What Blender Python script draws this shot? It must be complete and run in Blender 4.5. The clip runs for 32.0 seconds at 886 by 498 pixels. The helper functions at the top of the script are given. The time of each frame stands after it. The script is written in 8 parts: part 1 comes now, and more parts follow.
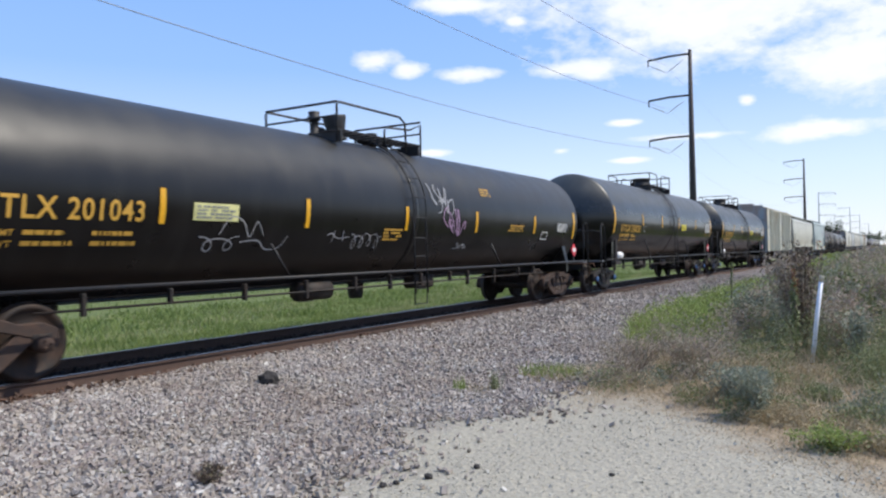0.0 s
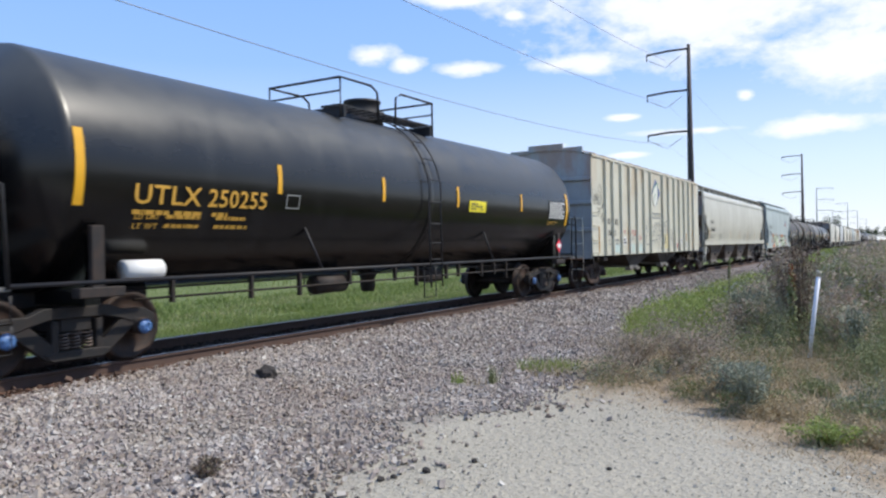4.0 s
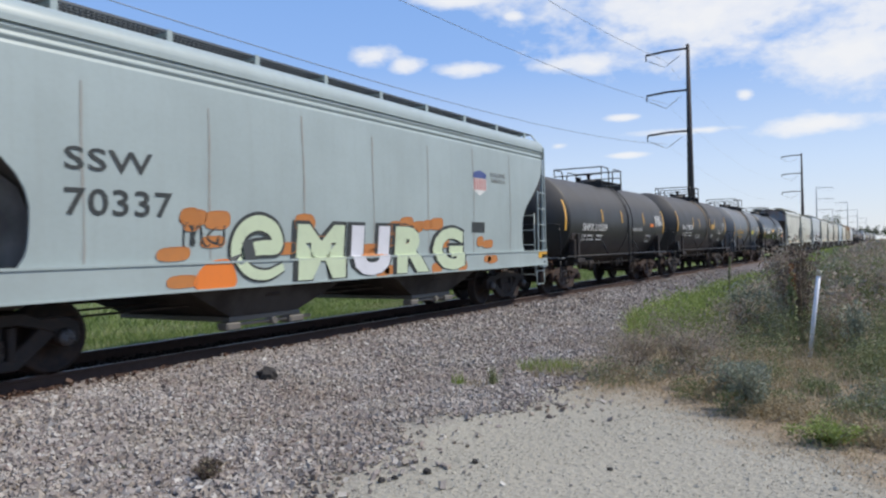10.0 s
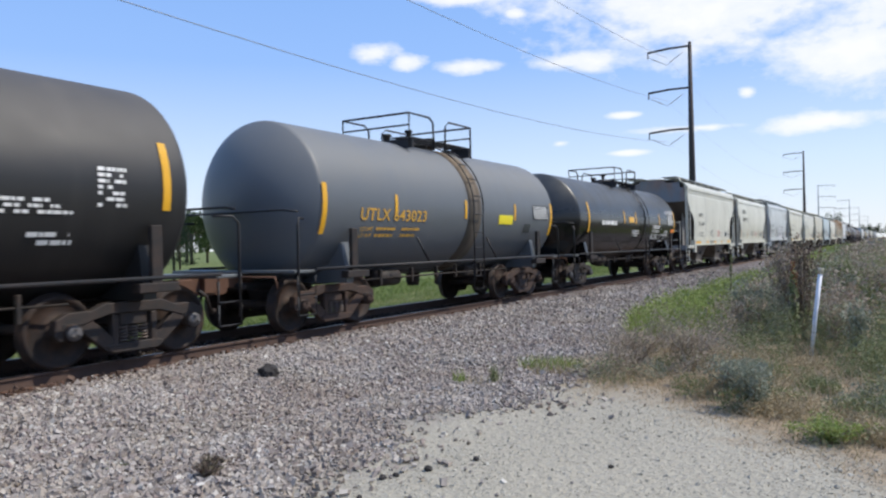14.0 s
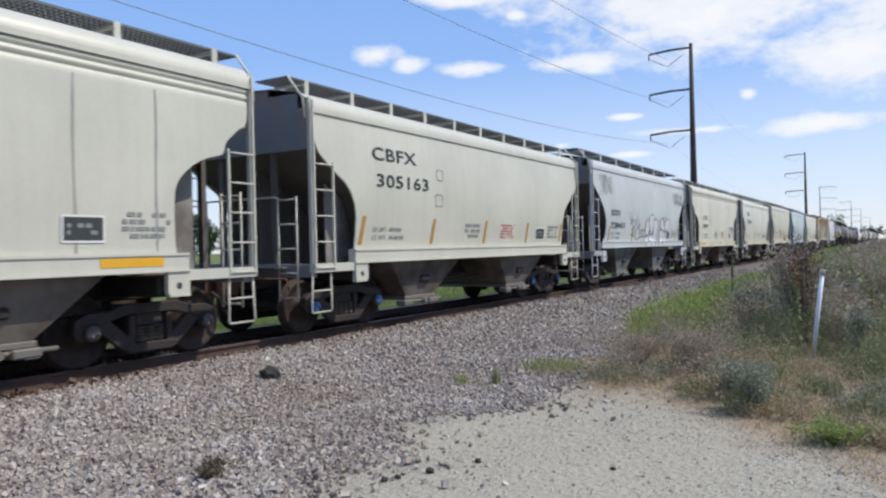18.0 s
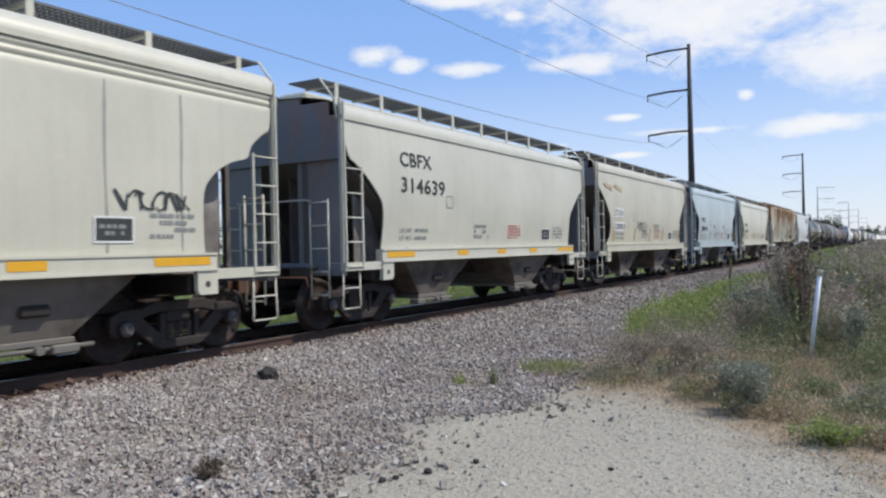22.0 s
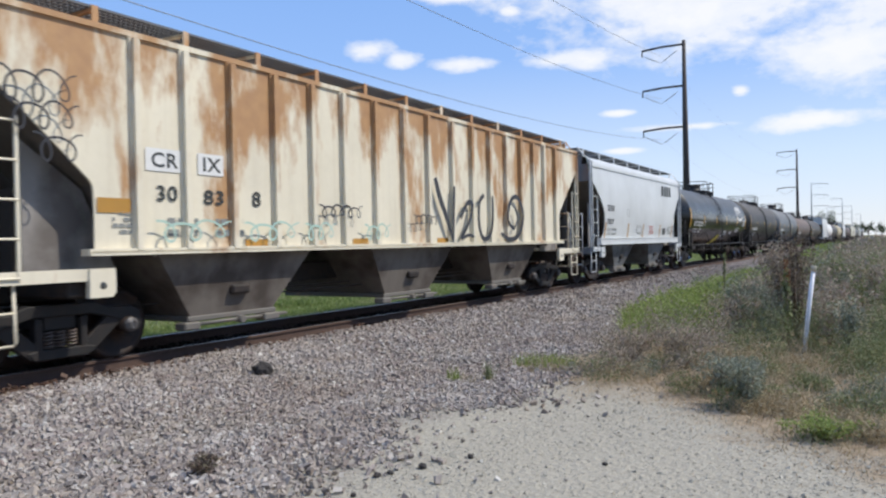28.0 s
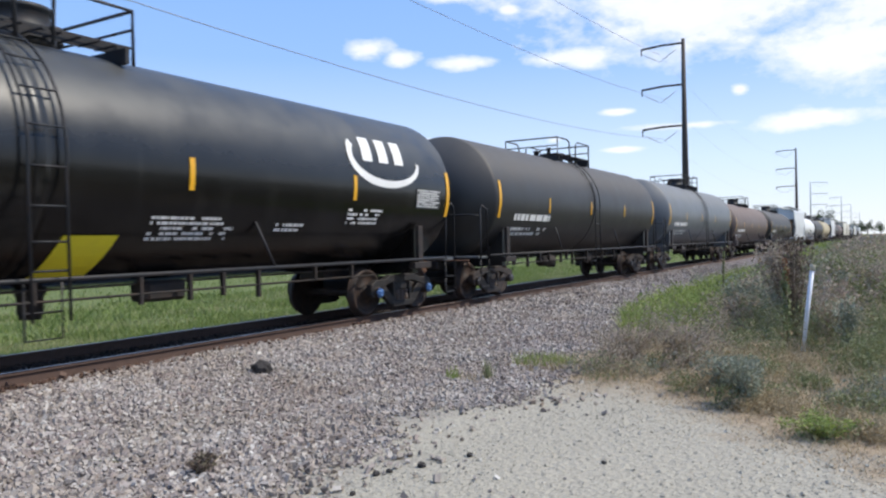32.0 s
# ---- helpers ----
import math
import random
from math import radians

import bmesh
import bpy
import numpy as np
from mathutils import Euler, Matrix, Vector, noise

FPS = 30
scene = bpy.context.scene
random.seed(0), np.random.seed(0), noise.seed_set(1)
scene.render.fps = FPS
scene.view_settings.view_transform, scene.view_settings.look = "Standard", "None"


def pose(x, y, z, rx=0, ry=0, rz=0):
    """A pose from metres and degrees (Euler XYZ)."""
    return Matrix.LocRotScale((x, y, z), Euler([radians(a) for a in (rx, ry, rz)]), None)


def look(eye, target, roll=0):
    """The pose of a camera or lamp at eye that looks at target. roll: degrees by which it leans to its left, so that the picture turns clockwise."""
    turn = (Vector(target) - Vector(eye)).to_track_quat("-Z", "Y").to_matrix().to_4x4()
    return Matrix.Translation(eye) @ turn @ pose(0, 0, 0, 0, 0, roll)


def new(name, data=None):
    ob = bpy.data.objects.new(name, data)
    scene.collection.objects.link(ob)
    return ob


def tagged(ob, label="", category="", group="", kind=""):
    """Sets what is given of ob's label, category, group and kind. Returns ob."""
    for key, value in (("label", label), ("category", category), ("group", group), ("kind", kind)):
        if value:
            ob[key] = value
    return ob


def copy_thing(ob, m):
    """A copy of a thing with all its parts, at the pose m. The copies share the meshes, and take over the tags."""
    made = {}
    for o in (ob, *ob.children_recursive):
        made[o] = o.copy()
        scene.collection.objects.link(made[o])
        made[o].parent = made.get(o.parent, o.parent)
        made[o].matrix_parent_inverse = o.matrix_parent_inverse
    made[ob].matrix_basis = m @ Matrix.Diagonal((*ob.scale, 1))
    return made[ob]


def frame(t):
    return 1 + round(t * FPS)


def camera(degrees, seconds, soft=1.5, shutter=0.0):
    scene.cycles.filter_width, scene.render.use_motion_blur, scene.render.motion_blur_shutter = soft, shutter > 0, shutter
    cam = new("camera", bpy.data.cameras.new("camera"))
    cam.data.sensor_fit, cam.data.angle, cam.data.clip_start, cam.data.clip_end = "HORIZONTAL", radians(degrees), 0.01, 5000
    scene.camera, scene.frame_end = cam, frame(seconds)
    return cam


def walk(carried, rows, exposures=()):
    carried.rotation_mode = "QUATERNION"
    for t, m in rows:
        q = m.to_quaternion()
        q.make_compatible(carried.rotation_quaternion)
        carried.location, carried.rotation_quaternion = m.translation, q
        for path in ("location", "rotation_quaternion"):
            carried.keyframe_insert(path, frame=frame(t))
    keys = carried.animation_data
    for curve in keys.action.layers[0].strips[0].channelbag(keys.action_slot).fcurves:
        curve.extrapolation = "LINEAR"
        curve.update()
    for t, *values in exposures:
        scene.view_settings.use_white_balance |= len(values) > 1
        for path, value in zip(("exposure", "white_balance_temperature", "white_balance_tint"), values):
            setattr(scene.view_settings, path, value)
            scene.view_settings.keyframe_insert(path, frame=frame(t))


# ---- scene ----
LENS, EYE, TRACK = 61.53, (0.0, 0.0, 1.403), 9.504  # the track's centre line runs along x at y = TRACK, rail tops at z = 0
cam = camera(LENS, 32.0, soft=2.3, shutter=0.12)


def aim(turn, tilt, lean):
    """The camera's pose: turned left of the track's line, tilted up, leaning, in degrees."""
    a, b = radians(turn), radians(tilt)
    way = Vector((math.cos(b) * math.cos(a), math.cos(b) * math.sin(a), math.sin(b)))
    return look(EYE, Vector(EYE) + way, lean)


PATH = """0 31.150 0.339 -1.211; 0.5 31.166 0.388 -1.129; 1 31.116 0.304 -1.133; 1.5 31.115 0.211 -1.343; 2 31.139 0.266 -1.213; 2.5 31.104 0.133 -1.122; 3 31.074 -0.074 -1.026;
3.5 31.010 -0.066 -1.097; 5.5 31.062 -0.152 -1.159; 6 31.021 -0.119 -1.234; 6.5 30.994 -0.113 -1.092; 7 31.011 -0.110 -1.192; 7.5 31.009 -0.183 -1.234; 8 30.981 -0.181 -1.314;
8.5 30.921 -0.188 -1.391; 9 30.932 -0.063 -1.262; 9.5 30.969 -0.071 -1.492; 10 31.012 -0.025 -1.325; 10.5 30.990 0.059 -1.050; 11 31.027 0.025 -1.337; 11.5 31.076 -0.025 -1.358;
12 31.093 -0.144 -1.448; 12.5 31.074 -0.205 -1.401; 13 31.057 -0.206 -1.172; 13.5 31.092 -0.189 -1.329; 14 31.120 -0.215 -1.264; 14.5 31.150 -0.196 -1.365; 16.5 31.118 0.019 -1.228;
17 31.114 0.019 -1.285; 17.5 31.147 -0.028 -1.295; 18 31.226 -0.062 -1.338; 18.5 31.226 -0.136 -1.321; 19 31.254 -0.186 -1.178; 19.5 31.266 -0.224 -1.165; 20 31.287 -0.204 -1.334;
20.5 31.273 -0.209 -1.566; 21 31.208 -0.132 -1.585; 21.5 31.106 -0.075 -1.328; 22 31.076 -0.028 -1.320; 22.5 31.005 0.030 -1.124; 23 30.969 0.070 -1.154; 23.5 30.967 0.159 -1.393;
24 30.989 0.125 -1.464; 24.5 30.920 0.030 -1.368; 25 30.953 -0.092 -1.265; 25.5 30.891 -0.209 -1.246; 27.5 30.698 -0.369 -1.224; 28 30.693 -0.390 -1.233; 28.5 30.610 -0.421 -1.200;
29 30.516 -0.463 -1.130; 29.5 30.557 -0.455 -1.020; 30 30.593 -0.452 -1.124; 30.5 30.574 -0.516 -1.210; 31 30.570 -0.459 -1.211; 31.5 30.639 -0.448 -1.225; 32 30.634 -0.497 -1.211"""
rows = [tuple(float(v) for v in r.split()) for r in PATH.split(";")]
walk(cam, [(r[0], aim(*r[1:])) for r in rows], exposures=[(0, 0.42), (3, 0.46), (5.5, 0.42), (6, 0.37), (6.6, 0.22), (8, 0.19), (10, 0.14), (11, 0.22), (12, 0.30), (13.5, 0.33), (16.5, 0.33), (17.5, 0.27), (19, 0.20), (22.5, 0.20), (24, 0.24), (25, 0.32), (27.5, 0.28), (29, 0.22), (30, 0.12), (31, 0.04), (31.4, 0.27), (32, 0.44)])


def rolled(t):
    """How far the train has rolled, towards -x, at t seconds (0 at 16 s)."""
    return 9.608 * (t - 16) + 0.00665 * (t - 16) ** 2


# ---- light ----
SUN = Vector((0.30, -0.54, 0.79)).normalized()
sun = new("sun", bpy.data.lights.new("sun", "SUN"))
sun.data.energy, sun.data.angle, sun.data.color = 3.5, radians(0.6), (1.0, 0.93, 0.82)
sun.matrix_world = look((0, 0, 60), Vector((0, 0, 60)) - SUN)

world = bpy.data.worlds.new("sky")
scene.world = world
world.use_nodes = True


class Nodes:
    """Short hand for node trees."""
    def __init__(self, tree):
        self.tree = tree
        tree.nodes.clear()

    def add(self, kind, **values):
        n = self.tree.nodes.new(kind)
        for k, v in values.items():
            if k in n.inputs:
                self.put(n.inputs[k], v)
            else:
                setattr(n, k, v)
        return n

    def put(self, socket, v):
        if isinstance(v, bpy.types.NodeSocket):
            self.tree.links.new(v, socket)
        elif isinstance(v, bpy.types.Node):
            self.tree.links.new(v.outputs[0], socket)
        else:
            socket.default_value = v

    def math(self, op, a, b=0.0, clamp=False):
        n = self.tree.nodes.new("ShaderNodeMath")
        n.operation, n.use_clamp = op, clamp
        self.put(n.inputs[0], a), self.put(n.inputs[1], b)
        return n.outputs[0]

    def ramp(self, fac, stops):
        n = self.tree.nodes.new("ShaderNodeValToRGB")
        self.put(n.inputs[0], fac)
        while len(n.color_ramp.elements) < len(stops):
            n.color_ramp.elements.new(0.5)
        for e, (at, c) in zip(n.color_ramp.elements, stops):
            e.position, e.color = at, (*c, 1) if len(c) == 3 else c
        return n.outputs[0]

    def mix(self, fac, a, b, how="MIX"):
        n = self.tree.nodes.new("ShaderNodeMix")
        n.data_type, n.blend_type = "RGBA", how
        self.put(n.inputs["Factor"], fac)
        for s, v in ((n.inputs[6], a), (n.inputs[7], b)):
            self.put(s, (*v, 1) if isinstance(v, tuple) and len(v) == 3 else v)
        return n.outputs[2]

    def noise(self, vec, scale, detail=4.0, rough=0.55):
        n = self.tree.nodes.new("ShaderNodeTexNoise")
        self.put(n.inputs["Vector"], vec)
        n.inputs["Scale"].default_value, n.inputs["Detail"].default_value, n.inputs["Roughness"].default_value = scale, detail, rough
        return n.outputs[0]

    def scaled(self, vec, sx, sy, sz, off=(0, 0, 0)):
        n = self.tree.nodes.new("ShaderNodeMapping")
        self.put(n.inputs[0], vec)
        n.inputs["Scale"].default_value, n.inputs["Location"].default_value = (sx, sy, sz), off
        return n.outputs[0]


def sky_world():
    """A summer sky: clear blue above, milky towards the horizon, with fair-weather cloud."""
    n = Nodes(world.node_tree)
    sky = n.add("ShaderNodeTexSky", sky_type="NISHITA", sun_disc=False, sun_elevation=math.asin(SUN.z), sun_rotation=math.atan2(SUN.x, SUN.y), air_density=1.0, dust_density=0.4, ozone_density=2.0)
    way = n.add("ShaderNodeTexCoord").outputs["Generated"]
    part_of = n.add("ShaderNodeSeparateXYZ")
    n.put(part_of.inputs[0], way)
    px, py, pz = part_of.outputs
    el = n.math("ARCSINE", pz)
    az = n.math("ARCTAN2", py, px)
    haze = n.ramp(n.math("MULTIPLY", el, 1.0), [(0.0, (7.3, 7.8, 8.6)), (0.10, (5.7, 7.0, 9.3)), (0.24, (2.75, 4.7, 8.9)), (0.45, (1.85, 3.8, 8.2)), (1.0, (1.2, 2.9, 7.0))])
    blue = n.mix(0.78, sky.outputs[0], haze)
    # cloud: a few known banks ahead, scattered cloud everywhere else
    warp = n.noise(n.scaled(way, 1.0, 1.0, 2.2), 9.0, 7.0, 0.60)
    soft = n.noise(n.scaled(way, 1.0, 1.0, 2.0), 24.0, 5.0, 0.6)
    best = None
    for a, e, wa, we in CLOUDS:
        da = n.math("DIVIDE", n.math("SUBTRACT", az, a), wa)
        de = n.math("DIVIDE", n.math("SUBTRACT", el, e), we)
        d = n.math("SQRT", n.math("ADD", n.math("MULTIPLY", da, da), n.math("MULTIPLY", de, de)))
        m = n.math("SUBTRACT", 1.0, d)
        best = m if best is None else n.math("MAXIMUM", best, m)
    shape = n.math("ADD", best, n.math("MULTIPLY", n.math("SUBTRACT", warp, 0.5), 2.0))
    shape = n.math("ADD", shape, n.math("MULTIPLY", n.math("SUBTRACT", soft, 0.5), 1.1))
    ahead = n.ramp(shape, [(0.0, (0, 0, 0)), (0.22, (0.30, 0.30, 0.30)), (0.60, (0.85, 0.85, 0.85)), (1.0, (1, 1, 1))])
    flat = n.math("ADD", n.math("MAXIMUM", pz, 0.02), 0.08)
    place_on = n.add("ShaderNodeCombineXYZ", X=n.math("DIVIDE", px, flat), Y=n.math("DIVIDE", py, flat))
    far = n.ramp(n.noise(place_on.outputs[0], 0.6, 6.0, 0.55), [(0.54, (0, 0, 0)), (0.66, (1, 1, 1))])
    front = n.ramp(n.math("ABSOLUTE", n.math("SUBTRACT", az, 0.5)), [(0.62, (0, 0, 0)), (0.85, (1, 1, 1))])
    high = n.ramp(el, [(0.42, (0, 0, 0)), (0.60, (1, 1, 1))])
    elsewhere = n.math("MULTIPLY", far, n.math("MAXIMUM", front, high))
    cover = n.math("MAXIMUM", ahead, elsewhere)
    cover = n.math("MULTIPLY", cover, n.ramp(el, [(0.03, (0, 0, 0)), (0.12, (1, 1, 1))]))
    out = n.mix(n.math("MULTIPLY", cover, 0.93), blue, (8.2, 8.25, 8.4))
    back = n.add("ShaderNodeBackground", Color=out, Strength=0.1)
    n.put(n.add("ShaderNodeOutputWorld").inputs[0], back.outputs[0])


# cloud banks: azimuth, elevation, half width and half height, in radians
CLOUDS = [(0.634, 0.256, 0.045, 0.018), (0.585, 0.243, 0.028, 0.014), (0.504, 0.236, 0.050, 0.012), (0.345, 0.236, 0.072, 0.016), (0.152, 0.181, 0.014, 0.008), (0.071, 0.138, 0.085, 0.014), (0.220, 0.142, 0.085, 0.006), (0.303, 0.164, 0.027, 0.005), (0.304, 0.116, 0.035, 0.005), (0.384, 0.132, 0.015, 0.006), (0.557, 0.135, 0.03, 0.006), (0.17, 0.300, 0.30, 0.075), (0.02, 0.225, 0.13, 0.075), (0.523, 0.320, 0.075, 0.016), (0.437, 0.299, 0.020, 0.008)]
sky_world()


# ---- materials ----
def principled(name, color, rough=0.6, metal=0.0, spec=0.5):
    m = bpy.data.materials.new(name)
    m.use_nodes = True
    n = Nodes(m.node_tree)
    b = n.add("ShaderNodeBsdfPrincipled", Roughness=rough, Metallic=metal)
    n.put(b.inputs["Base Color"], (*color, 1) if isinstance(color, tuple) else color)
    b.inputs["Specular IOR Level"].default_value = spec
    n.put(n.add("ShaderNodeOutputMaterial").inputs[0], b.outputs[0])
    return m, n, b


def bump(n, b, height, strength=0.3, dist=0.01):
    k = n.add("ShaderNodeBump", Strength=strength, Distance=dist, Height=height)
    n.put(b.inputs["Normal"], k.outputs[0])


def coords(n):
    return n.add("ShaderNodeTexCoord").outputs["Object"]


def paint(name, color, dirt=0.25, rust=0.0, rough=0.55, streak=0.3, dirt_color=(0.16, 0.13, 0.10), rust_color=(0.23, 0.085, 0.03), spec=0.5, edge=None, rust_tip=(0.42, 0.20, 0.08)):
    """Railway paint: patchy fading, run-down streaks, dust and rust."""
    m, n, b = principled(name, color, rough, 0.0, spec)
    c = coords(n)
    fade = n.noise(c, 0.7, 5.0)
    fine = n.noise(c, 14.0, 3.0)
    runs = n.noise(n.scaled(c, 2.6, 2.6, 0.16), 2.0, 5.0, 0.6)
    base = n.mix(n.ramp(fade, [(0.35, (0, 0, 0)), (0.7, (1, 1, 1))]), color, tuple(v * 0.86 for v in color))
    base = n.mix(n.math("MULTIPLY", n.ramp(runs, [(0.48, (0, 0, 0)), (0.75, (1, 1, 1))]), streak), base, tuple(0.55 * v + 0.45 * d for v, d in zip(color, dirt_color)))
    base = n.mix(n.math("MULTIPLY", n.ramp(fine, [(0.42, (0, 0, 0)), (0.75, (1, 1, 1))]), 0.55 * dirt), base, dirt_color)
    if rust:
        spots = n.noise(n.scaled(c, 1.0, 1.0, 0.35), 1.5, 8.0, 0.62)
        top = n.add("ShaderNodeSeparateXYZ")
        n.put(top.inputs[0], c)
        lean = n.ramp(n.math("MULTIPLY", top.outputs[2], 0.22), [(0.30, (0, 0, 0)), (0.9, (0.22, 0.22, 0.22))])
        amount = n.ramp(n.math("ADD", spots, n.math("MULTIPLY", lean, 1.0)), [(edge[0] if edge else 0.62 - 0.16 * rust, (0, 0, 0)), (edge[1] if edge else 0.80 - 0.14 * rust, (1, 1, 1))])
        tone = n.mix(n.noise(c, 5.0, 4.0), rust_color, rust_tip)
        base = n.mix(n.math("MULTIPLY", amount, min(1.0, 0.4 + rust * 0.6)), base, tone)
    n.put(b.inputs["Base Color"], base)
    n.put(b.inputs["Roughness"], n.math("ADD", n.math("MULTIPLY", fade, 0.3), rough - 0.27))
    bump(n, b, n.noise(c, 1.6, 3.0), 0.06, 0.02)
    return m


def tank_paint(name, color, rough=0.36, dust=0.35, dust_sheen_color=(0.17, 0.155, 0.14), spec=0.5):
    """Tank shell paint, half gloss, its upper side lightened for dust and sky sheen."""
    m, n, b = principled(name, color, rough, 0.0, spec)
    c = coords(n)
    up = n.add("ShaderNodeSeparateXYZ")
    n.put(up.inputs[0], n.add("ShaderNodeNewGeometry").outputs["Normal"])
    # upper side picked by normal: dust plus reflected sky put into the colour
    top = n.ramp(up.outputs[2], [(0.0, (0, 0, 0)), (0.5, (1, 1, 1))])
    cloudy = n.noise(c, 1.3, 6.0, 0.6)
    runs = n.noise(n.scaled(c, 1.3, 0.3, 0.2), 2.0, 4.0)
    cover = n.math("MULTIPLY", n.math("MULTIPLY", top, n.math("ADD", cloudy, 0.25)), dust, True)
    base = n.mix(cover, color, dust_sheen_color)
    base = n.mix(n.math("MULTIPLY", n.ramp(runs, [(0.52, (0, 0, 0)), (0.8, (1, 1, 1))]), 0.10), base, dust_sheen_color)
    n.put(b.inputs["Base Color"], base)
    n.put(b.inputs["Roughness"], n.math("ADD", n.math("MULTIPLY", cover, 0.5), n.math("ADD", n.math("MULTIPLY", cloudy, 0.2), rough - 0.1)))
    bump(n, b, n.noise(c, 1.2, 3.0), 0.05, 0.03)
    return m


def metal(name, color, rough=0.6, metal_amount=0.4, rust=0.5):
    m, n, b = principled(name, color, rough, metal_amount)
    c = coords(n)
    k = n.noise(c, 7.0, 6.0, 0.6)
    n.put(b.inputs["Base Color"], n.mix(n.math("MULTIPLY", n.ramp(k, [(0.4, (0, 0, 0)), (0.68, (1, 1, 1))]), rust), color, (0.11, 0.055, 0.03)))
    bump(n, b, n.noise(c, 40.0, 3.0), 0.25, 0.004)
    return m


def plain(name, color, rough=0.6, metal_amount=0.0, wear=0.15):
    m, n, b = principled(name, color, rough, metal_amount)
    c = coords(n)
    n.put(b.inputs["Base Color"], n.mix(n.math("MULTIPLY", n.ramp(n.noise(c, 6.0, 6.0, 0.65), [(0.45, (0, 0, 0)), (0.75, (1, 1, 1))]), wear), color, tuple(v * 0.45 + 0.04 for v in color)))
    return m


def leafy(name, tones, rough=0.65, soft=0.25):
    """Leaves and blades: one tone an island, a little light through them."""
    m = bpy.data.materials.new(name)
    m.use_nodes = True
    n = Nodes(m.node_tree)
    r = n.add("ShaderNodeNewGeometry").outputs["Random Per Island"]
    tone = n.ramp(r, [(i / max(1, len(tones) - 1), t) for i, t in enumerate(tones)])
    patch = n.noise(n.add("ShaderNodeTexCoord").outputs["Object"], 0.6, 3.0)
    tone = n.mix(n.math("MULTIPLY", patch, 0.5), tone, tones[0])
    d = n.add("ShaderNodeBsdfPrincipled", Roughness=rough)
    n.put(d.inputs["Base Color"], tone)
    d.inputs["Specular IOR Level"].default_value = 0.25
    t = n.add("ShaderNodeBsdfTranslucent")
    n.put(t.inputs[0], tone)
    mixed = n.add("ShaderNodeMixShader", Fac=soft)
    n.put(mixed.inputs[1], d.outputs[0]), n.put(mixed.inputs[2], t.outputs[0])
    n.put(n.add("ShaderNodeOutputMaterial").inputs[0], mixed.outputs[0])
    return m


def stones(name, tones, rough=0.85, patches=()):
    m, n, b = principled(name, (0.3, 0.3, 0.3), rough, 0.0, 0.3)
    r = n.add("ShaderNodeNewGeometry").outputs["Random Per Island"]
    tone = n.ramp(r, [(i / (len(tones) - 1), t) for i, t in enumerate(tones)])
    c = coords(n)
    tone = n.mix(n.math("MULTIPLY", n.noise(c, 60.0, 3.0), 0.5), tone, tuple(v * 0.6 for v in tones[1]))
    tone = n.mix(n.math("MULTIPLY", n.noise(c, 0.9, 5.0), 0.30), tone, tones[2])
    if patches:
        # drifts of brown dirt, olive silt and pale dust over the stones
        for k, (tint, share) in enumerate(patches):
            drift = n.ramp(n.noise(n.scaled(c, 1.0, 1.0, 1.0, (3.7 * k, 1.9 * k, 0)), 0.55 + 0.3 * k, 5.0, 0.6), [(0.47, (0, 0, 0)), (0.68, (1, 1, 1))])
            tone = n.mix(n.math("MULTIPLY", drift, share), tone, tint)
    n.put(b.inputs["Base Color"], tone)
    return m


BALLAST = [(0.09, 0.075, 0.068), (0.20, 0.165, 0.15), (0.30, 0.265, 0.24), (0.25, 0.185, 0.17), (0.43, 0.39, 0.345), (0.30, 0.23, 0.165), (0.55, 0.51, 0.455), (0.22, 0.19, 0.185), (0.78, 0.75, 0.68)]
M_BALLAST = stones("ballast_stone", BALLAST, 0.85, [((0.20, 0.15, 0.11), 0.40), ((0.34, 0.31, 0.245), 0.25), ((0.48, 0.45, 0.42), 0.35)])
# stones between the rails, the train's shade put into their colour
M_BED_SHADE = stones("shaded_ballast_stone", [(0.025, 0.02, 0.018), (0.045, 0.036, 0.03), (0.07, 0.055, 0.046), (0.05, 0.04, 0.036)])
M_GRAVEL = stones("gravel_stone", [(0.24, 0.225, 0.18), (0.34, 0.315, 0.26), (0.43, 0.405, 0.335), (0.38, 0.355, 0.295), (0.46, 0.43, 0.36), (0.62, 0.585, 0.51)])
M_WHITE_LETTER = plain("white_lettering", (0.72, 0.72, 0.70), 0.6)
M_BLACK_LETTER = plain("black_lettering", (0.035, 0.04, 0.04), 0.6)
M_GREY_LETTER = plain("grey_lettering", (0.23, 0.24, 0.23), 0.6)
M_YELLOW_LETTER = plain("yellow_lettering", (0.58, 0.33, 0.05), 0.55)
M_RED_LETTER = plain("red_lettering", (0.50, 0.16, 0.14), 0.6)
M_REFLECTOR = plain("reflector_yellow", (0.70, 0.37, 0.02), 0.35)
M_REFLECTOR_DULL = plain("reflector_weathered", (0.42, 0.22, 0.04), 0.5)
M_STICKER = plain("sticker_yellow", (0.80, 0.68, 0.03), 0.4)
M_ORANGE = plain("orange_paint", (0.75, 0.20, 0.03), 0.5)
M_PANEL_WHITE = plain("white_panel", (0.70, 0.70, 0.68), 0.55)
M_PLACARD = plain("placard_red", (0.72, 0.03, 0.06), 0.4)
M_UNDER = metal("underframe_black", (0.017, 0.0148, 0.014), 0.7, 0.1, 0.22)
M_RAILING = metal("railing_black", (0.013, 0.015, 0.018), 0.6, 0.1, 0.12)
M_TRUCK = metal("truck_casting", (0.025, 0.0215, 0.0205), 0.75, 0.1, 0.25)
M_TRUCK_DARK = metal("truck_casting_dark", (0.012, 0.0115, 0.0115), 0.7, 0.1, 0.12)
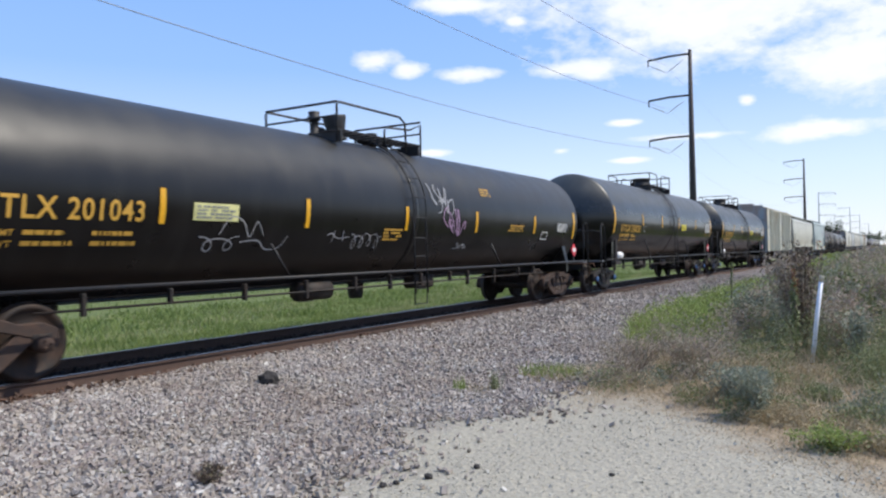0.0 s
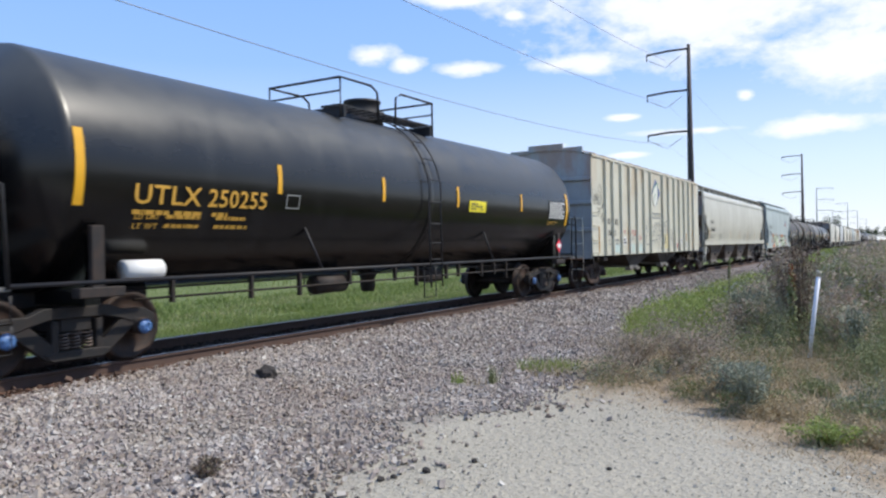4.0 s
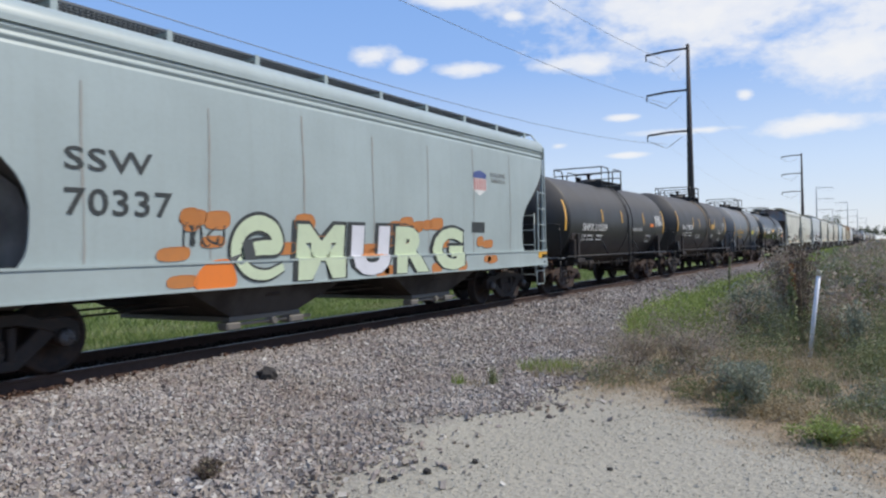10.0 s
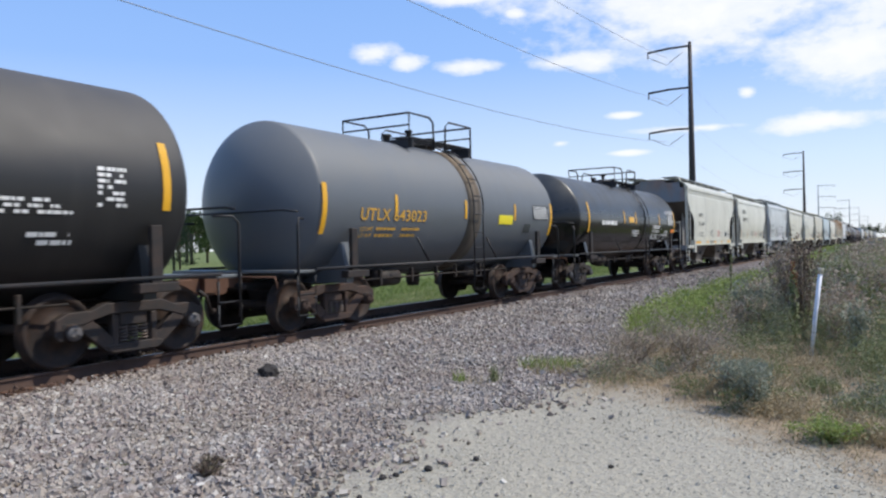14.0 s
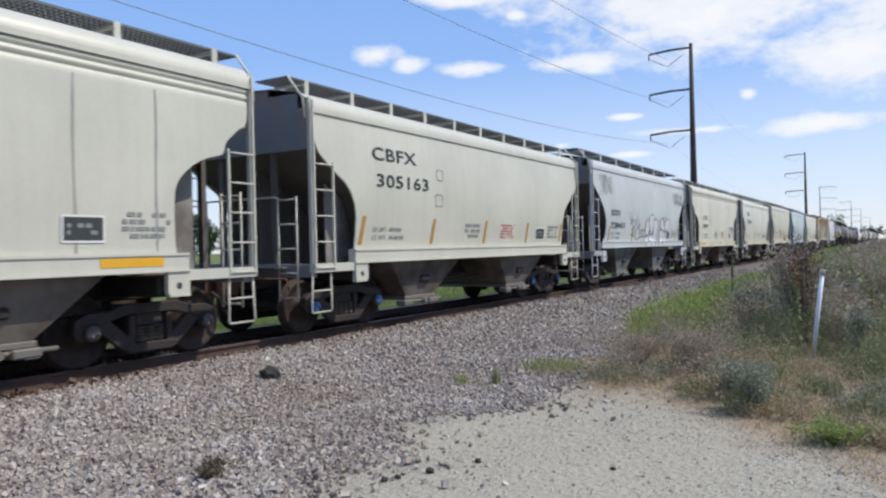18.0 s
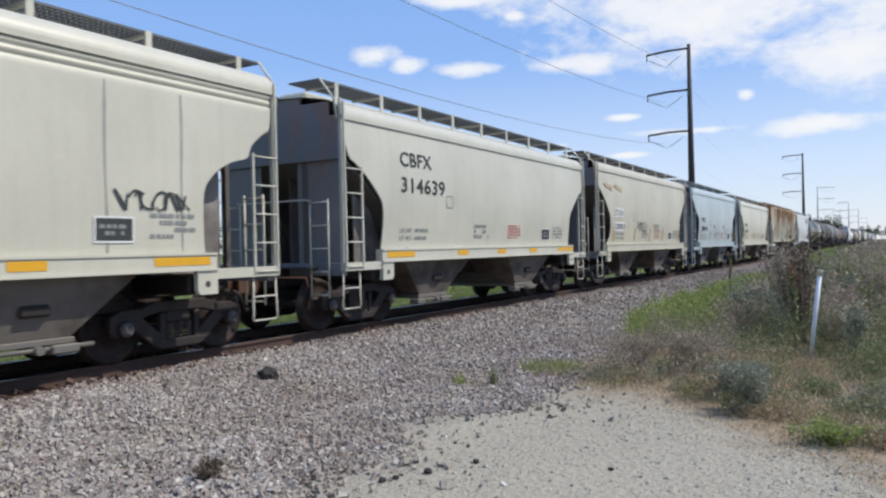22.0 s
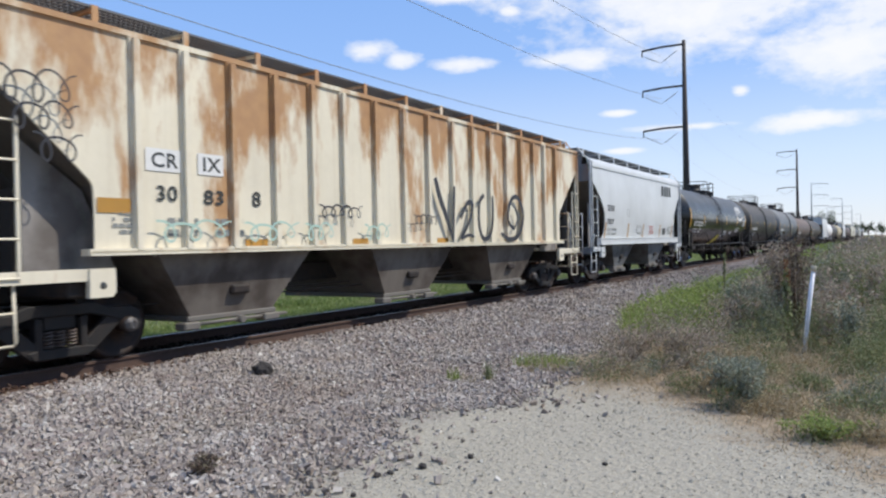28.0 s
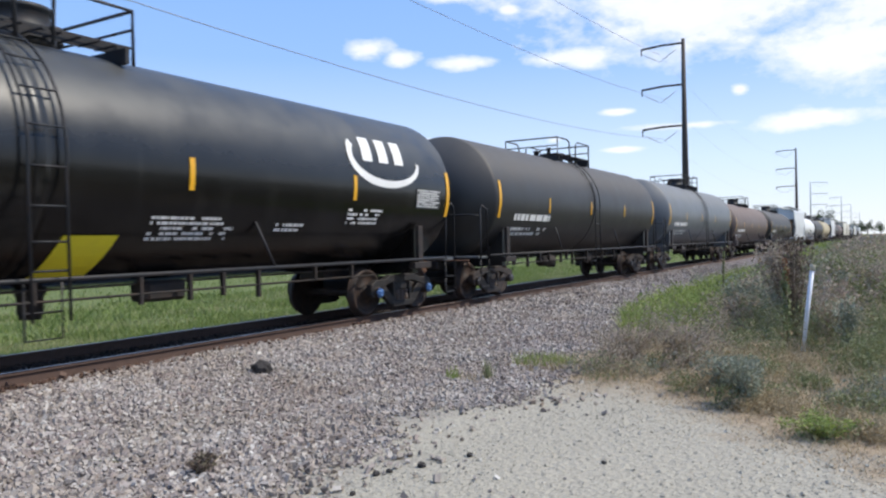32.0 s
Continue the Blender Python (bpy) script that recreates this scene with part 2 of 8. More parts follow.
M_TRUCK_RUST = metal("truck_casting_rusty", (0.042, 0.029, 0.025), 0.85, 0.1, 0.45)
M_WHEEL = metal("wheel_steel", (0.023, 0.0175, 0.016), 0.7, 0.3, 0.35)
M_CAP = plain("bearing_cap_blue", (0.07, 0.16, 0.36), 0.45)
M_CAP_DARK = plain("bearing_cap_dark", (0.09, 0.085, 0.085), 0.5)
M_SPRING = metal("spring_steel", (0.13, 0.11, 0.10), 0.55, 0.4, 0.5)
M_GRATING = metal("galvanised_grating", (0.14, 0.15, 0.155), 0.5, 0.5, 0.1)
M_COUPLER = metal("coupler_casting", (0.10, 0.05, 0.032), 0.85, 0.1, 0.7)
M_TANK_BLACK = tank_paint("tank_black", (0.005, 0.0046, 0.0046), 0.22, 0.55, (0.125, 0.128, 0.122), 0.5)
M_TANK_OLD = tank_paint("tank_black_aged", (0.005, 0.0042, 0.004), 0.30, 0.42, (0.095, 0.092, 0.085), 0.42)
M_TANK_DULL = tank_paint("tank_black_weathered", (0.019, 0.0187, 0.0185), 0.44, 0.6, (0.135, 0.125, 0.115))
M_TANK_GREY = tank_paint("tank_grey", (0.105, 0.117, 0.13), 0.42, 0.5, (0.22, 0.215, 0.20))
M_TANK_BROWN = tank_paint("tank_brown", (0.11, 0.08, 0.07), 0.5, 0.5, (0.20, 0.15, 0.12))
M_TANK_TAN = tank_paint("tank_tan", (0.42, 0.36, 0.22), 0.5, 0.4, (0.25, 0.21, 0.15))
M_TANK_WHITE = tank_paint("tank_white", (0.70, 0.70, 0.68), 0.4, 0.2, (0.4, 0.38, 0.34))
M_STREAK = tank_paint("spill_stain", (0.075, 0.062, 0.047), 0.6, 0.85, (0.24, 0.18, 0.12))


# ---- building helpers ----
def box(bm, x0, x1, y0, y1, z0, z1):
    v = [bm.verts.new(c) for c in ((x0, y0, z0), (x1, y0, z0), (x1, y1, z0), (x0, y1, z0), (x0, y0, z1), (x1, y0, z1), (x1, y1, z1), (x0, y1, z1))]
    for q in ((3, 2, 1, 0), (4, 5, 6, 7), (0, 1, 5, 4), (1, 2, 6, 5), (2, 3, 7, 6), (3, 0, 4, 7)):
        bm.faces.new([v[i] for i in q])


def soft_box(bm, x0, x1, y0, y1, z0, z1, r=0.01):
    """A box with its edges cut off."""
    t = bmesh.new()
    box(t, x0, x1, y0, y1, z0, z1)
    bmesh.ops.bevel(t, geom=t.edges[:], offset=r, segments=1, affect="EDGES")
    merge(bm, t)


def merge(bm, other, m=None):
    if m is not None:
        other.transform(m)
    vs = {v: bm.verts.new(v.co) for v in other.verts}
    for f in other.faces:
        k = bm.faces.new([vs[v] for v in f.verts])
        k.smooth = f.smooth
    other.free()


def prism(bm, outline, y0, y1, smooth=False):
    """An outline of (x, z) drawn out from y0 to y1."""
    a = [bm.verts.new((x, y0, z)) for x, z in outline]
    b = [bm.verts.new((x, y1, z)) for x, z in outline]
    n = len(outline)
    bm.faces.new(a), bm.faces.new(b[::-1])
    for i in range(n):
        f = bm.faces.new((a[i], b[i], b[(i + 1) % n], a[(i + 1) % n]))
        f.smooth = smooth


def tube(bm, points, r=0.02, sides=6, closed=False):
    """A round bar along points."""
    pts = [Vector(p) for p in points]
    rings = []
    for i, p in enumerate(pts):
        a = pts[i - 1] if i or closed else p
        b = pts[(i + 1) % len(pts)] if i < len(pts) - 1 or closed else p
        d = (b - a).normalized()
        side = d.cross(Vector((0, 0, 1)) if abs(d.z) < 0.9 else Vector((1, 0, 0))).normalized()
        up = side.cross(d)
        rings.append([bm.verts.new(p + r * (math.cos(2 * math.pi * k / sides) * side + math.sin(2 * math.pi * k / sides) * up)) for k in range(sides)])
    for a, b in zip(rings, rings[1:] + (rings[:1] if closed else [])):
        for k in range(sides):
            f = bm.faces.new((a[k], a[(k + 1) % sides], b[(k + 1) % sides], b[k]))
            f.smooth = True
    if not closed:
        bm.faces.new(rings[0][::-1]), bm.faces.new(rings[-1])


def lathe(bm, profile, axis="Y", sides=28, centre=(0, 0, 0), smooth=True):
    """A profile of (along, radius) turned round an axis."""
    rings = []
    for u, r in profile:
        ring = []
        for k in range(sides):
            a = 2 * math.pi * k / sides
            c, s = r * math.cos(a), r * math.sin(a)
            p = {"X": (u, c, s), "Y": (c, u, s), "Z": (c, s, u)}[axis]
            ring.append(bm.verts.new(Vector(p) + Vector(centre)))
        rings.append(ring)
    for a, b in zip(rings, rings[1:]):
        for k in range(sides):
            f = bm.faces.new((a[k], a[(k + 1) % sides], b[(k + 1) % sides], b[k]))
            f.smooth = smooth
    if profile[0][1] > 1e-4:
        bm.faces.new(rings[0][::-1])
    if profile[-1][1] > 1e-4:
        bm.faces.new(rings[-1])


def data(name, bm, *mats):
    bmesh.ops.recalc_face_normals(bm, faces=bm.faces[:])
    me = bpy.data.meshes.new(name)
    bm.to_mesh(me), bm.free()
    for m in mats:
        me.materials.append(m)
    return me


def place(name, me, parent=None, m=None, label=""):
    ob = new(name, me)
    if parent is not None:
        ob.parent = parent
    if m is not None:
        ob.matrix_basis = m
    return tagged(ob, label)


def part(name, bm, material, parent, label="", m=None):
    return place(name, data(name, bm, material), parent, m, label)


def thing(name, label, category, group="", m=None):
    ob = new(name)
    ob.empty_display_size = 0.3
    if m is not None:
        ob.matrix_basis = m
    return tagged(ob, label, category, group)


# ---- lettering: every string is turned into a flat mesh once ----
WORDS = {}


def set_words(words):
    made = []
    for text, bold in words:
        cu = bpy.data.curves.new("lettering", "FONT")
        cu.body, cu.size, cu.offset, cu.resolution_u, cu.space_character = text, 1.0, bold, 3, 1.08
        made.append((text, bold, new("lettering", cu)))
    deps = bpy.context.evaluated_depsgraph_get()
    for text, bold, ob in made:
        me = bpy.data.meshes.new_from_object(ob.evaluated_get(deps))
        co = np.empty(len(me.vertices) * 3)
        me.vertices.foreach_get("co", co)
        co = co.reshape(-1, 3)
        lo, hi = co[:, :2].min(0), co[:, :2].max(0)
        WORDS[text, bold] = ((co[:, :2] - lo) / (hi - lo), [tuple(p.vertices) for p in me.polygons])
        cu = ob.data
        bpy.data.objects.remove(ob), bpy.data.curves.remove(cu), bpy.data.meshes.remove(me)


def flat_side(y):
    return lambda x, z: (x, y, z)


def on_tank(r, zc, lift=0.012):
    """Lays (x, z) on the near side of a tank."""
    def at(x, z):
        g = (z - 1.4) / 8.0  # marks are set out on an upright plane, as the eye beside the track sees them
        for k in range(60):
            y, zz = -1.6 + 0.02 * k, z + g * (0.02 * k - 0.12)
            if y * y + (zz - zc) ** 2 <= r * r:
                break
        s = max(-0.98, min(0.98, (zz - zc) / r))
        return (x, -math.sqrt(1 - s * s) * (r + lift), zc + (r + lift) * s)
    return at


def letters(parent, text, x0, x1, z0, z1, surf, mat, bold=0.014, label="", slant=0.0, fold=None):
    pts, faces = WORDS[text, bold]
    if fold is not None:  # cut the characters where the side steps out
        bm = bmesh.new()
        at = [bm.verts.new((p[0], p[1], 0)) for p in pts]
        for f in faces:
            bm.faces.new([at[i] for i in f])
        for z in (fold - 0.004, fold + 0.004):
            bmesh.ops.bisect_plane(bm, geom=bm.verts[:] + bm.edges[:] + bm.faces[:], plane_co=(0, (z - z0) / (z1 - z0), 0), plane_no=(0, 1, 0))
        bm.verts.index_update()
        pts, faces = [(v.co.x, v.co.y) for v in bm.verts], [tuple(v.index for v in f.verts) for f in bm.faces]
        bm.free()
    vs = [surf(x0 + (x1 - x0) * p[0] + slant * (p[1] - 0.5) * (z1 - z0), z0 + (z1 - z0) * p[1]) for p in pts]
    if z1 - z0 < 0.15:
        me = bpy.data.meshes.new("lettering")
        me.from_pydata(vs, [], faces)
        me.materials.append(mat)
        return tagged(place("lettering", me, parent, None, label), kind="stuff")
    # one mesh for each character
    own = list(range(len(vs)))

    def root(i):
        while own[i] != i:
            own[i] = own[own[i]]
            i = own[i]
        return i
    for f in faces:
        for i in f[1:]:
            own[root(i)] = root(f[0])
    groups = {}
    for f in faces:
        groups.setdefault(root(f[0]), []).append(f)
    for fs in groups.values():
        used = sorted({i for f in fs for i in f})
        at = {i: k for k, i in enumerate(used)}
        me = bpy.data.meshes.new("letter")
        me.from_pydata([vs[i] for i in used], [], [tuple(at[i] for i in f) for f in fs])
        me.materials.append(mat)
        place("letter", me, parent, None, label)


def patch(parent, name, x0, x1, z0, z1, surf, mat, label="", lean=0.0, steps=4):
    """A rectangle of paint, foil or plate lying on a side."""
    bm = bmesh.new()
    rows = []
    for i in range(steps + 1):
        k = i / steps
        z = z0 + (z1 - z0) * k
        rows.append([bm.verts.new(surf(x + lean * (k - 0.5), z)) for x in (x0, x1)])
    for a, b in zip(rows, rows[1:]):
        bm.faces.new((a[0], a[1], b[1], b[0]))
    return part(name, bm, mat, parent, label)


def bars(parent, x0, x1, z0, z1, lines, surf, mat, seed=0, fill=0.8, name="small_print"):
    """Writing too small to read: rows of short bars."""
    rnd = random.Random(seed)
    bm = bmesh.new()
    pitch = (z1 - z0) / lines
    for i in range(lines):
        za, zb = z0 + i * pitch + 0.18 * pitch, z0 + (i + 1) * pitch - 0.22 * pitch
        x, end = x0, x1 - (x1 - x0) * rnd.uniform(0, 0.25)
        while x < end:
            w = min(end - x, rnd.uniform(0.5, 2.6) * (zb - za))
            if rnd.random() < fill:
                bm.faces.new([bm.verts.new(surf(*c)) for c in ((x, za), (x + w, za), (x + w, zb), (x, zb))])
            x += w + rnd.uniform(0.25, 0.6) * (zb - za)
    return tagged(part(name, bm, mat, parent), kind="stuff")


def ring_mark(parent, name, x0, x1, z0, z1, t, surf, mat):
    """An empty frame of paint."""
    bm = bmesh.new()
    for a, b, c, d in ((x0, x1, z0, z0 + t), (x0, x1, z1 - t, z1), (x0, x0 + t, z0 + t, z1 - t), (x1 - t, x1, z0 + t, z1 - t)):
        bm.faces.new([bm.verts.new(surf(*p)) for p in ((a, c), (b, c), (b, d), (a, d))])
    return part(name, bm, mat, parent)


def ribbon(bm, pts, w, surf):
    last = None
    for i, (x, z) in enumerate(pts):
        a, b = pts[max(0, i - 1)], pts[min(len(pts) - 1, i + 1)]
        dx, dz = b[0] - a[0], b[1] - a[1]
        k = math.hypot(dx, dz) or 1.0
        ww = w * (0.65 + 0.35 * math.sin(3.0 * i / len(pts) + 0.6))
        now = [bm.verts.new(surf(x - dz / k * ww / 2, z + dx / k * ww / 2)), bm.verts.new(surf(x + dz / k * ww / 2, z - dx / k * ww / 2))]
        if last:
            bm.faces.new((last[0], now[0], now[1], last[1]))
        last = now


def scrawl(parent, x0, x1, z0, z1, count, w, surf, mat, seed, label=""):
    """Spray-can handwriting: count looping strokes side by side."""
    rnd = random.Random(seed)
    bm = bmesh.new()
    pitch = (x1 - x0) / count
    for i in range(count):
        cx, cz = x0 + (i + 0.5) * pitch, (z0 + z1) / 2
        rx, rz = pitch * rnd.uniform(0.45, 0.7), (z1 - z0) * rnd.uniform(0.32, 0.5)
        p1, p2, f = rnd.uniform(0, 6.3), rnd.uniform(0, 6.3), rnd.choice((1, 2, 1, 3))
        pts = [(cx + rx * math.cos(p1 + 4.9 * k / 26 + 0.7 * math.sin(p2 + 5 * k / 26)), cz + rz * math.sin(p2 + f * 4.4 * k / 26)) for k in range(27)]
        ribbon(bm, pts, w, surf)
    return tagged(part("graffiti", bm, mat, parent, label), kind="stuff")


def flowing(pts, steps=6, closed=False):
    """A smooth curve through points."""
    ctrl = [Vector(q) for q in ((pts[-1], *pts, pts[0], pts[1]) if closed else (pts[0], *pts, pts[-1]))]
    fine = []
    for p0, p1, p2, p3 in zip(ctrl, ctrl[1:], ctrl[2:], ctrl[3:]):
        for j in range(steps):
            t = j / steps
            fine.append(tuple(0.5 * (2 * p1 + (p2 - p0) * t + (2 * p0 - 5 * p1 + 4 * p2 - p3) * t * t + (3 * p1 - p0 - 3 * p2 + p3) * t ** 3)))
    return fine + [tuple(ctrl[-2])] if not closed else fine + fine[:1]


def line_art(parent, curves, x0, x1, z0, z1, w, surf, mat, label="", closed=False):
    """Spray-can line work: curves given in a unit square, drawn over the rectangle."""
    bm = bmesh.new()
    for pts in curves:
        ribbon(bm, flowing([(x0 + (x1 - x0) * a, z0 + (z1 - z0) * b) for a, b in pts], 6, closed), w, surf)
    return tagged(part("graffiti", bm, mat, parent, label), kind="stuff")


def loops(parent, x0, x1, z0, z1, count, w, surf, mat, label=""):
    """A run of joined loops, written in one go."""
    bm = bmesh.new()
    n = count * 14
    r = (x1 - x0) / count
    pts = [(x0 + (x1 - x0) * k / n + 0.42 * r * math.sin(2 * math.pi * k / 14), (z0 + z1) / 2 + (z1 - z0) * (0.40 + 0.1 * math.sin(k * 0.31)) * math.cos(2 * math.pi * k / 14)) for k in range(n + 1)]
    ribbon(bm, pts, w, surf)
    return tagged(part("graffiti", bm, mat, parent, label), kind="stuff")


def bubble(parent, pts, fill, line, surf, w=0.045, label=""):
    """A rounded spray-paint letter: a filled closed curve with an outline."""
    n, curve = len(pts), []
    for i in range(n):
        p = [Vector(pts[(i + k) % n]) for k in (-1, 0, 1, 2)]
        for j in range(5):
            t = j / 5
            curve.append(0.5 * (2 * p[1] + (p[2] - p[0]) * t + (2 * p[0] - 5 * p[1] + 4 * p[2] - p[3]) * t * t + (3 * p[1] - p[0] - 3 * p[2] + p[3]) * t ** 3))
    bm = bmesh.new()
    mid = sum(curve, Vector((0, 0))) / len(curve)
    hub = bm.verts.new(surf(*mid))
    ring = [bm.verts.new(surf(*q)) for q in curve]
    half = [bm.verts.new(surf(*q.lerp(mid, 0.5))) for q in curve]
    for i in range(len(ring)):
        k = (i + 1) % len(ring)
        bm.faces.new((ring[i], ring[k], half[k], half[i]))
        bm.faces.new((half[i], half[k], hub))
    shape = part("graffiti_letter", bm, fill, parent, label)
    bm = bmesh.new()
    ribbon(bm, [tuple(q) for q in curve + curve[:2]], w, lambda x, z: tuple(Vector(surf(x, z)) + Vector((0, -0.004, 0))))
    part("outline", bm, line, shape)
    return shape


# ---- running gear, shared by all cars ----
def side_frame_bm():
    """The cast side frame of a three-piece truck, centred on the bolster, in x and z."""
    bm = bmesh.new()
    y0, y1 = -0.07, 0.07
    prism(bm, [(-1.10, 0.44), (-1.08, 0.62), (-0.92, 0.70), (-0.62, 0.70), (-0.42, 0.78), (0.42, 0.78), (0.62, 0.70), (0.92, 0.70), (1.08, 0.62), (1.10, 0.44), (1.04, 0.36), (0.98, 0.36), (0.96, 0.52), (0.72, 0.54), (0.60, 0.58), (0.36, 0.64), (-0.36, 0.64), (-0.60, 0.58), (-0.72, 0.54), (-0.96, 0.52), (-0.98, 0.36), (-1.04, 0.36)], y0, y1)
    for s in (-1, 1):
        prism(bm, [(s * 0.84, 0.53), (s * 0.60, 0.585), (s * 0.24, 0.27), (s * 0.38, 0.15)], y0 * 0.8, y1 * 0.8)
        prism(bm, [(s * 0.24, 0.62), (s * 0.33, 0.63), (s * 0.33, 0.20), (s * 0.24, 0.20)], y0 * 0.9, y1 * 0.9)
    prism(bm, [(-0.44, 0.24), (-0.34, 0.14), (0.34, 0.14), (0.44, 0.24), (0.30, 0.26), (-0.30, 0.26)], y0, y1)
    bmesh.ops.recalc_face_normals(bm, faces=bm.faces[:])
    bmesh.ops.bevel(bm, geom=bm.edges[:], offset=0.012, segments=1, affect="EDGES")
    return bm


def spring_bm():
    bm = bmesh.new()
    pts = [(0.058 * math.cos(a), 0.058 * math.sin(a), 0.265 + 0.20 * a / 31.4) for a in np.linspace(0, 31.4, 50)]
    tube(bm, pts, 0.014, 4)
    return bm


def wheelset_bm():
    bm = bmesh.new()
    lathe(bm, [(-0.95, 0.075), (-0.80, 0.085), (0.80, 0.085), (0.95, 0.075)], "Y", 14)
    for s in (-1, 1):
        lathe(bm, [(s * y, r) for y, r in ((0.67, 0.0), (0.67, 0.13), (0.705, 0.15), (0.70, 0.36), (0.68, 0.395), (0.68, 0.478), (0.70, 0.488), (0.715, 0.478), (0.722, 0.460), (0.815, 0.452), (0.822, 0.40), (0.790, 0.375), (0.765, 0.17), (0.85, 0.14), (0.86, 0.0))], "Y", 36)
        lathe(bm, [(s * y, r) for y, r in ((0.90, 0.0), (0.90, 0.105), (1.10, 0.110), (1.12, 0.0))], "Y", 16)
    # the bearings' end caps with their three bolts
    count = len(bm.faces)
    for s in (-1, 1):
        lathe(bm, [(s * y, r) for y, r in ((1.121, 0.0), (1.121, 0.098), (1.150, 0.092), (1.155, 0.0))], "Y", 16)
        for k in range(3):
            a = 2.1 * k
            lathe(bm, [(s * y, r) for y, r in ((1.15, 0.0), (1.15, 0.022), (1.175, 0.020), (1.176, 0.0))], "Y", 6, (0.052 * math.cos(a), 0, 0.052 * math.sin(a)))
    bm.faces.ensure_lookup_table()
    for f in bm.faces[count:]:
        f.material_index = 1
    return bm


def bolster_bm():
    bm = bmesh.new()
    soft_box(bm, -0.22, 0.22, -1.02, 1.02, 0.46, 0.66, 0.03)
    lathe(bm, [(0.66, 0.20), (0.72, 0.20), (0.72, 0.0)], "Z", 18)
    for s in (-1, 1):
        soft_box(bm, -0.18, 0.18, s * 0.62 - 0.1, s * 0.62 + 0.1, 0.64, 0.74, 0.02)
    for x in (-0.34, 0.34):
        tube(bm, [(x, -0.75, 0.36), (x, 0.75, 0.36)], 0.04, 6)
    return bm


def adapter_bm():
    bm = bmesh.new()
    soft_box(bm, -0.13, 0.13, -0.075, 0.075, 0.50, 0.585, 0.02)
    return bm


WHEELSETS = {k: data("wheelset", wheelset_bm(), M_WHEEL, m) for k, m in (("blue", M_CAP), ("dark", M_CAP_DARK), ("rust", M_TRUCK_RUST))}
FRAMES = {k: data("side_frame", side_frame_bm(), m) for k, m in (("grey", M_TRUCK), ("dark", M_TRUCK_DARK), ("rust", M_TRUCK_RUST))}
SPRING = data("spring", spring_bm(), M_SPRING)
BOLSTERS = {k: data("truck", bolster_bm(), m) for k, m in (("grey", M_TRUCK), ("dark", M_TRUCK_DARK), ("rust", M_TRUCK_RUST))}
ADAPTER = data("bearing_adapter", adapter_bm(), M_TRUCK_DARK)
WHEELS = []  # wheelsets that turn: (object, place in its truck)


def truck(car, x, look_of="grey", cap="dark", near=True):
    t = place("truck", BOLSTERS[look_of], car, pose(x, 0, 0))
    for s in (-1, 1):
        place("side_frame", FRAMES[look_of], t, pose(0, s * 1.0, 0))
        for dx in (-0.15, 0.0, 0.15):
            place("spring", SPRING, t, pose(dx, s * 1.0, 0))
        if near:
            for dx in (-0.889, 0.889):
                place("bearing_adapter", ADAPTER, t, pose(dx, s * 1.0, 0))
    for dx in (-0.889, 0.889):
        w = place("wheelset", WHEELSETS[cap], t, pose(dx, 0, 0.457))
        if near:
            WHEELS.append((w, dx))
    return t


def coupler_bm():
    """Draft gear and knuckle coupler, from the striker out to the coupling plane at x = 0."""
    bm = bmesh.new()
    soft_box(bm, 0.30, 1.0, -0.11, 0.11, 0.78, 0.97, 0.02)
    prism(bm, [(0.36, 0.74), (0.30, 0.70), (-0.02, 0.70), (-0.06, 0.76), (-0.06, 1.00), (0.0, 1.04), (0.28, 1.04), (0.36, 0.98)], -0.14, 0.06)
    prism(bm, [(0.14, 0.74), (-0.10, 0.74), (-0.10, 1.0), (0.14, 1.0)], 0.06, 0.19)
    tube(bm, [(0.15, -0.15, 1.0), (0.22, -0.5, 0.98), (0.22, -1.35, 0.98), (0.22, -1.40, 0.80)], 0.016, 6)
    return bm


def hose_bm():
    bm = bmesh.new()
    tube(bm, [(0.35, 0.28, 0.80), (0.22, 0.30, 0.70), (0.10, 0.26, 0.48), (0.0, 0.20, 0.42), (-0.08, 0.15, 0.46)], 0.03, 6)
    return bm


COUPLER, HOSE = data("coupler", coupler_bm(), M_COUPLER), data("brake_hose", hose_bm(), M_UNDER)


def ends(car, length):
    for m in (pose(0, 0, 0), pose(length, 0, 0, 0, 0, 180)):
        place("coupler", COUPLER, car, m)
        place("brake_hose", HOSE, car, m)


def ladder(car, x0, x1, y, z0, z1, mat, pitch=0.40, r=0.018, top=None, name="ladder"):
    """Two stiles and rungs, standing off the side at y."""
    out = -0.036 if y < 0 else 0.036
    frame_of = None
    for x in (x0, x1):
        bm = bmesh.new()
        box(bm, x - 0.017, x + 0.017, min(y, y + out), max(y, y + out), z0, top if top and x == x0 else z1)
        frame_of = part("stile", bm, mat, frame_of) if frame_of else part(name, bm, mat, car)
    bm = bmesh.new()
    tube(bm, [(x0, y + out, 0), (x1, y + out, 0)], r, 6)
    rung = data("rung", bm, mat)
    for k in range(int((z1 - z0 - 0.031) / pitch) + 1):
        place("rung", rung, frame_of.parent, pose(0, 0, z0 + 0.03 + pitch * k))
    return frame_of


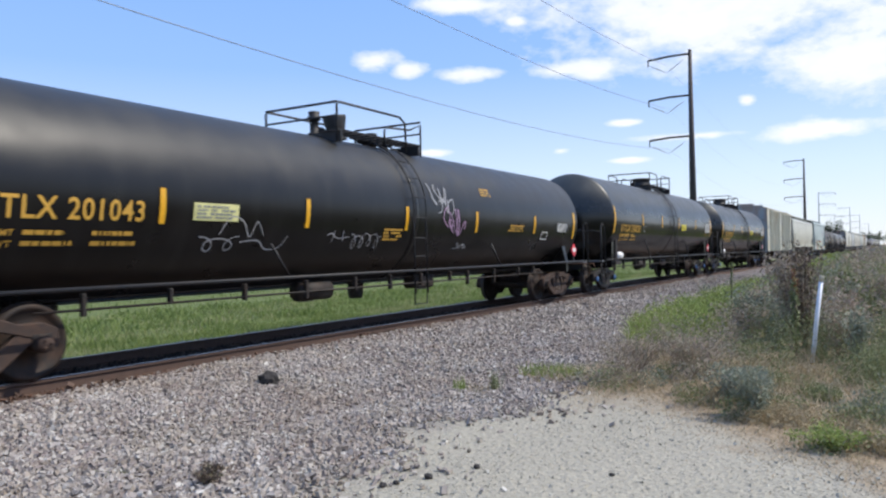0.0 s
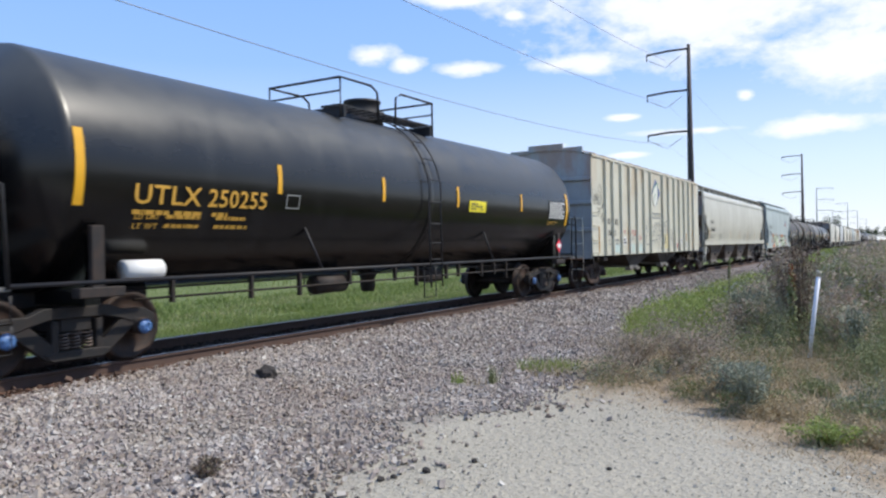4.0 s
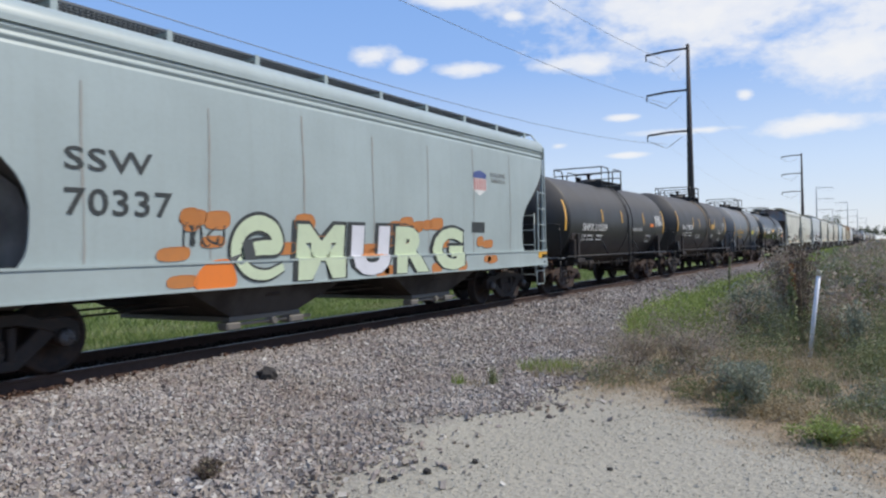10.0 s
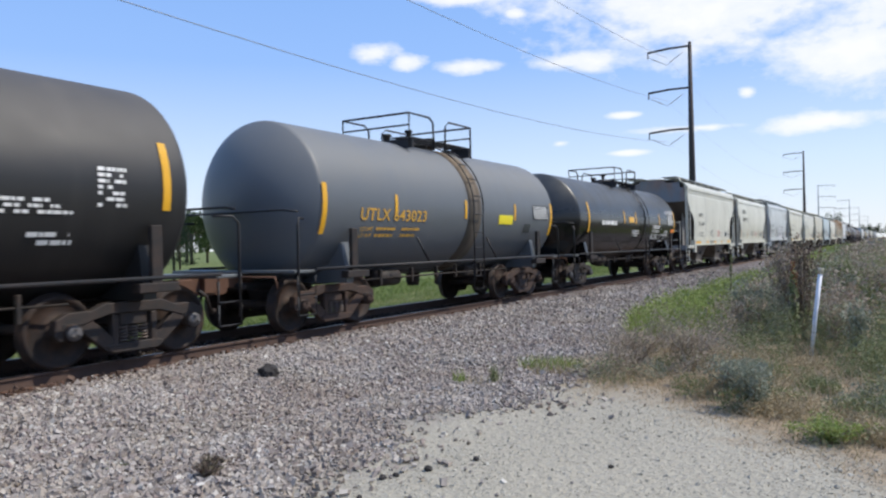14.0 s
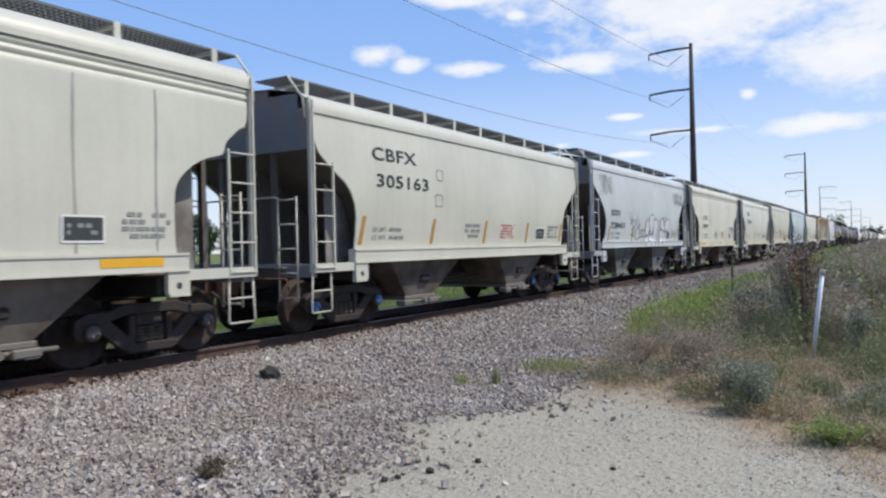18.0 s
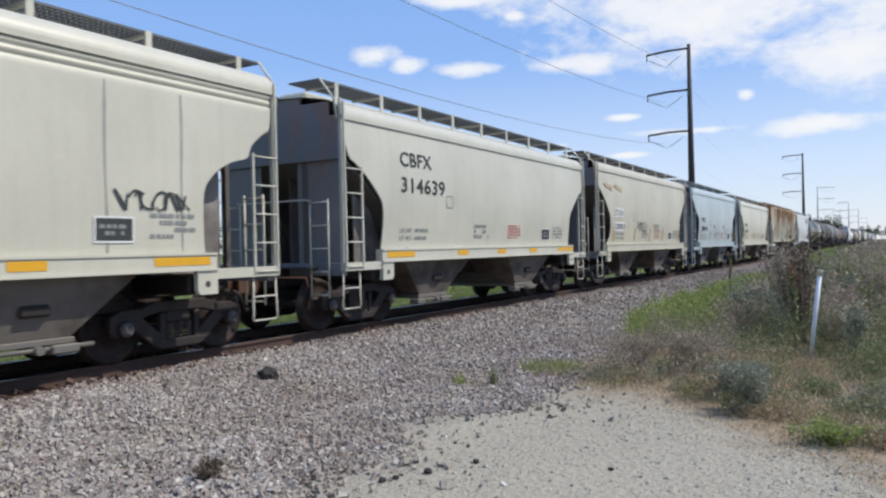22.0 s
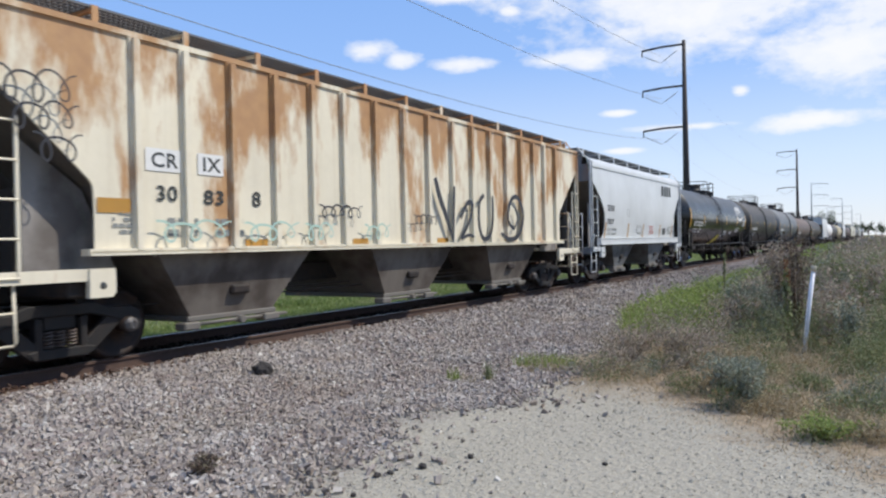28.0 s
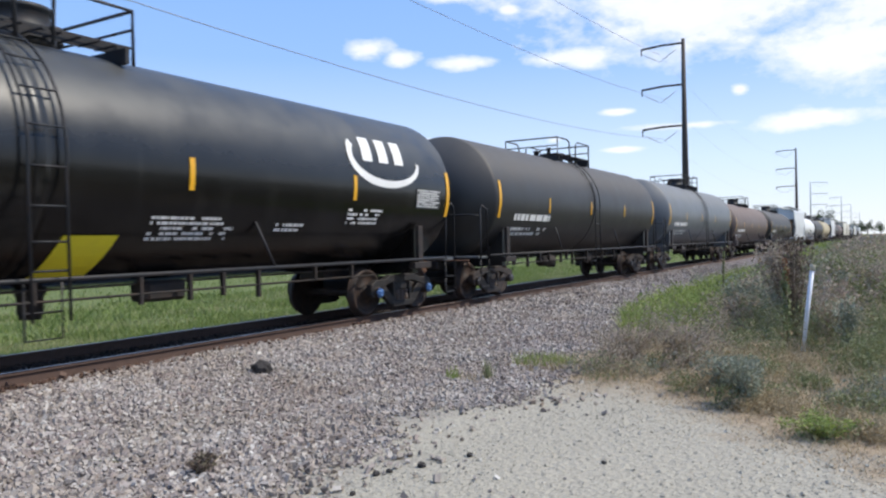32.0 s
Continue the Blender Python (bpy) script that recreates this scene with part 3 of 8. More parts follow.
# ---- tank cars ----
def head_profile(c0, c1, r, crown=1.35, knuckle=0.10):
    """A shell with dished heads: a shallow crown that turns into the shell over a tight knuckle."""
    a = math.asin((1 - knuckle) / (crown - knuckle))
    back = (crown - knuckle) * math.cos(a)
    head = [(back - crown * math.cos(t), crown * math.sin(t)) for t in np.linspace(0.0, a, 9)]
    head += [(-knuckle * math.cos(t), 1 - knuckle + knuckle * math.sin(t)) for t in np.linspace(math.pi / 2 - (math.pi / 2 - a), math.pi / 2, 7)[1:]]
    c0 += 0.08
    prof = [(c0 + r * u, max(1e-5, r * v)) for u, v in head]
    prof += [(c0 + (c1 - c0) * k / 9, r) for k in range(1, 9)]
    return prof + [(c1 - r * u, max(1e-5, r * v)) for u, v in head[::-1]]


def tank_car(label, length, r, zc, c0, c1, deck, mat, caps="dark", truck_look="grey", rods=True, near=True, ladder_x=None, spill=False, bolt_dome=True, bin_dome=True, end_posts=True, sloped=False, old_dome=False, group="train"):
    car = thing("tank_car", label, "tank car", group)
    bm = bmesh.new()
    lathe(bm, head_profile(c0, c1, r), "X", 56 if near else 32, (0, 0, zc))
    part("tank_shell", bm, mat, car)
    top = zc + r
    mid = (c0 + c1) / 2
    # stub sills, saddles and body bolsters
    for x, s in ((0, 1), (length, -1)):
        bm = bmesh.new()
        soft_box(bm, *sorted((x + s * 0.55, x + s * 3.6)), -0.33, 0.33, 0.74, zc - r + 0.06, 0.03)
        part("stub_sill", bm, M_UNDER, car)
        bm = bmesh.new()
        xs = x + s * 2.05
        n = 14
        outline = [(-1.36, 0.80)] + [(-1.36, 1.00)] + [((r + 0.01) * math.sin(a), zc - (r + 0.01) * math.cos(a)) for a in np.linspace(-1.05, 1.05, n)] + [(1.36, 1.00), (1.36, 0.80)]
        vs0 = [bm.verts.new((xs - 0.10, y, z)) for y, z in outline]
        vs1 = [bm.verts.new((xs + 0.10, y, z)) for y, z in outline]
        bm.faces.new(vs0), bm.faces.new(vs1[::-1])
        for i in range(len(outline)):
            j = (i + 1) % len(outline)
            bm.faces.new((vs0[i], vs1[i], vs1[j], vs0[j]))
        part("saddle", bm, mat, car)
        # end platform and its handrails
        bm = bmesh.new()
        a, b = sorted((x + s * 0.55, x + s * 1.05))
        soft_box(bm, a, b, -1.45, 1.45, 1.02, 1.07, 0.01)
        part("end_platform", bm, M_GRATING if near else M_UNDER, car)
        if near:
            for y in (-1.47, 1.47):
                bm = bmesh.new()
                h = 1.9 if sloped else 2.15
                tube(bm, [(x + s * 0.62, y, 0.45), (x + s * 0.62, y, h - 0.1), (x + s * 0.70, y * 0.97, h), (x + s * 0.95, y * 0.88, h)] if sloped else [(x + s * 0.62, y, 0.45), (x + s * 0.62, y, h), (x + s * 0.72, y, h + 0.1), (x + s * 0.95, y, h + 0.02), (x + s * 1.0, y, 1.05)], 0.022, 6)
                part("end_handrail", bm, M_RAILING, car)
                if end_posts:
                    bm = bmesh.new()
                    soft_box(bm, *sorted((x + s * 1.95, x + s * 2.12)), y - 0.04, y + 0.04, 0.95, 1.75, 0.01)
                    soft_box(bm, *sorted((x + s * 1.75, x + s * 2.35)), y - 0.10, y + 0.06, 0.90, 1.02, 0.01)
                    part("jacking_pad", bm, M_UNDER, car)
                bm = bmesh.new()
                for z in (0.35, 0.68):
                    tube(bm, [(x + s * 0.60, y, z + 0.3), (x + s * 0.60, y, z), (x + s * 1.02, y, z), (x + s * 1.02, y, z + 0.3)], 0.018, 5)
                part("step", bm, M_RAILING, car)
            bm = bmesh.new()
            tube(bm, [(x + s * 0.66, -1.45, 2.0), (x + s * 0.60, -1.2, 2.04), (x + s * 0.60, 1.2, 2.04), (x + s * 0.66, 1.45, 2.0)], 0.02, 6)
            part("end_handrail", bm, M_RAILING, car)
    # side rail, one each side, on brackets
    for y in (-1.5, 1.5):
        bm = bmesh.new()
        tube(bm, [(1.0, y, 1.08), (length - 1.0, y, 1.08)], 0.03, 6)
        for k in (1, 3):
            x = 3.0 + (length - 6.0) * k / 4
            tube(bm, [(x, y, 1.08), (x - 0.3, y * 0.93, zc - r * 0.45)], 0.022, 5)
        part("side_rail", bm, M_RAILING, car)
    # brake rigging under the belly
    if rods:
        bm = bmesh.new()
        for y, z in ((-0.95, 0.80), (-0.55, 0.92)):
            tube(bm, [(2.9, y, z), (length - 2.9, y, z)], 0.018, 5)
        rnd = random.Random(int(length * 100))
        x = 3.5
        while x < length - 3.4:
            soft_box(bm, x, x + 0.06, -0.98, -0.90, 0.60 + 0.2 * rnd.random(), zc - r + 0.18, 0.008)
            x += rnd.uniform(0.45, 1.5)
        part("brake_rigging", bm, M_UNDER, car)
        bm = bmesh.new()
        soft_box(bm, mid + 1.2, mid + 1.9, -0.75, -0.35, 0.66, 0.95, 0.05)
        part("brake_valve", bm, M_UNDER, car)
        bm = bmesh.new()
        lathe(bm, [(mid - 2.6, 0.0), (mid - 2.6, 0.17), (mid - 1.8, 0.17), (mid - 1.75, 0.0)], "X", 16, (0, -0.75, 0.80))
        part("air_reservoir", bm, M_UNDER, car)
        bm = bmesh.new()
        lathe(bm, [(0.52, 0.0), (0.52, 0.13), (0.62, 0.16), (0.80, 0.16), (zc - r + 0.02, 0.22)], "Z", 16, (mid, 0, 0))
        part("bottom_outlet", bm, M_UNDER, car)
    # deck, railing, manway and valves
    d0, d1 = deck
    dm = (d0 + d1) / 2
    bm = bmesh.new()
    for y in (-0.85, 0.45):
        for k in range(5):
            yy = y + 0.1 * k
            box(bm, d0, d1, yy - 0.008, yy + 0.008, top + 0.03, top + 0.06)
    k = d0
    while k < d1:
        for y in (-0.87, 0.43):
            box(bm, k, k + 0.02, y, y + 0.46, top + 0.02, top + 0.05)
        k += 0.25
    for x in (d0 + 0.1, d1 - 0.1):
        box(bm, x - 0.03, x + 0.03, -0.9, 0.9, top - 0.18, top + 0.02)
    part("deck", bm, M_RAILING, car)
    h = top + 0.54
    if old_dome:
        bm = bmesh.new()
        lathe(bm, [(0.0, 0.20), (0.05, 0.20), (0.08, 0.165), (0.14, 0.17), (0.46, 0.235), (0.50, 0.22), (0.50, 0.0)], "Z", 20)
        part("manway_lid", bm, M_RAILING, car, "bucket-shaped manway lid tipped open", pose(d0 + 0.95, -0.1, top, 0, -9, 0))
        for x, hh, rr in ((d0 + 0.22, 0.46, 0.085), (d1 - 0.35, 0.24, 0.07)):
            bm = bmesh.new()
            lathe(bm, [(top - 0.05, rr * 1.5), (top + 0.05, rr * 1.5), (top + 0.06, rr), (top + hh - 0.16, rr), (top + hh - 0.15, rr * 1.5), (top + hh - 0.10, rr * 1.5), (top + hh - 0.08, rr * 1.15), (top + hh, rr * 1.3), (top + hh + 0.01, 0.0)], "Z", 14, (x, -0.15, 0))
            part("safety_valve", bm, M_RAILING, car)
        bm = bmesh.new()
        tube(bm, [(d0 + 1.2, -0.25, top + 0.10), (d1 - 0.2, -0.25, top + 0.08)], 0.05, 8)
        for x in (d0 + 1.5, d0 + 1.75, d0 + 2.05):
            lathe(bm, [(top, 0.07), (top + 0.16, 0.07), (top + 0.17, 0.11), (top + 0.20, 0.11), (top + 0.21, 0.0)], "Z", 10, (x, -0.25, 0))
        part("pipework", bm, M_RAILING, car)
    for y in (-0.88, 0.88):
        if old_dome:
            bm = bmesh.new()
            w = d1 - d0
            tube(bm, [(d0, y, top - 0.2), (d0, y, h - 0.04), (d0 + 0.02 * w, y, h), (d0 + 0.72 * w, y, h), (d0 + 0.79 * w, y, h - 0.10), (d0 + 0.80 * w, y, top - 0.15)], 0.024, 6)
            part("railing", bm, M_RAILING, car)
            bm = bmesh.new()
            tube(bm, [(d0 + 0.52 * w, y, top - 0.1), (d0 + 0.53 * w, y, top + 0.22), (d0 + 0.58 * w, y, top + 0.27), (d0 + 0.85 * w, y, top + 0.32), (d1, y, h - 0.06), (d1, y, top - 0.2)], 0.022, 6)
            part("railing", bm, M_RAILING, car)
            continue
        bm = bmesh.new()
        tube(bm, [(d0, y, top - 0.2), (d0, y, h), (d0 + 0.30 * (d1 - d0), y, h), (d0 + 0.36 * (d1 - d0), y, h - 0.1), (d0 + 0.37 * (d1 - d0), y, top - 0.15)], 0.024, 6)
        part("railing", bm, M_RAILING, car)
        bm = bmesh.new()
        tube(bm, [(d0 + 0.55 * (d1 - d0), y, top - 0.15), (d0 + 0.56 * (d1 - d0), y, h - 0.1), (d0 + 0.62 * (d1 - d0), y, h), (d1, y, h), (d1, y, top - 0.2)], 0.024, 6)
        part("railing", bm, M_RAILING, car)
    for x in (d0, d1):
        bm = bmesh.new()
        tube(bm, [(x, -0.88, h), (x, 0.88, h)], 0.024, 6)
        tube(bm, [(x, -0.88, h - 0.25), (x, 0.88, h - 0.25)], 0.02, 6)
        part("railing", bm, M_RAILING, car)
    if old_dome:
        pass
    elif bin_dome:
        bm = bmesh.new()
        lathe(bm, [(top - 0.08, 0.44), (top + 0.12, 0.44), (top + 0.13, 0.37), (top + 0.40, 0.37), (top + 0.42, 0.40), (top + 0.47, 0.39), (top + 0.50, 0.0)], "Z", 24, (dm + 0.22, 0, 0))
        part("valve_housing", bm, M_RAILING, car)
    else:
        bm = bmesh.new()
        lathe(bm, [(top - 0.05, 0.42), (top + 0.10, 0.42), (top + 0.11, 0.30), (top + 0.20, 0.28), (top + 0.22, 0.0)], "Z", 24, (dm, 0, 0))
        lathe(bm, [(top + 0.20, 0.06), (top + 0.33, 0.06), (top + 0.34, 0.10), (top + 0.40, 0.08), (top + 0.41, 0.0)], "Z", 10, (dm - 0.1, -0.05, 0))
        part("manway", bm, M_RAILING, car)
    for dx, dy, hh, rr in ((0.55, -0.2, 0.26, 0.09), (0.85, 0.2, 0.2, 0.07), (-0.75, 0.1, 0.24, 0.08)):
        bm = bmesh.new()
        lathe(bm, [(top - 0.05, rr), (top + hh - 0.06, rr), (top + hh - 0.05, rr * 1.4), (top + hh, rr * 1.3), (top + hh + 0.01, 0.0)], "Z", 12, (dm + dx, dy, 0))
        part("valve", bm, M_RAILING, car)
    # ladder over the shell
    if near:
        lx = ladder_x or dm
        for s in (-1, 1):
            bm = bmesh.new()
            arc = [(s * (r + 0.09) * math.cos(a), zc + (r + 0.09) * math.sin(a)) for a in np.linspace(-0.15, 1.25, 12)]
            line = [(s * (r + 0.09), 0.62)] + arc
            for dx in (-0.22, 0.22):
                tube(bm, [(lx + dx, y, z) for y, z in line], 0.018, 5)
            for i in range(8):
                a = -0.9 + 0.27 * i
                y, z = (s * (r + 0.09) * math.cos(max(a, -0.15)), zc + (r + 0.09) * math.sin(a))
                tube(bm, [(lx - 0.22, y, z), (lx + 0.22, y, z)], 0.014, 5)
            part("ladder", bm, M_RAILING, car)
            bm = bmesh.new()
            for z in (0.42, 0.72):
                tube(bm, [(lx - 0.22, s * 1.5, 1.05), (lx - 0.22, s * 1.5, z), (lx + 0.22, s * 1.5, z), (lx + 0.22, s * 1.5, 1.05)], 0.016, 5)
            part("step", bm, M_RAILING, car)
        # the band round the shell by the ladder
        bm = bmesh.new()
        w = 0.30 if spill else 0.09
        lathe(bm, [(lx - w, r + 0.001), (lx - w, r + 0.006), (lx + w, r + 0.006), (lx + w, r + 0.001)], "X", 56, (0, 0, zc))
        part("seam_band", bm, M_STREAK if spill else mat, car)
    for x in (2.05, length - 2.05):
        truck(car, x, truck_look, caps, near)
    ends(car, length)
    return car


def strips(car, xs, surf, z0, z1, long_xs=(), lz0=0, lz1=0, mat=None):
    for x in xs:
        patch(car, "reflector", x - 0.045, x + 0.045, z0, z1, surf, mat or M_REFLECTOR)
    for x in long_xs:
        patch(car, "reflector", x - 0.06, x + 0.06, lz0, lz1, surf, mat or M_REFLECTOR, steps=8)


def data_panel(car, x0, x1, z0, z1, surf, seed):
    p = patch(car, "data_panel", x0, x1, z0, z1, surf, M_BLACK_LETTER)
    lift = surf
    bars(p, x0 + 0.02, x1 - 0.01, z0 + 0.02, z1 - 0.02, 8, lambda x, z: tuple(Vector(lift(x, z)) + Vector((0, -0.005, 0))), M_WHITE_LETTER, seed, 0.95)


def placard(car, x, z, y=-1.52):
    bm = bmesh.new()
    prism(bm, [(x - 0.19, z), (x, z - 0.19), (x + 0.19, z), (x, z + 0.19)], y, y + 0.02)
    p = part("placard", bm, M_PLACARD, car, "red diamond placard with a white bar")
    bm = bmesh.new()
    prism(bm, [(x - 0.12, z - 0.05), (x + 0.12, z - 0.05), (x + 0.12, z + 0.06), (x - 0.12, z + 0.06)], y - 0.006, y - 0.002)
    part("placard_bar", bm, M_PANEL_WHITE, p)
    bm = bmesh.new()
    soft_box(bm, x - 0.03, x + 0.03, y + 0.02, y + 0.06, 1.05, z + 0.1, 0.005)
    part("placard_post", bm, M_RAILING, car)


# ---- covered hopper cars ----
# car ends: dirt and the shade on their side put into one darker colour
M_END = paint("end_sheet_shade_paint", (0.20, 0.215, 0.235), 0.35, 0.05, 0.65, 0.4)


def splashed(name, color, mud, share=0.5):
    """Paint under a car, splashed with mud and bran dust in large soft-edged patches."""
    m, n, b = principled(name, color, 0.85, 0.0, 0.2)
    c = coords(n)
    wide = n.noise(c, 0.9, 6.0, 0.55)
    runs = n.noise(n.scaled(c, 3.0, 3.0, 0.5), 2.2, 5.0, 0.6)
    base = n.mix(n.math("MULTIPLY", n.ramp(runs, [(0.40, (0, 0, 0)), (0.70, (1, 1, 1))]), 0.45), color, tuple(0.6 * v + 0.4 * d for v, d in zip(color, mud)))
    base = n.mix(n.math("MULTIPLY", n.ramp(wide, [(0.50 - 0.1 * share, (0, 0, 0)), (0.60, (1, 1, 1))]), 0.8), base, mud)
    n.put(b.inputs["Base Color"], base)
    bump(n, b, n.noise(c, 12.0, 4.0), 0.15, 0.01)
    return m


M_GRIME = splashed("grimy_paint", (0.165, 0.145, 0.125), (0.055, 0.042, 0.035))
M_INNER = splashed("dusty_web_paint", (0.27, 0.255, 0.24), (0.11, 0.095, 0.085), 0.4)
# darker copy of the grimy paint, with deep shade under the car put in
M_GRIME_SHADE = splashed("grimy_shade_paint", (0.075, 0.065, 0.058), (0.03, 0.024, 0.02))
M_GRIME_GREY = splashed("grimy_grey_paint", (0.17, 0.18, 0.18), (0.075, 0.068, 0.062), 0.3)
# under-slope parts: grime plus the shade beneath the car end, in one dark colour
M_SLOPE = paint("slope_sheet_shade_grime", (0.12, 0.105, 0.094), 0.4, 0.0, 0.8, 0.6, (0.05, 0.042, 0.035))
M_GATE = paint("gate_paint", (0.15, 0.14, 0.125), 0.4, 0.1, 0.7, 0.4)

# shadow line along each weld, drawn as a darker colour
M_SEAM = plain("weld_seam_shade", (0.30, 0.295, 0.27), 0.7)


def side_sheet(car, x0, x1, cut, z0, z1, prof, mat, name="side_sheet", lines=()):
    """Both side sheets. cut: (z, inset) from bottom to top, the ends' outline; prof(z): half width."""
    def inset(z):
        for (za, ia), (zb, ib) in zip(cut, cut[1:]):
            if za <= z <= zb:
                k = (z - za) / max(1e-6, zb - za)
                return ia + (ib - ia) * k
        return cut[0][1] if z < cut[0][0] else cut[-1][1]
    for _ in range(2):  # round the corners off
        cut = [cut[0]] + [(za + (zb - za) * k, ia + (ib - ia) * k) for (za, ia), (zb, ib) in zip(cut, cut[1:]) for k in (0.25, 0.75)] + [cut[-1]]
    zs = sorted({round(z, 3) for z in [z0, z1, *np.linspace(z0, z1, 16), *[c[0] for c in cut], *lines] if z0 <= z <= z1})
    cols = 22
    for s in (-1, 1):
        bm = bmesh.new()
        outer, inner = [], []
        for z in zs:
            a, b = x0 + inset(z), x1 - inset(z)
            y = prof(z)
            outer.append([bm.verts.new((a + (b - a) * i / cols, s * y, z)) for i in range(cols + 1)])
            inner.append([bm.verts.new((a + (b - a) * i / cols, s * (y - 0.03), z)) for i in range(cols + 1)])
        for rows in (outer, inner):
            for ra, rb in zip(rows, rows[1:]):
                for i in range(cols):
                    f = bm.faces.new((ra[i], ra[i + 1], rb[i + 1], rb[i]))
                    f.smooth = True
        for a, b in ((outer[0], inner[0]), (outer[-1], inner[-1]), ([r[0] for r in outer], [r[0] for r in inner]), ([r[-1] for r in outer], [r[-1] for r in inner])):
            a, b = [bm.verts.new(v.co) for v in a], [bm.verts.new(v.co) for v in b]
            for i in range(len(a) - 1):
                bm.faces.new((a[i], a[i + 1], b[i + 1], b[i]))
        part(name, bm, mat, car)


def hopper_car(label, length, mat, body=(0.62, 0.66), eave=4.02, cut=None, bays=2, posts=(), ladder_mat=None, caps="dark", truck_look="grey", roof_posts=8, eave_lines=0, full_side=False, ribs=(), near=True, sill_ends=False, sill_mat=None, end_mat=None, wide=1.6, seams=(), board=True, bay_mat=None, group="train", sill=(1.20, 1.41), line=None, bay_at=None, bay_half=(1.02, 0.5), bay_low=0.47, end_plates=False):
    car = thing("hopper_car", label, "hopper car", group)
    x0, x1 = body[0], length - body[1]
    cut = cut or [(1.36, 1.45), (2.30, 1.40), (3.10, 0.10), (4.1, 0.10)]
    ladder_mat, end_mat, sill_mat = ladder_mat or mat, end_mat or mat, sill_mat or mat
    bulge = 0.0 if full_side or ribs else 0.03 if eave_lines else 0.10
    plainsided = not (full_side or ribs)
    top = (line or eave - 0.26) if plainsided else eave

    def prof(z):
        k = (z - 1.3) / (eave - 1.3)
        y = wide - (0.02 if plainsided else 0.05) - bulge * (1 - math.sin(math.pi * min(1, max(0, k))))
        for i in range(eave_lines):
            zl = top - 0.02 - 0.10 * i
            y -= 0.028 * math.exp(-((z - zl) / 0.02) ** 2)
        return y
    lines = [top - 0.02 - 0.10 * i + d for i in range(eave_lines) for d in (-0.04, -0.015, 0, 0.015, 0.04)]
    zlow = 1.05 if full_side else sill[1] - 0.02
    side_sheet(car, x0, x1, cut, zlow, top, prof, mat, lines=lines)
    # side sill
    if not full_side:
        i = cut[0][1] - 0.12
        a, b = (x0, x1) if sill_ends else (x0 + i, x1 - i)
        for s in (-1, 1):
            bm = bmesh.new()
            z0, z1 = sill
            prof_sill = [(wide - 0.14, z0 - 0.02), (wide + 0.045, z0 - 0.02), (wide + 0.045, z0 + 0.005), (wide + 0.012, z0 + 0.005), (wide + 0.012, z1 - 0.02), (wide + 0.03, z1 - 0.02), (wide + 0.03, z1 + 0.012), (wide - 0.14, z1 + 0.012)]
            ends_of = [[bm.verts.new((x, s * y, z)) for y, z in prof_sill] for x in (a, b)]
            for i in range(8):
                bm.faces.new((ends_of[0][i], ends_of[0][(i + 1) % 8], ends_of[1][(i + 1) % 8], ends_of[1][i]))
            bm.faces.new(ends_of[0]), bm.faces.new(ends_of[1])
            part("side_sill", bm, sill_mat, car)
            if not sill_ends:
                for e, f in ((x0, a), (b, x1)):
                    bm = bmesh.new()
                    prism(bm, [(e, 1.06), (f, 1.06), (f, 1.20), (e, 1.20)], s * (wide - 0.12), s * (wide - 0.01))
                    part("end_sill_rail", bm, sill_mat, car)
            for e, d in ((a, 1), (b, -1)):
                bm = bmesh.new()
                prism(bm, [(e, 0.86), (e + d * 0.30, 0.86), (e + d * 0.34, 0.92), (e + d * 0.34, 1.2), (e, 1.2)], s * (wide - 0.06), s * (wide + 0.02))
                jp = part("jacking_pad", bm, sill_mat, car)
                bm = bmesh.new()
                lathe(bm, [(s * (wide + 0.021), 0.0), (s * (wide + 0.021), 0.045), (s * (wide + 0.024), 0.04), (s * (wide + 0.025), 0.0)], "Y", 12, (e + d * 0.17, 0, 1.0))
                part("jack_hole", bm, M_BLACK_LETTER, jp)
    # eave rail
    for s in (-1, 1):
        bm = bmesh.new()
        y = prof(top)
        prism(bm, [(x0, top - 0.03), (x1, top - 0.03), (x1, top + 0.04), (x0, top + 0.04)], s * (y - 0.03), s * (y + 0.035))
        part("eave_rail", bm, mat, car)
    # roof
    bm = bmesh.new()
    w = prof(top)
    half = [(w + 0.03, top + 0.03), (w + 0.025, top + 0.10), (w - 0.03, top + 0.19), (w - 0.13, top + 0.27), (w - 0.27, top + 0.32), (0.75, top + 0.42), (0.0, top + 0.47)] if plainsided else [(w, eave + 0.03), (0.8 * w, eave + 0.11), (0.5 * w, eave + 0.20), (0.0, eave + 0.25)]
    half += [(-a, b) for a, b in half[-2::-1]]
    prev = None
    for x in (x0, x1):
        row = [bm.verts.new((x, y, z)) for y, z in half]
        if prev:
            for i in range(len(half) - 1):
                f = bm.faces.new((prev[i], prev[i + 1], row[i + 1], row[i]))
                f.smooth = True
        prev = row
    part("roof", bm, mat, car)
    bm = bmesh.new()
    soft_box(bm, x0 + 0.5, x1 - 0.5, -0.32, 0.32, eave + 0.15, eave + 0.36, 0.04)
    part("hatch_cover", bm, mat, car)
    # exterior posts
    for x in ribs:
        for s in (-1, 1):
            zb = zlow + 0.01
            zt = eave - 0.02
            if not full_side and (x < x0 + cut[0][1] or x > x1 - cut[0][1]):
                continue
            bm = bmesh.new()
            yb = wide - 0.05
            prism(bm, [(x - 0.075, zb), (x + 0.075, zb), (x + 0.075, zt), (x - 0.075, zt)], s * (yb - 0.01), s * (yb + 0.03))
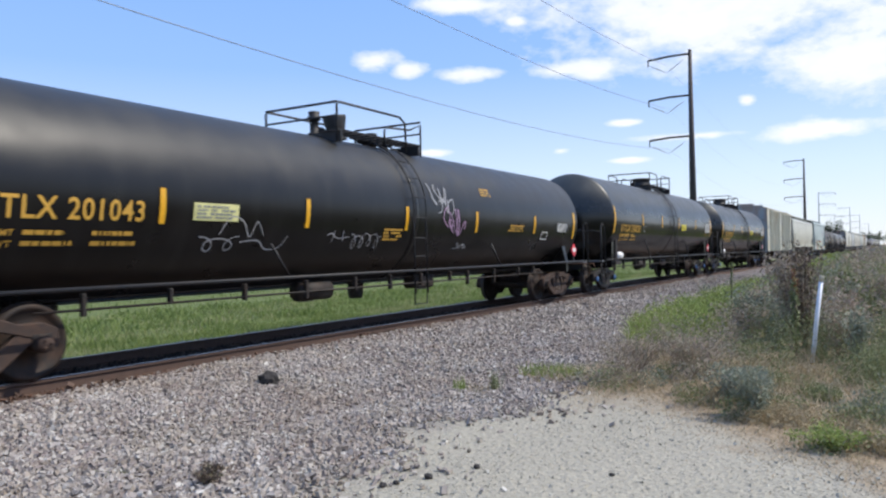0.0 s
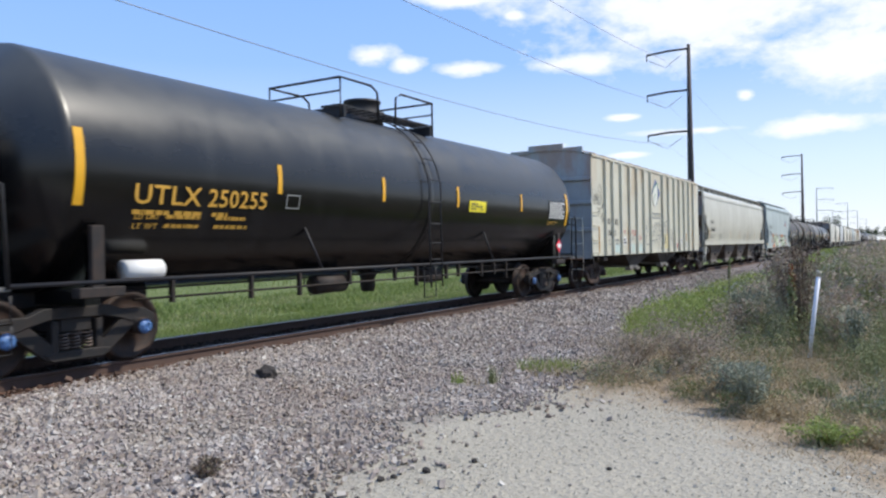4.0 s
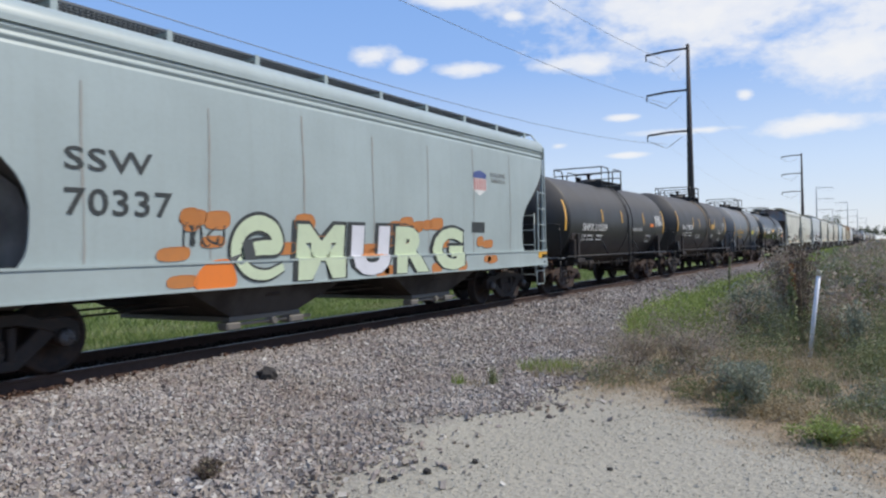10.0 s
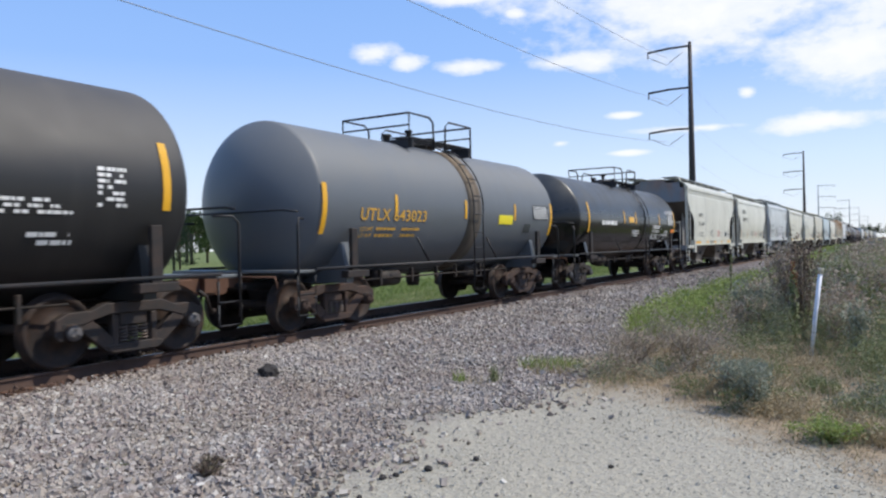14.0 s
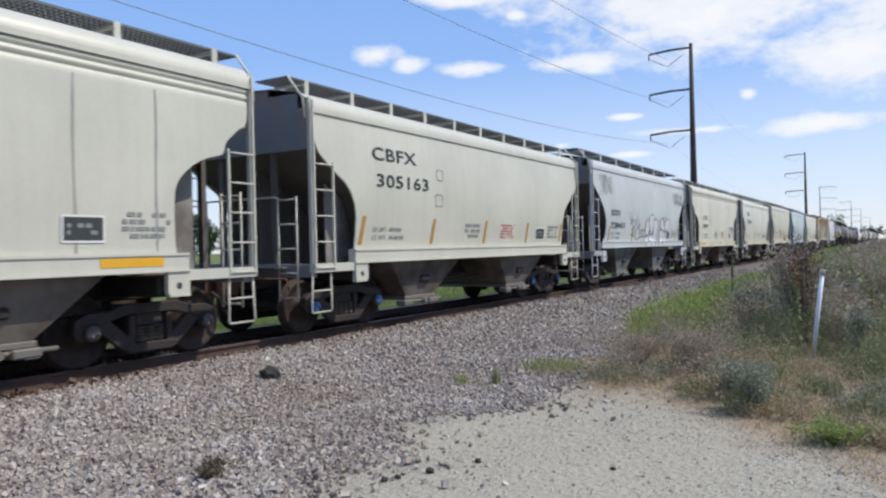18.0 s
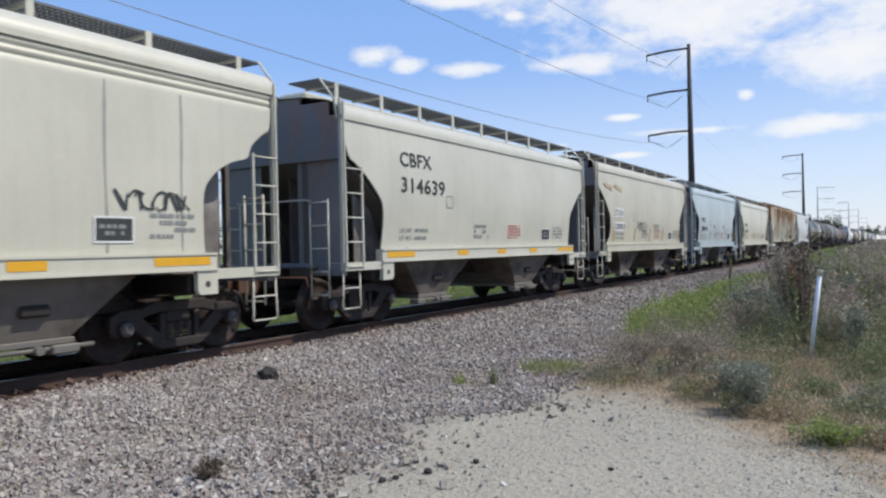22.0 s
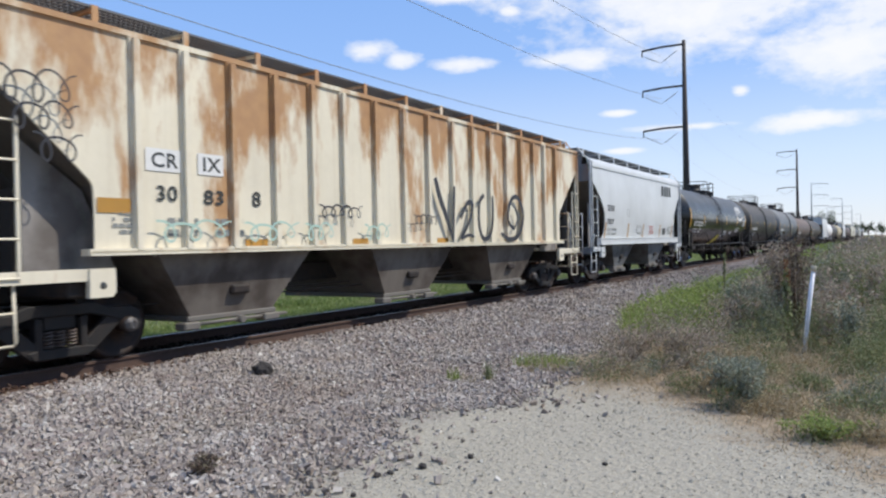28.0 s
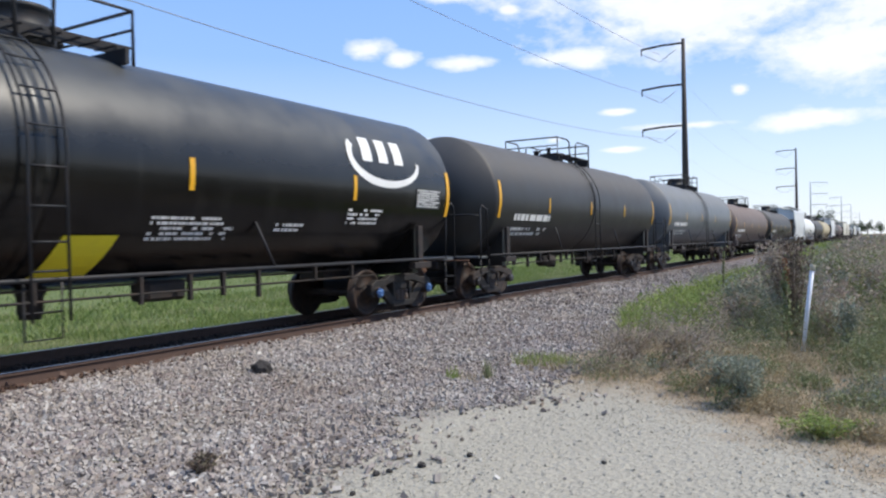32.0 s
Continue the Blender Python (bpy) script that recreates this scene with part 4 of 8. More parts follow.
            prism(bm, [(x - 0.045, zb), (x + 0.045, zb), (x + 0.045, zt - 0.03), (x - 0.045, zt - 0.03)], s * (yb + 0.03), s * (yb + 0.09))
            part("side_post", bm, mat, car)
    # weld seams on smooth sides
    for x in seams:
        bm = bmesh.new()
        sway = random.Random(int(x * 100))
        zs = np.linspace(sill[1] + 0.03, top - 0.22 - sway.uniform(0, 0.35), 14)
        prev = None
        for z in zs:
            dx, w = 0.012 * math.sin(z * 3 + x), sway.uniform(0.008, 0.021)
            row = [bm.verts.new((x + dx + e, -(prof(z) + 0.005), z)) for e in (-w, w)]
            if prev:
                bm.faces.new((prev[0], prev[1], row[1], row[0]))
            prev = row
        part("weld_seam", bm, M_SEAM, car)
    # running boards on short posts
    if board:
        for s in (-1, 1):
            bm = bmesh.new()
            zt = eave + 0.37
            ya, yb = (-1.16, -0.50) if s < 0 else (0.50, 1.16)
            for k in range(7):
                y = ya + (yb - ya) * k / 6
                box(bm, x0 - 0.1, x1 + 0.1, y - 0.012, y + 0.012, zt - 0.03, zt)
            x = x0 - 0.1
            step = 0.075 if near else 0.3
            while x < x1 + 0.1:
                box(bm, x, x + 0.022 * (1 if near else 4), ya, yb, zt - 0.026, zt - 0.004)
                x += step
            part("running_board", bm, M_GRATING, car)
            for k in range(roof_posts):
                x = x0 + 0.35 + (x1 - x0 - 0.7) * k / (roof_posts - 1)
                bm = bmesh.new()
                prism(bm, [(x - 0.045, eave - 0.06), (x + 0.045, eave - 0.06), (x + 0.045, zt), (x - 0.045, zt)], s * 1.175, s * 1.20)
                prism(bm, [(x - 0.03, zt - 0.07), (x + 0.03, zt - 0.07), (x + 0.03, zt - 0.032), (x - 0.03, zt - 0.032)], s * 0.5, s * 1.17)
                part("board_post", bm, ladder_mat, car)
            if near:
                for x in (x0 - 0.08, x1 + 0.08):
                    bm = bmesh.new()
                    tube(bm, [(x, s * 1.18, zt), (x + (0.0), s * 1.48, eave - 0.02), (x, s * 1.52, eave - 0.35)], 0.022, 6)
                    part("corner_handrail", bm, ladder_mat, car)
    # ends: upright panel, slope sheet under it, corner posts, ladders
    for e, d in ((x0, 1), (x1, -1)):
        bm = bmesh.new()
        w = prof(top - 0.1)
        zp = zlow if full_side else min(z for z, i in cut if i < 0.15) - 0.04
        prism(bm, [(e + d * 0.05, zp), (e + d * 0.09, zp), (e + d * 0.09, top + 0.05), (e + d * 0.05, top + 0.05)], -w + 0.02, w - 0.02)
        prism(bm, [(e + d * 0.05, top + 0.05), (e + d * 0.09, top + 0.05), (e + d * 0.09, top + 0.30), (e + d * 0.05, top + 0.30)], -1.25, 1.25)
        prism(bm, [(e + d * 0.05, top + 0.30), (e + d * 0.09, top + 0.30), (e + d * 0.09, top + 0.44), (e + d * 0.05, top + 0.44)], -0.6, 0.6)
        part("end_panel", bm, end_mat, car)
        if full_side:
            for z in (1.9, 2.75, 3.5):
                bm = bmesh.new()
                soft_box(bm, *sorted((e - d * 0.03, e + d * 0.05)), -w, w, z - 0.06, z + 0.06, 0.015)
                part("end_rib", bm, end_mat, car)
        else:
            most = max(i for _, i in cut)
            zm = max(z for z, i in cut if i > most - 0.06)
            zs = min(z for z, i in cut if i < 0.15) - 0.02
            deep = most + 0.85
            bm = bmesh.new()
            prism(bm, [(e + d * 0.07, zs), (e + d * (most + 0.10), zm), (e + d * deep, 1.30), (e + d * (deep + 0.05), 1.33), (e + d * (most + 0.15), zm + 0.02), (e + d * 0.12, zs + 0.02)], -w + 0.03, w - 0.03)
            part("slope_sheet", bm, M_SLOPE, car, "grimy sloping end sheet, its shade put into the colour")
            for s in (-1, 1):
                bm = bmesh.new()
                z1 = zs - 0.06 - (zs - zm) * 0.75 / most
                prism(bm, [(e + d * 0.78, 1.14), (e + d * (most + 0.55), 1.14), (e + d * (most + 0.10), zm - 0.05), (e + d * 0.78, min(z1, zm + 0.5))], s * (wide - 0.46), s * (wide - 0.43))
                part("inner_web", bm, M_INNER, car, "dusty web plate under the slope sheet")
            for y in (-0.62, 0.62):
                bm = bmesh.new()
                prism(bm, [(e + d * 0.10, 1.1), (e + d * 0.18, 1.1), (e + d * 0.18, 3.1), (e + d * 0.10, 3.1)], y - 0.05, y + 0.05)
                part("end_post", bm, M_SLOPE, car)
            if end_plates:
                for s in (-1, 1):
                    bm = bmesh.new()
                    prism(bm, [(e + d * 0.12, 1.18), (e + d * 0.15, 1.18), (e + d * 0.15, zp + 0.02), (e + d * 0.12, zp + 0.02)], s * 0.45, s * (w - 0.12))
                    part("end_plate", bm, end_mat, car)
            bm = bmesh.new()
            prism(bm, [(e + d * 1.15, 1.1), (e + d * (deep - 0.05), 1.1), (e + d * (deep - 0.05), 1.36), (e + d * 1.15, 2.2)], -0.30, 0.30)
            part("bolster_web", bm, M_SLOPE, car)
            # centre web, an added dark sheet that blocks the sky behind the cut-out
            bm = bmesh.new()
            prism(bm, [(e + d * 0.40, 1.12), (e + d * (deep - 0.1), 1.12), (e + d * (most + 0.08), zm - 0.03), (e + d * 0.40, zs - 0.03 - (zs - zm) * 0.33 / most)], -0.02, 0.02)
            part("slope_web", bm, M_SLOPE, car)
            for s in (-1, 1):
                bm = bmesh.new()
                y = wide - 0.08
                prism(bm, [(e, 1.10), (e + d * 0.06, 1.10), (e + d * 0.06, eave), (e, eave)], s * (y - 0.03), s * (y + 0.02))
                part("corner_post", bm, ladder_mat, car)
        bm = bmesh.new()
        soft_box(bm, *sorted((e + d * 0.02, e + d * 0.16)), -wide + 0.1, wide - 0.1, 0.98, 1.20, 0.01)
        part("end_sill", bm, end_mat, car)
        if near:
            for s in (-1, 1):
                if full_side:
                    bm = bmesh.new()
                    ys = s * (wide + 0.02)
                    for z in ((1.15, 1.55, 2.0, 2.42) if d > 0 else (1.35, 1.75)):
                        tube(bm, [(e + d * 0.06, ys - s * 0.09, z), (e + d * 0.06, ys, z), (e + d * 0.50, ys, z), (e + d * 0.50, ys - s * 0.09, z)], 0.013, 5)
                    part("grab_iron", bm, ladder_mat, car)
                    bm = bmesh.new()
                    tube(bm, [(e + d * 0.06, ys - s * 0.06, 1.1), (e + d * 0.06, ys - s * 0.06, 0.45), (e + d * 0.48, ys - s * 0.06, 0.45), (e + d * 0.48, ys - s * 0.06, 1.1)], 0.016, 5)
                    part("sill_step", bm, M_UNDER, car)
                else:
                    ladder(car, e + d * 0.03, e + d * 0.50, s * (wide - 0.03), 1.10, 2.86, ladder_mat, 0.42, 0.015, top=eave - 0.05)
                    bm = bmesh.new()
                    ys = s * (wide - 0.08)
                    tube(bm, [(e + d * 0.03, ys, 1.12), (e - d * 0.01, ys, 0.44), (e + d * 0.02, ys, 0.41), (e + d * 0.46, ys, 0.41), (e + d * 0.49, ys, 0.44), (e + d * 0.47, ys, 1.12)], 0.017, 6)
                    tube(bm, [(e + d * 0.01, ys, 0.76), (e + d * 0.48, ys, 0.76)], 0.015, 6)
                    part("sill_step", bm, ladder_mat, car)
                y = s * 1.05
                bm = bmesh.new()
                xx = e - d * 0.03
                for yy in (y - 0.2, y + 0.2):
                    tube(bm, [(xx, yy, 0.6), (xx, yy, 2.3)], 0.018, 5)
                for k in range(5):
                    tube(bm, [(xx, y - 0.2, 0.65 + 0.4 * k), (xx, y + 0.2, 0.65 + 0.4 * k)], 0.016, 5)
                part("end_ladder", bm, ladder_mat, car)
            bm = bmesh.new()
            soft_box(bm, *sorted((e - d * 0.30, e + d * 0.0)), -1.0, 1.0, 1.12, 1.16, 0.008)
            part("end_platform", bm, M_GRATING, car)
    bm = bmesh.new()
    tube(bm, [(x0 - 0.04, -0.9, 2.25), (x0 - 0.1, -0.85, 2.3), (x0 - 0.1, 0.85, 2.3), (x0 - 0.04, 0.9, 2.25)], 0.018, 5)
    part("end_handrail", bm, ladder_mat, car)
    # centre sill
    bm = bmesh.new()
    soft_box(bm, 0.45, length - 0.45, -0.30, 0.30, 0.78, 1.12, 0.02)
    part("centre_sill", bm, M_UNDER, car)
    for x in (2.05, length - 2.05):
        bm = bmesh.new()
        soft_box(bm, x - 0.2, x + 0.2, -wide + 0.12, wide - 0.12, 0.86, 1.14, 0.03)
        part("body_bolster", bm, M_UNDER, car)
    # discharge bays
    if bay_at is None:
        bay_at = [length * (0.5 + 0.14 * (2 * k - bays + 1)) for k in range(bays)]
    for xm in bay_at:
        hi, lo = bay_half
        bm = bmesh.new()
        zs = sill[0] if not full_side else 1.08
        slope = (hi - lo) / (zs - bay_low)
        tall = zs + 0.35
        rings = []
        for z, h, y in ((tall, hi + slope * 0.35, 1.50), (zs, hi, 1.46), (bay_low, lo, 1.24)):
            rings.append([bm.verts.new(c) for c in ((xm - h, -y, z), (xm + h, -y, z), (xm + h, y, z), (xm - h, y, z))])
        for a, b in zip(rings, rings[1:]):
            for i in range(4):
                bm.faces.new((a[i], a[(i + 1) % 4], b[(i + 1) % 4], b[i]))
        bm.faces.new(rings[-1])
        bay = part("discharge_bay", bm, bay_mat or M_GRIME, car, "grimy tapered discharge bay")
        bm = bmesh.new()
        soft_box(bm, xm - lo - 0.06, xm + lo + 0.06, -1.26, 1.26, bay_low - 0.07, bay_low + 0.005, 0.012)
        part("outlet_frame", bm, M_GATE, bay)
        for e, w in ((-lo - 0.02, 0.14), (lo - 0.08, 0.17)):
            bm = bmesh.new()
            soft_box(bm, xm + e - w, xm + e + w, -1.32, -1.10, bay_low - 0.18, bay_low - 0.07, 0.02)
            part("outlet_gate", bm, M_GATE, bay)
        bm = bmesh.new()
        tube(bm, [(xm - lo - 0.1, -1.24, bay_low - 0.11), (xm + lo + 0.3, -1.24, bay_low - 0.11)], 0.03, 6)
        tube(bm, [(xm + 0.1, -1.34, bay_low - 0.11), (xm + 0.1, -1.18, bay_low - 0.11)], 0.055, 8)
        part("gate_shaft", bm, M_GATE, bay)
        # raised dark block standing in for the stencil on the bay
        bm = bmesh.new()
        soft_box(bm, xm - 0.16, xm + 0.20, -1.40, -1.30, bay_low + 0.27, bay_low + 0.41, 0.03)
        part("stencil_block", bm, M_UNDER, bay)
    bm = bmesh.new()
    for y, z in ((-0.8, 0.66), (-0.55, 0.72)):
        tube(bm, [(2.8, y, z), (length - 2.8, y, z)], 0.016, 5)
    part("brake_rod", bm, M_UNDER, car)
    for x in (2.05, length - 2.05):
        truck(car, x, truck_look, caps, near)
    ends(car, length)
    return car, lambda x, z: (x, -(prof(z) + 0.008), z)


# ---- the train: (front coupling, car), along x at 16 s ----
TRAIN = []


def couple(at, car):
    car.matrix_basis = pose(at - rolled(0), TRACK, 0)
    TRAIN.append((at, car))
    return car


set_words([(w, 0.014) for w in ("UTLX", "201043", "250232", "250255", "SHPX", "210239", "GATX", "35734", "643023", "225381", "AD", "MX", "530", "15", "CAIX", "635066", "SSW", "70337", "CEFX", "311338", "CBFX", "305163", "SOXX", "328401", "CITX", "801045", "314639", "328083", "HKRX", "300629", "CR", "IX", "30", "83", "8", "DSIX", "7037", "MOLTEN SULFUR", "THROUGH SILL", "BUILDING", "AMERICA", "LD LMT", "LT WT")] + [(w, b) for w in "MURG" for b in (0.06, 0.10)])

BIG, SMALL = (1.57, 2.48), (1.43, 2.25)


def tank_marks(car, surf, mark, number, x0, xm, x1, z0, z1, mat, seed, sub=True):
    letters(car, mark, x0, xm - 0.06, z0, z1, surf, mat, label="stencilled reporting mark")
    letters(car, number, xm + 0.06, x1, z0, z1, surf, mat, label="stencilled car number")
    if sub:
        for k, word in enumerate(("LT WT", "LD LMT")):
            z = z0 - 0.31 + 0.12 * k
            letters(car, word, x0 + 0.05, x0 + 0.42, z, z + 0.07, surf, mat)
            bars(car, x0 + 0.52, x0 + 1.15, z, z + 0.085, 1, surf, mat, seed + k, 1.0)
            bars(car, x0 + 1.35, x0 + 2.0, z, z + 0.085, 1, surf, mat, seed + 7 + k, 1.0)


# 1: long black tank car
L1 = on_tank(*SMALL)
c = couple(-150, tank_car("long black tank car with orange stencilled numbers and graffiti", 20.5, *SMALL, 1.25, 19.1, (8.6, 11.4), M_TANK_OLD, ladder_x=10.35, old_dome=True, end_posts=False, truck_look="rust", caps="rust"))
tank_marks(c, L1, "UTLX", "201043", 2.05, 3.0, 4.08, 1.88, 2.14, M_YELLOW_LETTER, 1)
strips(c, (4.35, 7.15, 10.02, 12.86, 16.05), L1, 1.86, 2.32, (18.85,), 1.75, 2.5)
patch(c, "sticker", 4.85, 5.66, 1.92, 2.16, L1, plain("sticker_faded", (0.62, 0.60, 0.27), 0.5, 0, 0.4), "faded yellow warning sticker")
bars(c, 4.90, 5.62, 1.94, 2.14, 4, on_tank(*SMALL, 0.018), M_GREY_LETTER, 16)
bars(c, 9.3, 9.95, 1.66, 1.90, 4, L1, M_YELLOW_LETTER, 2)
bars(c, 14.5, 15.4, 1.90, 2.08, 3, L1, M_YELLOW_LETTER, 3)
M_CHALK = plain("chalky_spray", (0.30, 0.30, 0.31), 0.6, 0, 0.5)
loops(c, 5.0, 5.75, 1.50, 1.72, 2, 0.022, L1, M_CHALK, "thin chalky white spray loops")
line_art(c, ([(0.0, 0.5), (0.12, 1.0), (0.3, 0.9), (0.42, 0.45), (0.5, 0.9), (0.62, 0.5)], [(0.3, 0.3), (0.55, 0.35), (0.7, 0.1), (0.9, 0.15), (1.0, 0.5)]), 5.35, 6.75, 1.48, 1.98, 0.022, L1, M_CHALK, "thin chalky white spray loops")
loops(c, 8.35, 9.25, 1.52, 1.80, 4, 0.02, L1, M_CHALK)
line_art(c, ([(0.0, 0.6), (0.2, 0.7), (0.5, 0.4), (1.0, 0.5)], [(0.3, 0.9), (0.25, 0.1)], [(0.7, 0.9), (0.75, 0.2)]), 7.7, 8.3, 1.6, 1.85, 0.02, L1, M_CHALK)
M_PURPLE = plain("purple_spray", (0.30, 0.19, 0.30), 0.6, 0, 0.5)
for k in range(4):
    x, z = 11.0 + 0.25 * k, 2.62 - 0.22 * k
    scrawl(c, x - 0.12, x + 0.55, z - 0.22, z + 0.20, 3, 0.035, L1, M_CHALK if k < 2 else M_PURPLE, 6 + k, "white and violet spray letters")
scrawl(c, 12.0, 12.6, 1.5, 1.62, 3, 0.03, L1, M_CHALK, 12)
bars(c, 13.2, 13.7, 2.68, 2.86, 3, L1, M_YELLOW_LETTER, 18)
data_panel(c, 17.55, 18.35, 1.92, 2.20, L1, 8)
ring_mark(c, "stencil_frame", 16.55, 16.95, 1.72, 1.92, 0.02, L1, M_WHITE_LETTER)
placard(c, 18.6, 1.42)

# 2 and 3: black tank cars with yellow numbers
LB = on_tank(*BIG)
for at, length, num, deck, lx, c1 in ((-129.5, 18.55, "250232", (8.5, 11.7), 9.6, 17.2), (-110.95, 18.3, "250255", (7.4, 10.6), 9.4, 16.95)):
    c = couple(at, tank_car("black tank car with yellow stencilled numbers and yellow reflectors", length, *BIG, 1.65, c1, deck, M_TANK_BLACK, "blue", "dark", ladder_x=lx))
    tank_marks(c, LB, "UTLX", num, 2.52, 3.62, 4.78, 2.03, 2.28, M_YELLOW_LETTER, 11)
    bars(c, 2.52, 4.3, 1.88, 1.98, 1, LB, M_YELLOW_LETTER, 12)
    strips(c, (5.04, 7.75, 10.48, 13.68), LB, 2.28, 2.72, (1.78, length - 1.57), 1.98, 2.88)
    patch(c, "sticker", 10.98, 11.76, 2.20, 2.45, LB, M_STICKER, "yellow warning sticker")
    bars(c, 11.06, 11.66, 2.24, 2.41, 3, on_tank(*BIG, 0.018), M_BLACK_LETTER, 13)
    ring_mark(c, "stencil_frame", 5.2, 5.5, 2.06, 2.28, 0.02, LB, M_GREY_LETTER)
    data_panel(c, length - 2.85, length - 1.72, 2.14, 2.64, LB, 14)
    bars(c, length - 2.85, length - 2.1, 1.98, 2.08, 2, LB, M_YELLOW_LETTER, 15)
    placard(c, length - 2.06, 1.40)
    bm = bmesh.new()
    lathe(bm, [(2.5, 0.0), (2.5, 0.13), (3.05, 0.13), (3.1, 0.0)], "X", 16, (0, -1.30, 1.20))
    part("heat_tape_box", bm, M_PANEL_WHITE, c, "dull silver cylinder on the side sill")

# 4: ribbed cream hopper
M_CREAM = paint("cream_paint", (0.585, 0.57, 0.465), 0.12, 0.10, 0.6, 0.30, (0.24, 0.20, 0.13), (0.42, 0.33, 0.14), edge=(0.66, 0.86))
M_ENDGREY = paint("end_grey_paint", (0.36, 0.39, 0.40), 0.35, 0.1, 0.65, 0.4)
RIBS4 = [1.76, 2.51, 3.42, 4.36, 5.27, 6.17, 7.08, 8.85, 9.79, 10.75, 11.62, 12.50, 13.39, 14.30]
c, side = hopper_car("cream ribbed hopper car with a blue leaf emblem and graffiti", 16.15, M_CREAM, (0.6, 0.55), 4.22, [(1.0, 0.0), (4.3, 0.0)], 3, full_side=True, ribs=RIBS4, board=False, end_mat=M_ENDGREY, truck_look="rust", caps="rust", bay_at=(5.9, 10.15), bay_half=(1.75, 0.45), bay_low=0.62, bay_mat=M_GRIME_SHADE)
couple(-92.65, c)
flat = flat_side(-1.562)
for word, a, b, z0, z1 in (("AD", 1.90, 2.32, 2.08, 2.27), ("MX", 2.66, 3.16, 2.08, 2.27), ("530", 1.88, 2.44, 1.70, 1.88), ("15", 2.66, 2.92, 1.70, 1.88)):
    letters(c, word, a, b, z0, z1, flat, M_BLACK_LETTER, label="black stencilled reporting mark")
M_NAVY = plain("navy_paint", (0.06, 0.085, 0.24), 0.5, 0, 0.25)
bm = bmesh.new()
prism(bm, [(7.37, 3.42), (7.97, 2.88), (8.57, 3.42), (7.97, 3.98)], -1.567, -1.56)
logo = part("emblem", bm, M_NAVY, c, "navy diamond emblem with pale leaf shapes")
M_LEAFWHITE = plain("emblem_white", (0.66, 0.67, 0.60), 0.6)
bm = bmesh.new()
prism(bm, flowing([(7.50, 3.10), (7.50, 3.36), (7.68, 3.58), (7.95, 3.70), (8.14, 3.74), (8.20, 3.50), (8.16, 3.22), (8.0, 2.97), (7.85, 2.88), (7.66, 2.96)], 4, True)[:-1], -1.574, -1.568)
part("emblem_leaf", bm, M_LEAFWHITE, logo)
bm = bmesh.new()
ribbon(bm, [(7.58, 2.98), (7.68, 3.15), (7.80, 3.28), (7.95, 3.38)], 0.035, flat_side(-1.580))
ribbon(bm, flowing([(7.48, 3.40), (7.68, 3.63), (7.95, 3.75), (8.18, 3.79), (8.25, 3.50), (8.20, 3.20), (8.04, 2.96)]), 0.05, flat_side(-1.580))
part("emblem_vein", bm, plain("emblem_green", (0.05, 0.19, 0.12), 0.6), logo)
for a, b in ((7.42, 7.78), (7.88, 8.22), (8.32, 8.64)):
    ring_mark(c, "emblem_bar", a, b, 2.40, 2.63, 0.045, flat, M_GREY_LETTER)
bm = bmesh.new()
ribbon(bm, [(7.34, 3.42), (7.97, 2.85), (8.60, 3.42), (7.97, 4.01), (7.34, 3.42)], 0.03, flat_side(-1.566))
part("emblem_border", bm, M_LEAFWHITE, logo)
bars(c, 1.9, 2.45, 1.36, 1.62, 2, flat, M_GREY_LETTER, 22)
bars(c, 2.66, 3.3, 1.36, 1.62, 2, flat, M_GREY_LETTER, 23)
for k, (x0, x1, z0, z1) in enumerate(((3.6, 4.15, 1.78, 1.92), (4.5, 5.0, 1.52, 1.70), (5.4, 5.9, 1.5, 1.75))):
    bars(c, x0, x1, z0, z1, 5, flat, M_GREY_LETTER if k % 2 else M_RED_LETTER, 24 + k)
over4 = flat_side(-1.648)


def spray_lines(car, curves, w, surf, mat, label=""):
    """Thin spray-can lines, each through a few points."""
    bm = bmesh.new()
    for pts in curves:
        ribbon(bm, flowing(pts), w, surf)
    return tagged(part("graffiti", bm, mat, car, label), kind="stuff")


M_FADEDSPRAY = plain("faded_grey_spray", (0.15, 0.16, 0.16), 0.6, 0, 0.5)
spray_lines(c, ([(7.4, 1.83), (7.38, 2.07), (7.56, 2.22), (7.74, 2.14), (7.76, 1.97), (7.72, 1.76), (7.44, 1.4)], [(7.56, 2.09), (7.55, 1.9), (7.54, 1.7)], [(7.77, 2.14), (7.94, 2.25), (8.12, 2.13), (8.13, 1.92), (8.38, 1.9), (8.22, 1.63)], [(8.14, 2.03), (8.16, 2.23), (8.32, 2.32), (8.46, 2.23), (8.46, 1.63)], [(8.46, 2.23), (8.62, 2.33), (8.78, 2.21), (8.76, 1.89), (8.5, 2.14)], [(8.76, 1.89), (8.84, 1.57), (8.74, 1.37), (8.26, 1.57)], [(7.82, 1.56), (7.94, 1.73), (8.14, 1.71), (8.2, 1.57)]), 0.04, over4, M_FADEDSPRAY, "hollow rounded graffiti letters in faded grey")
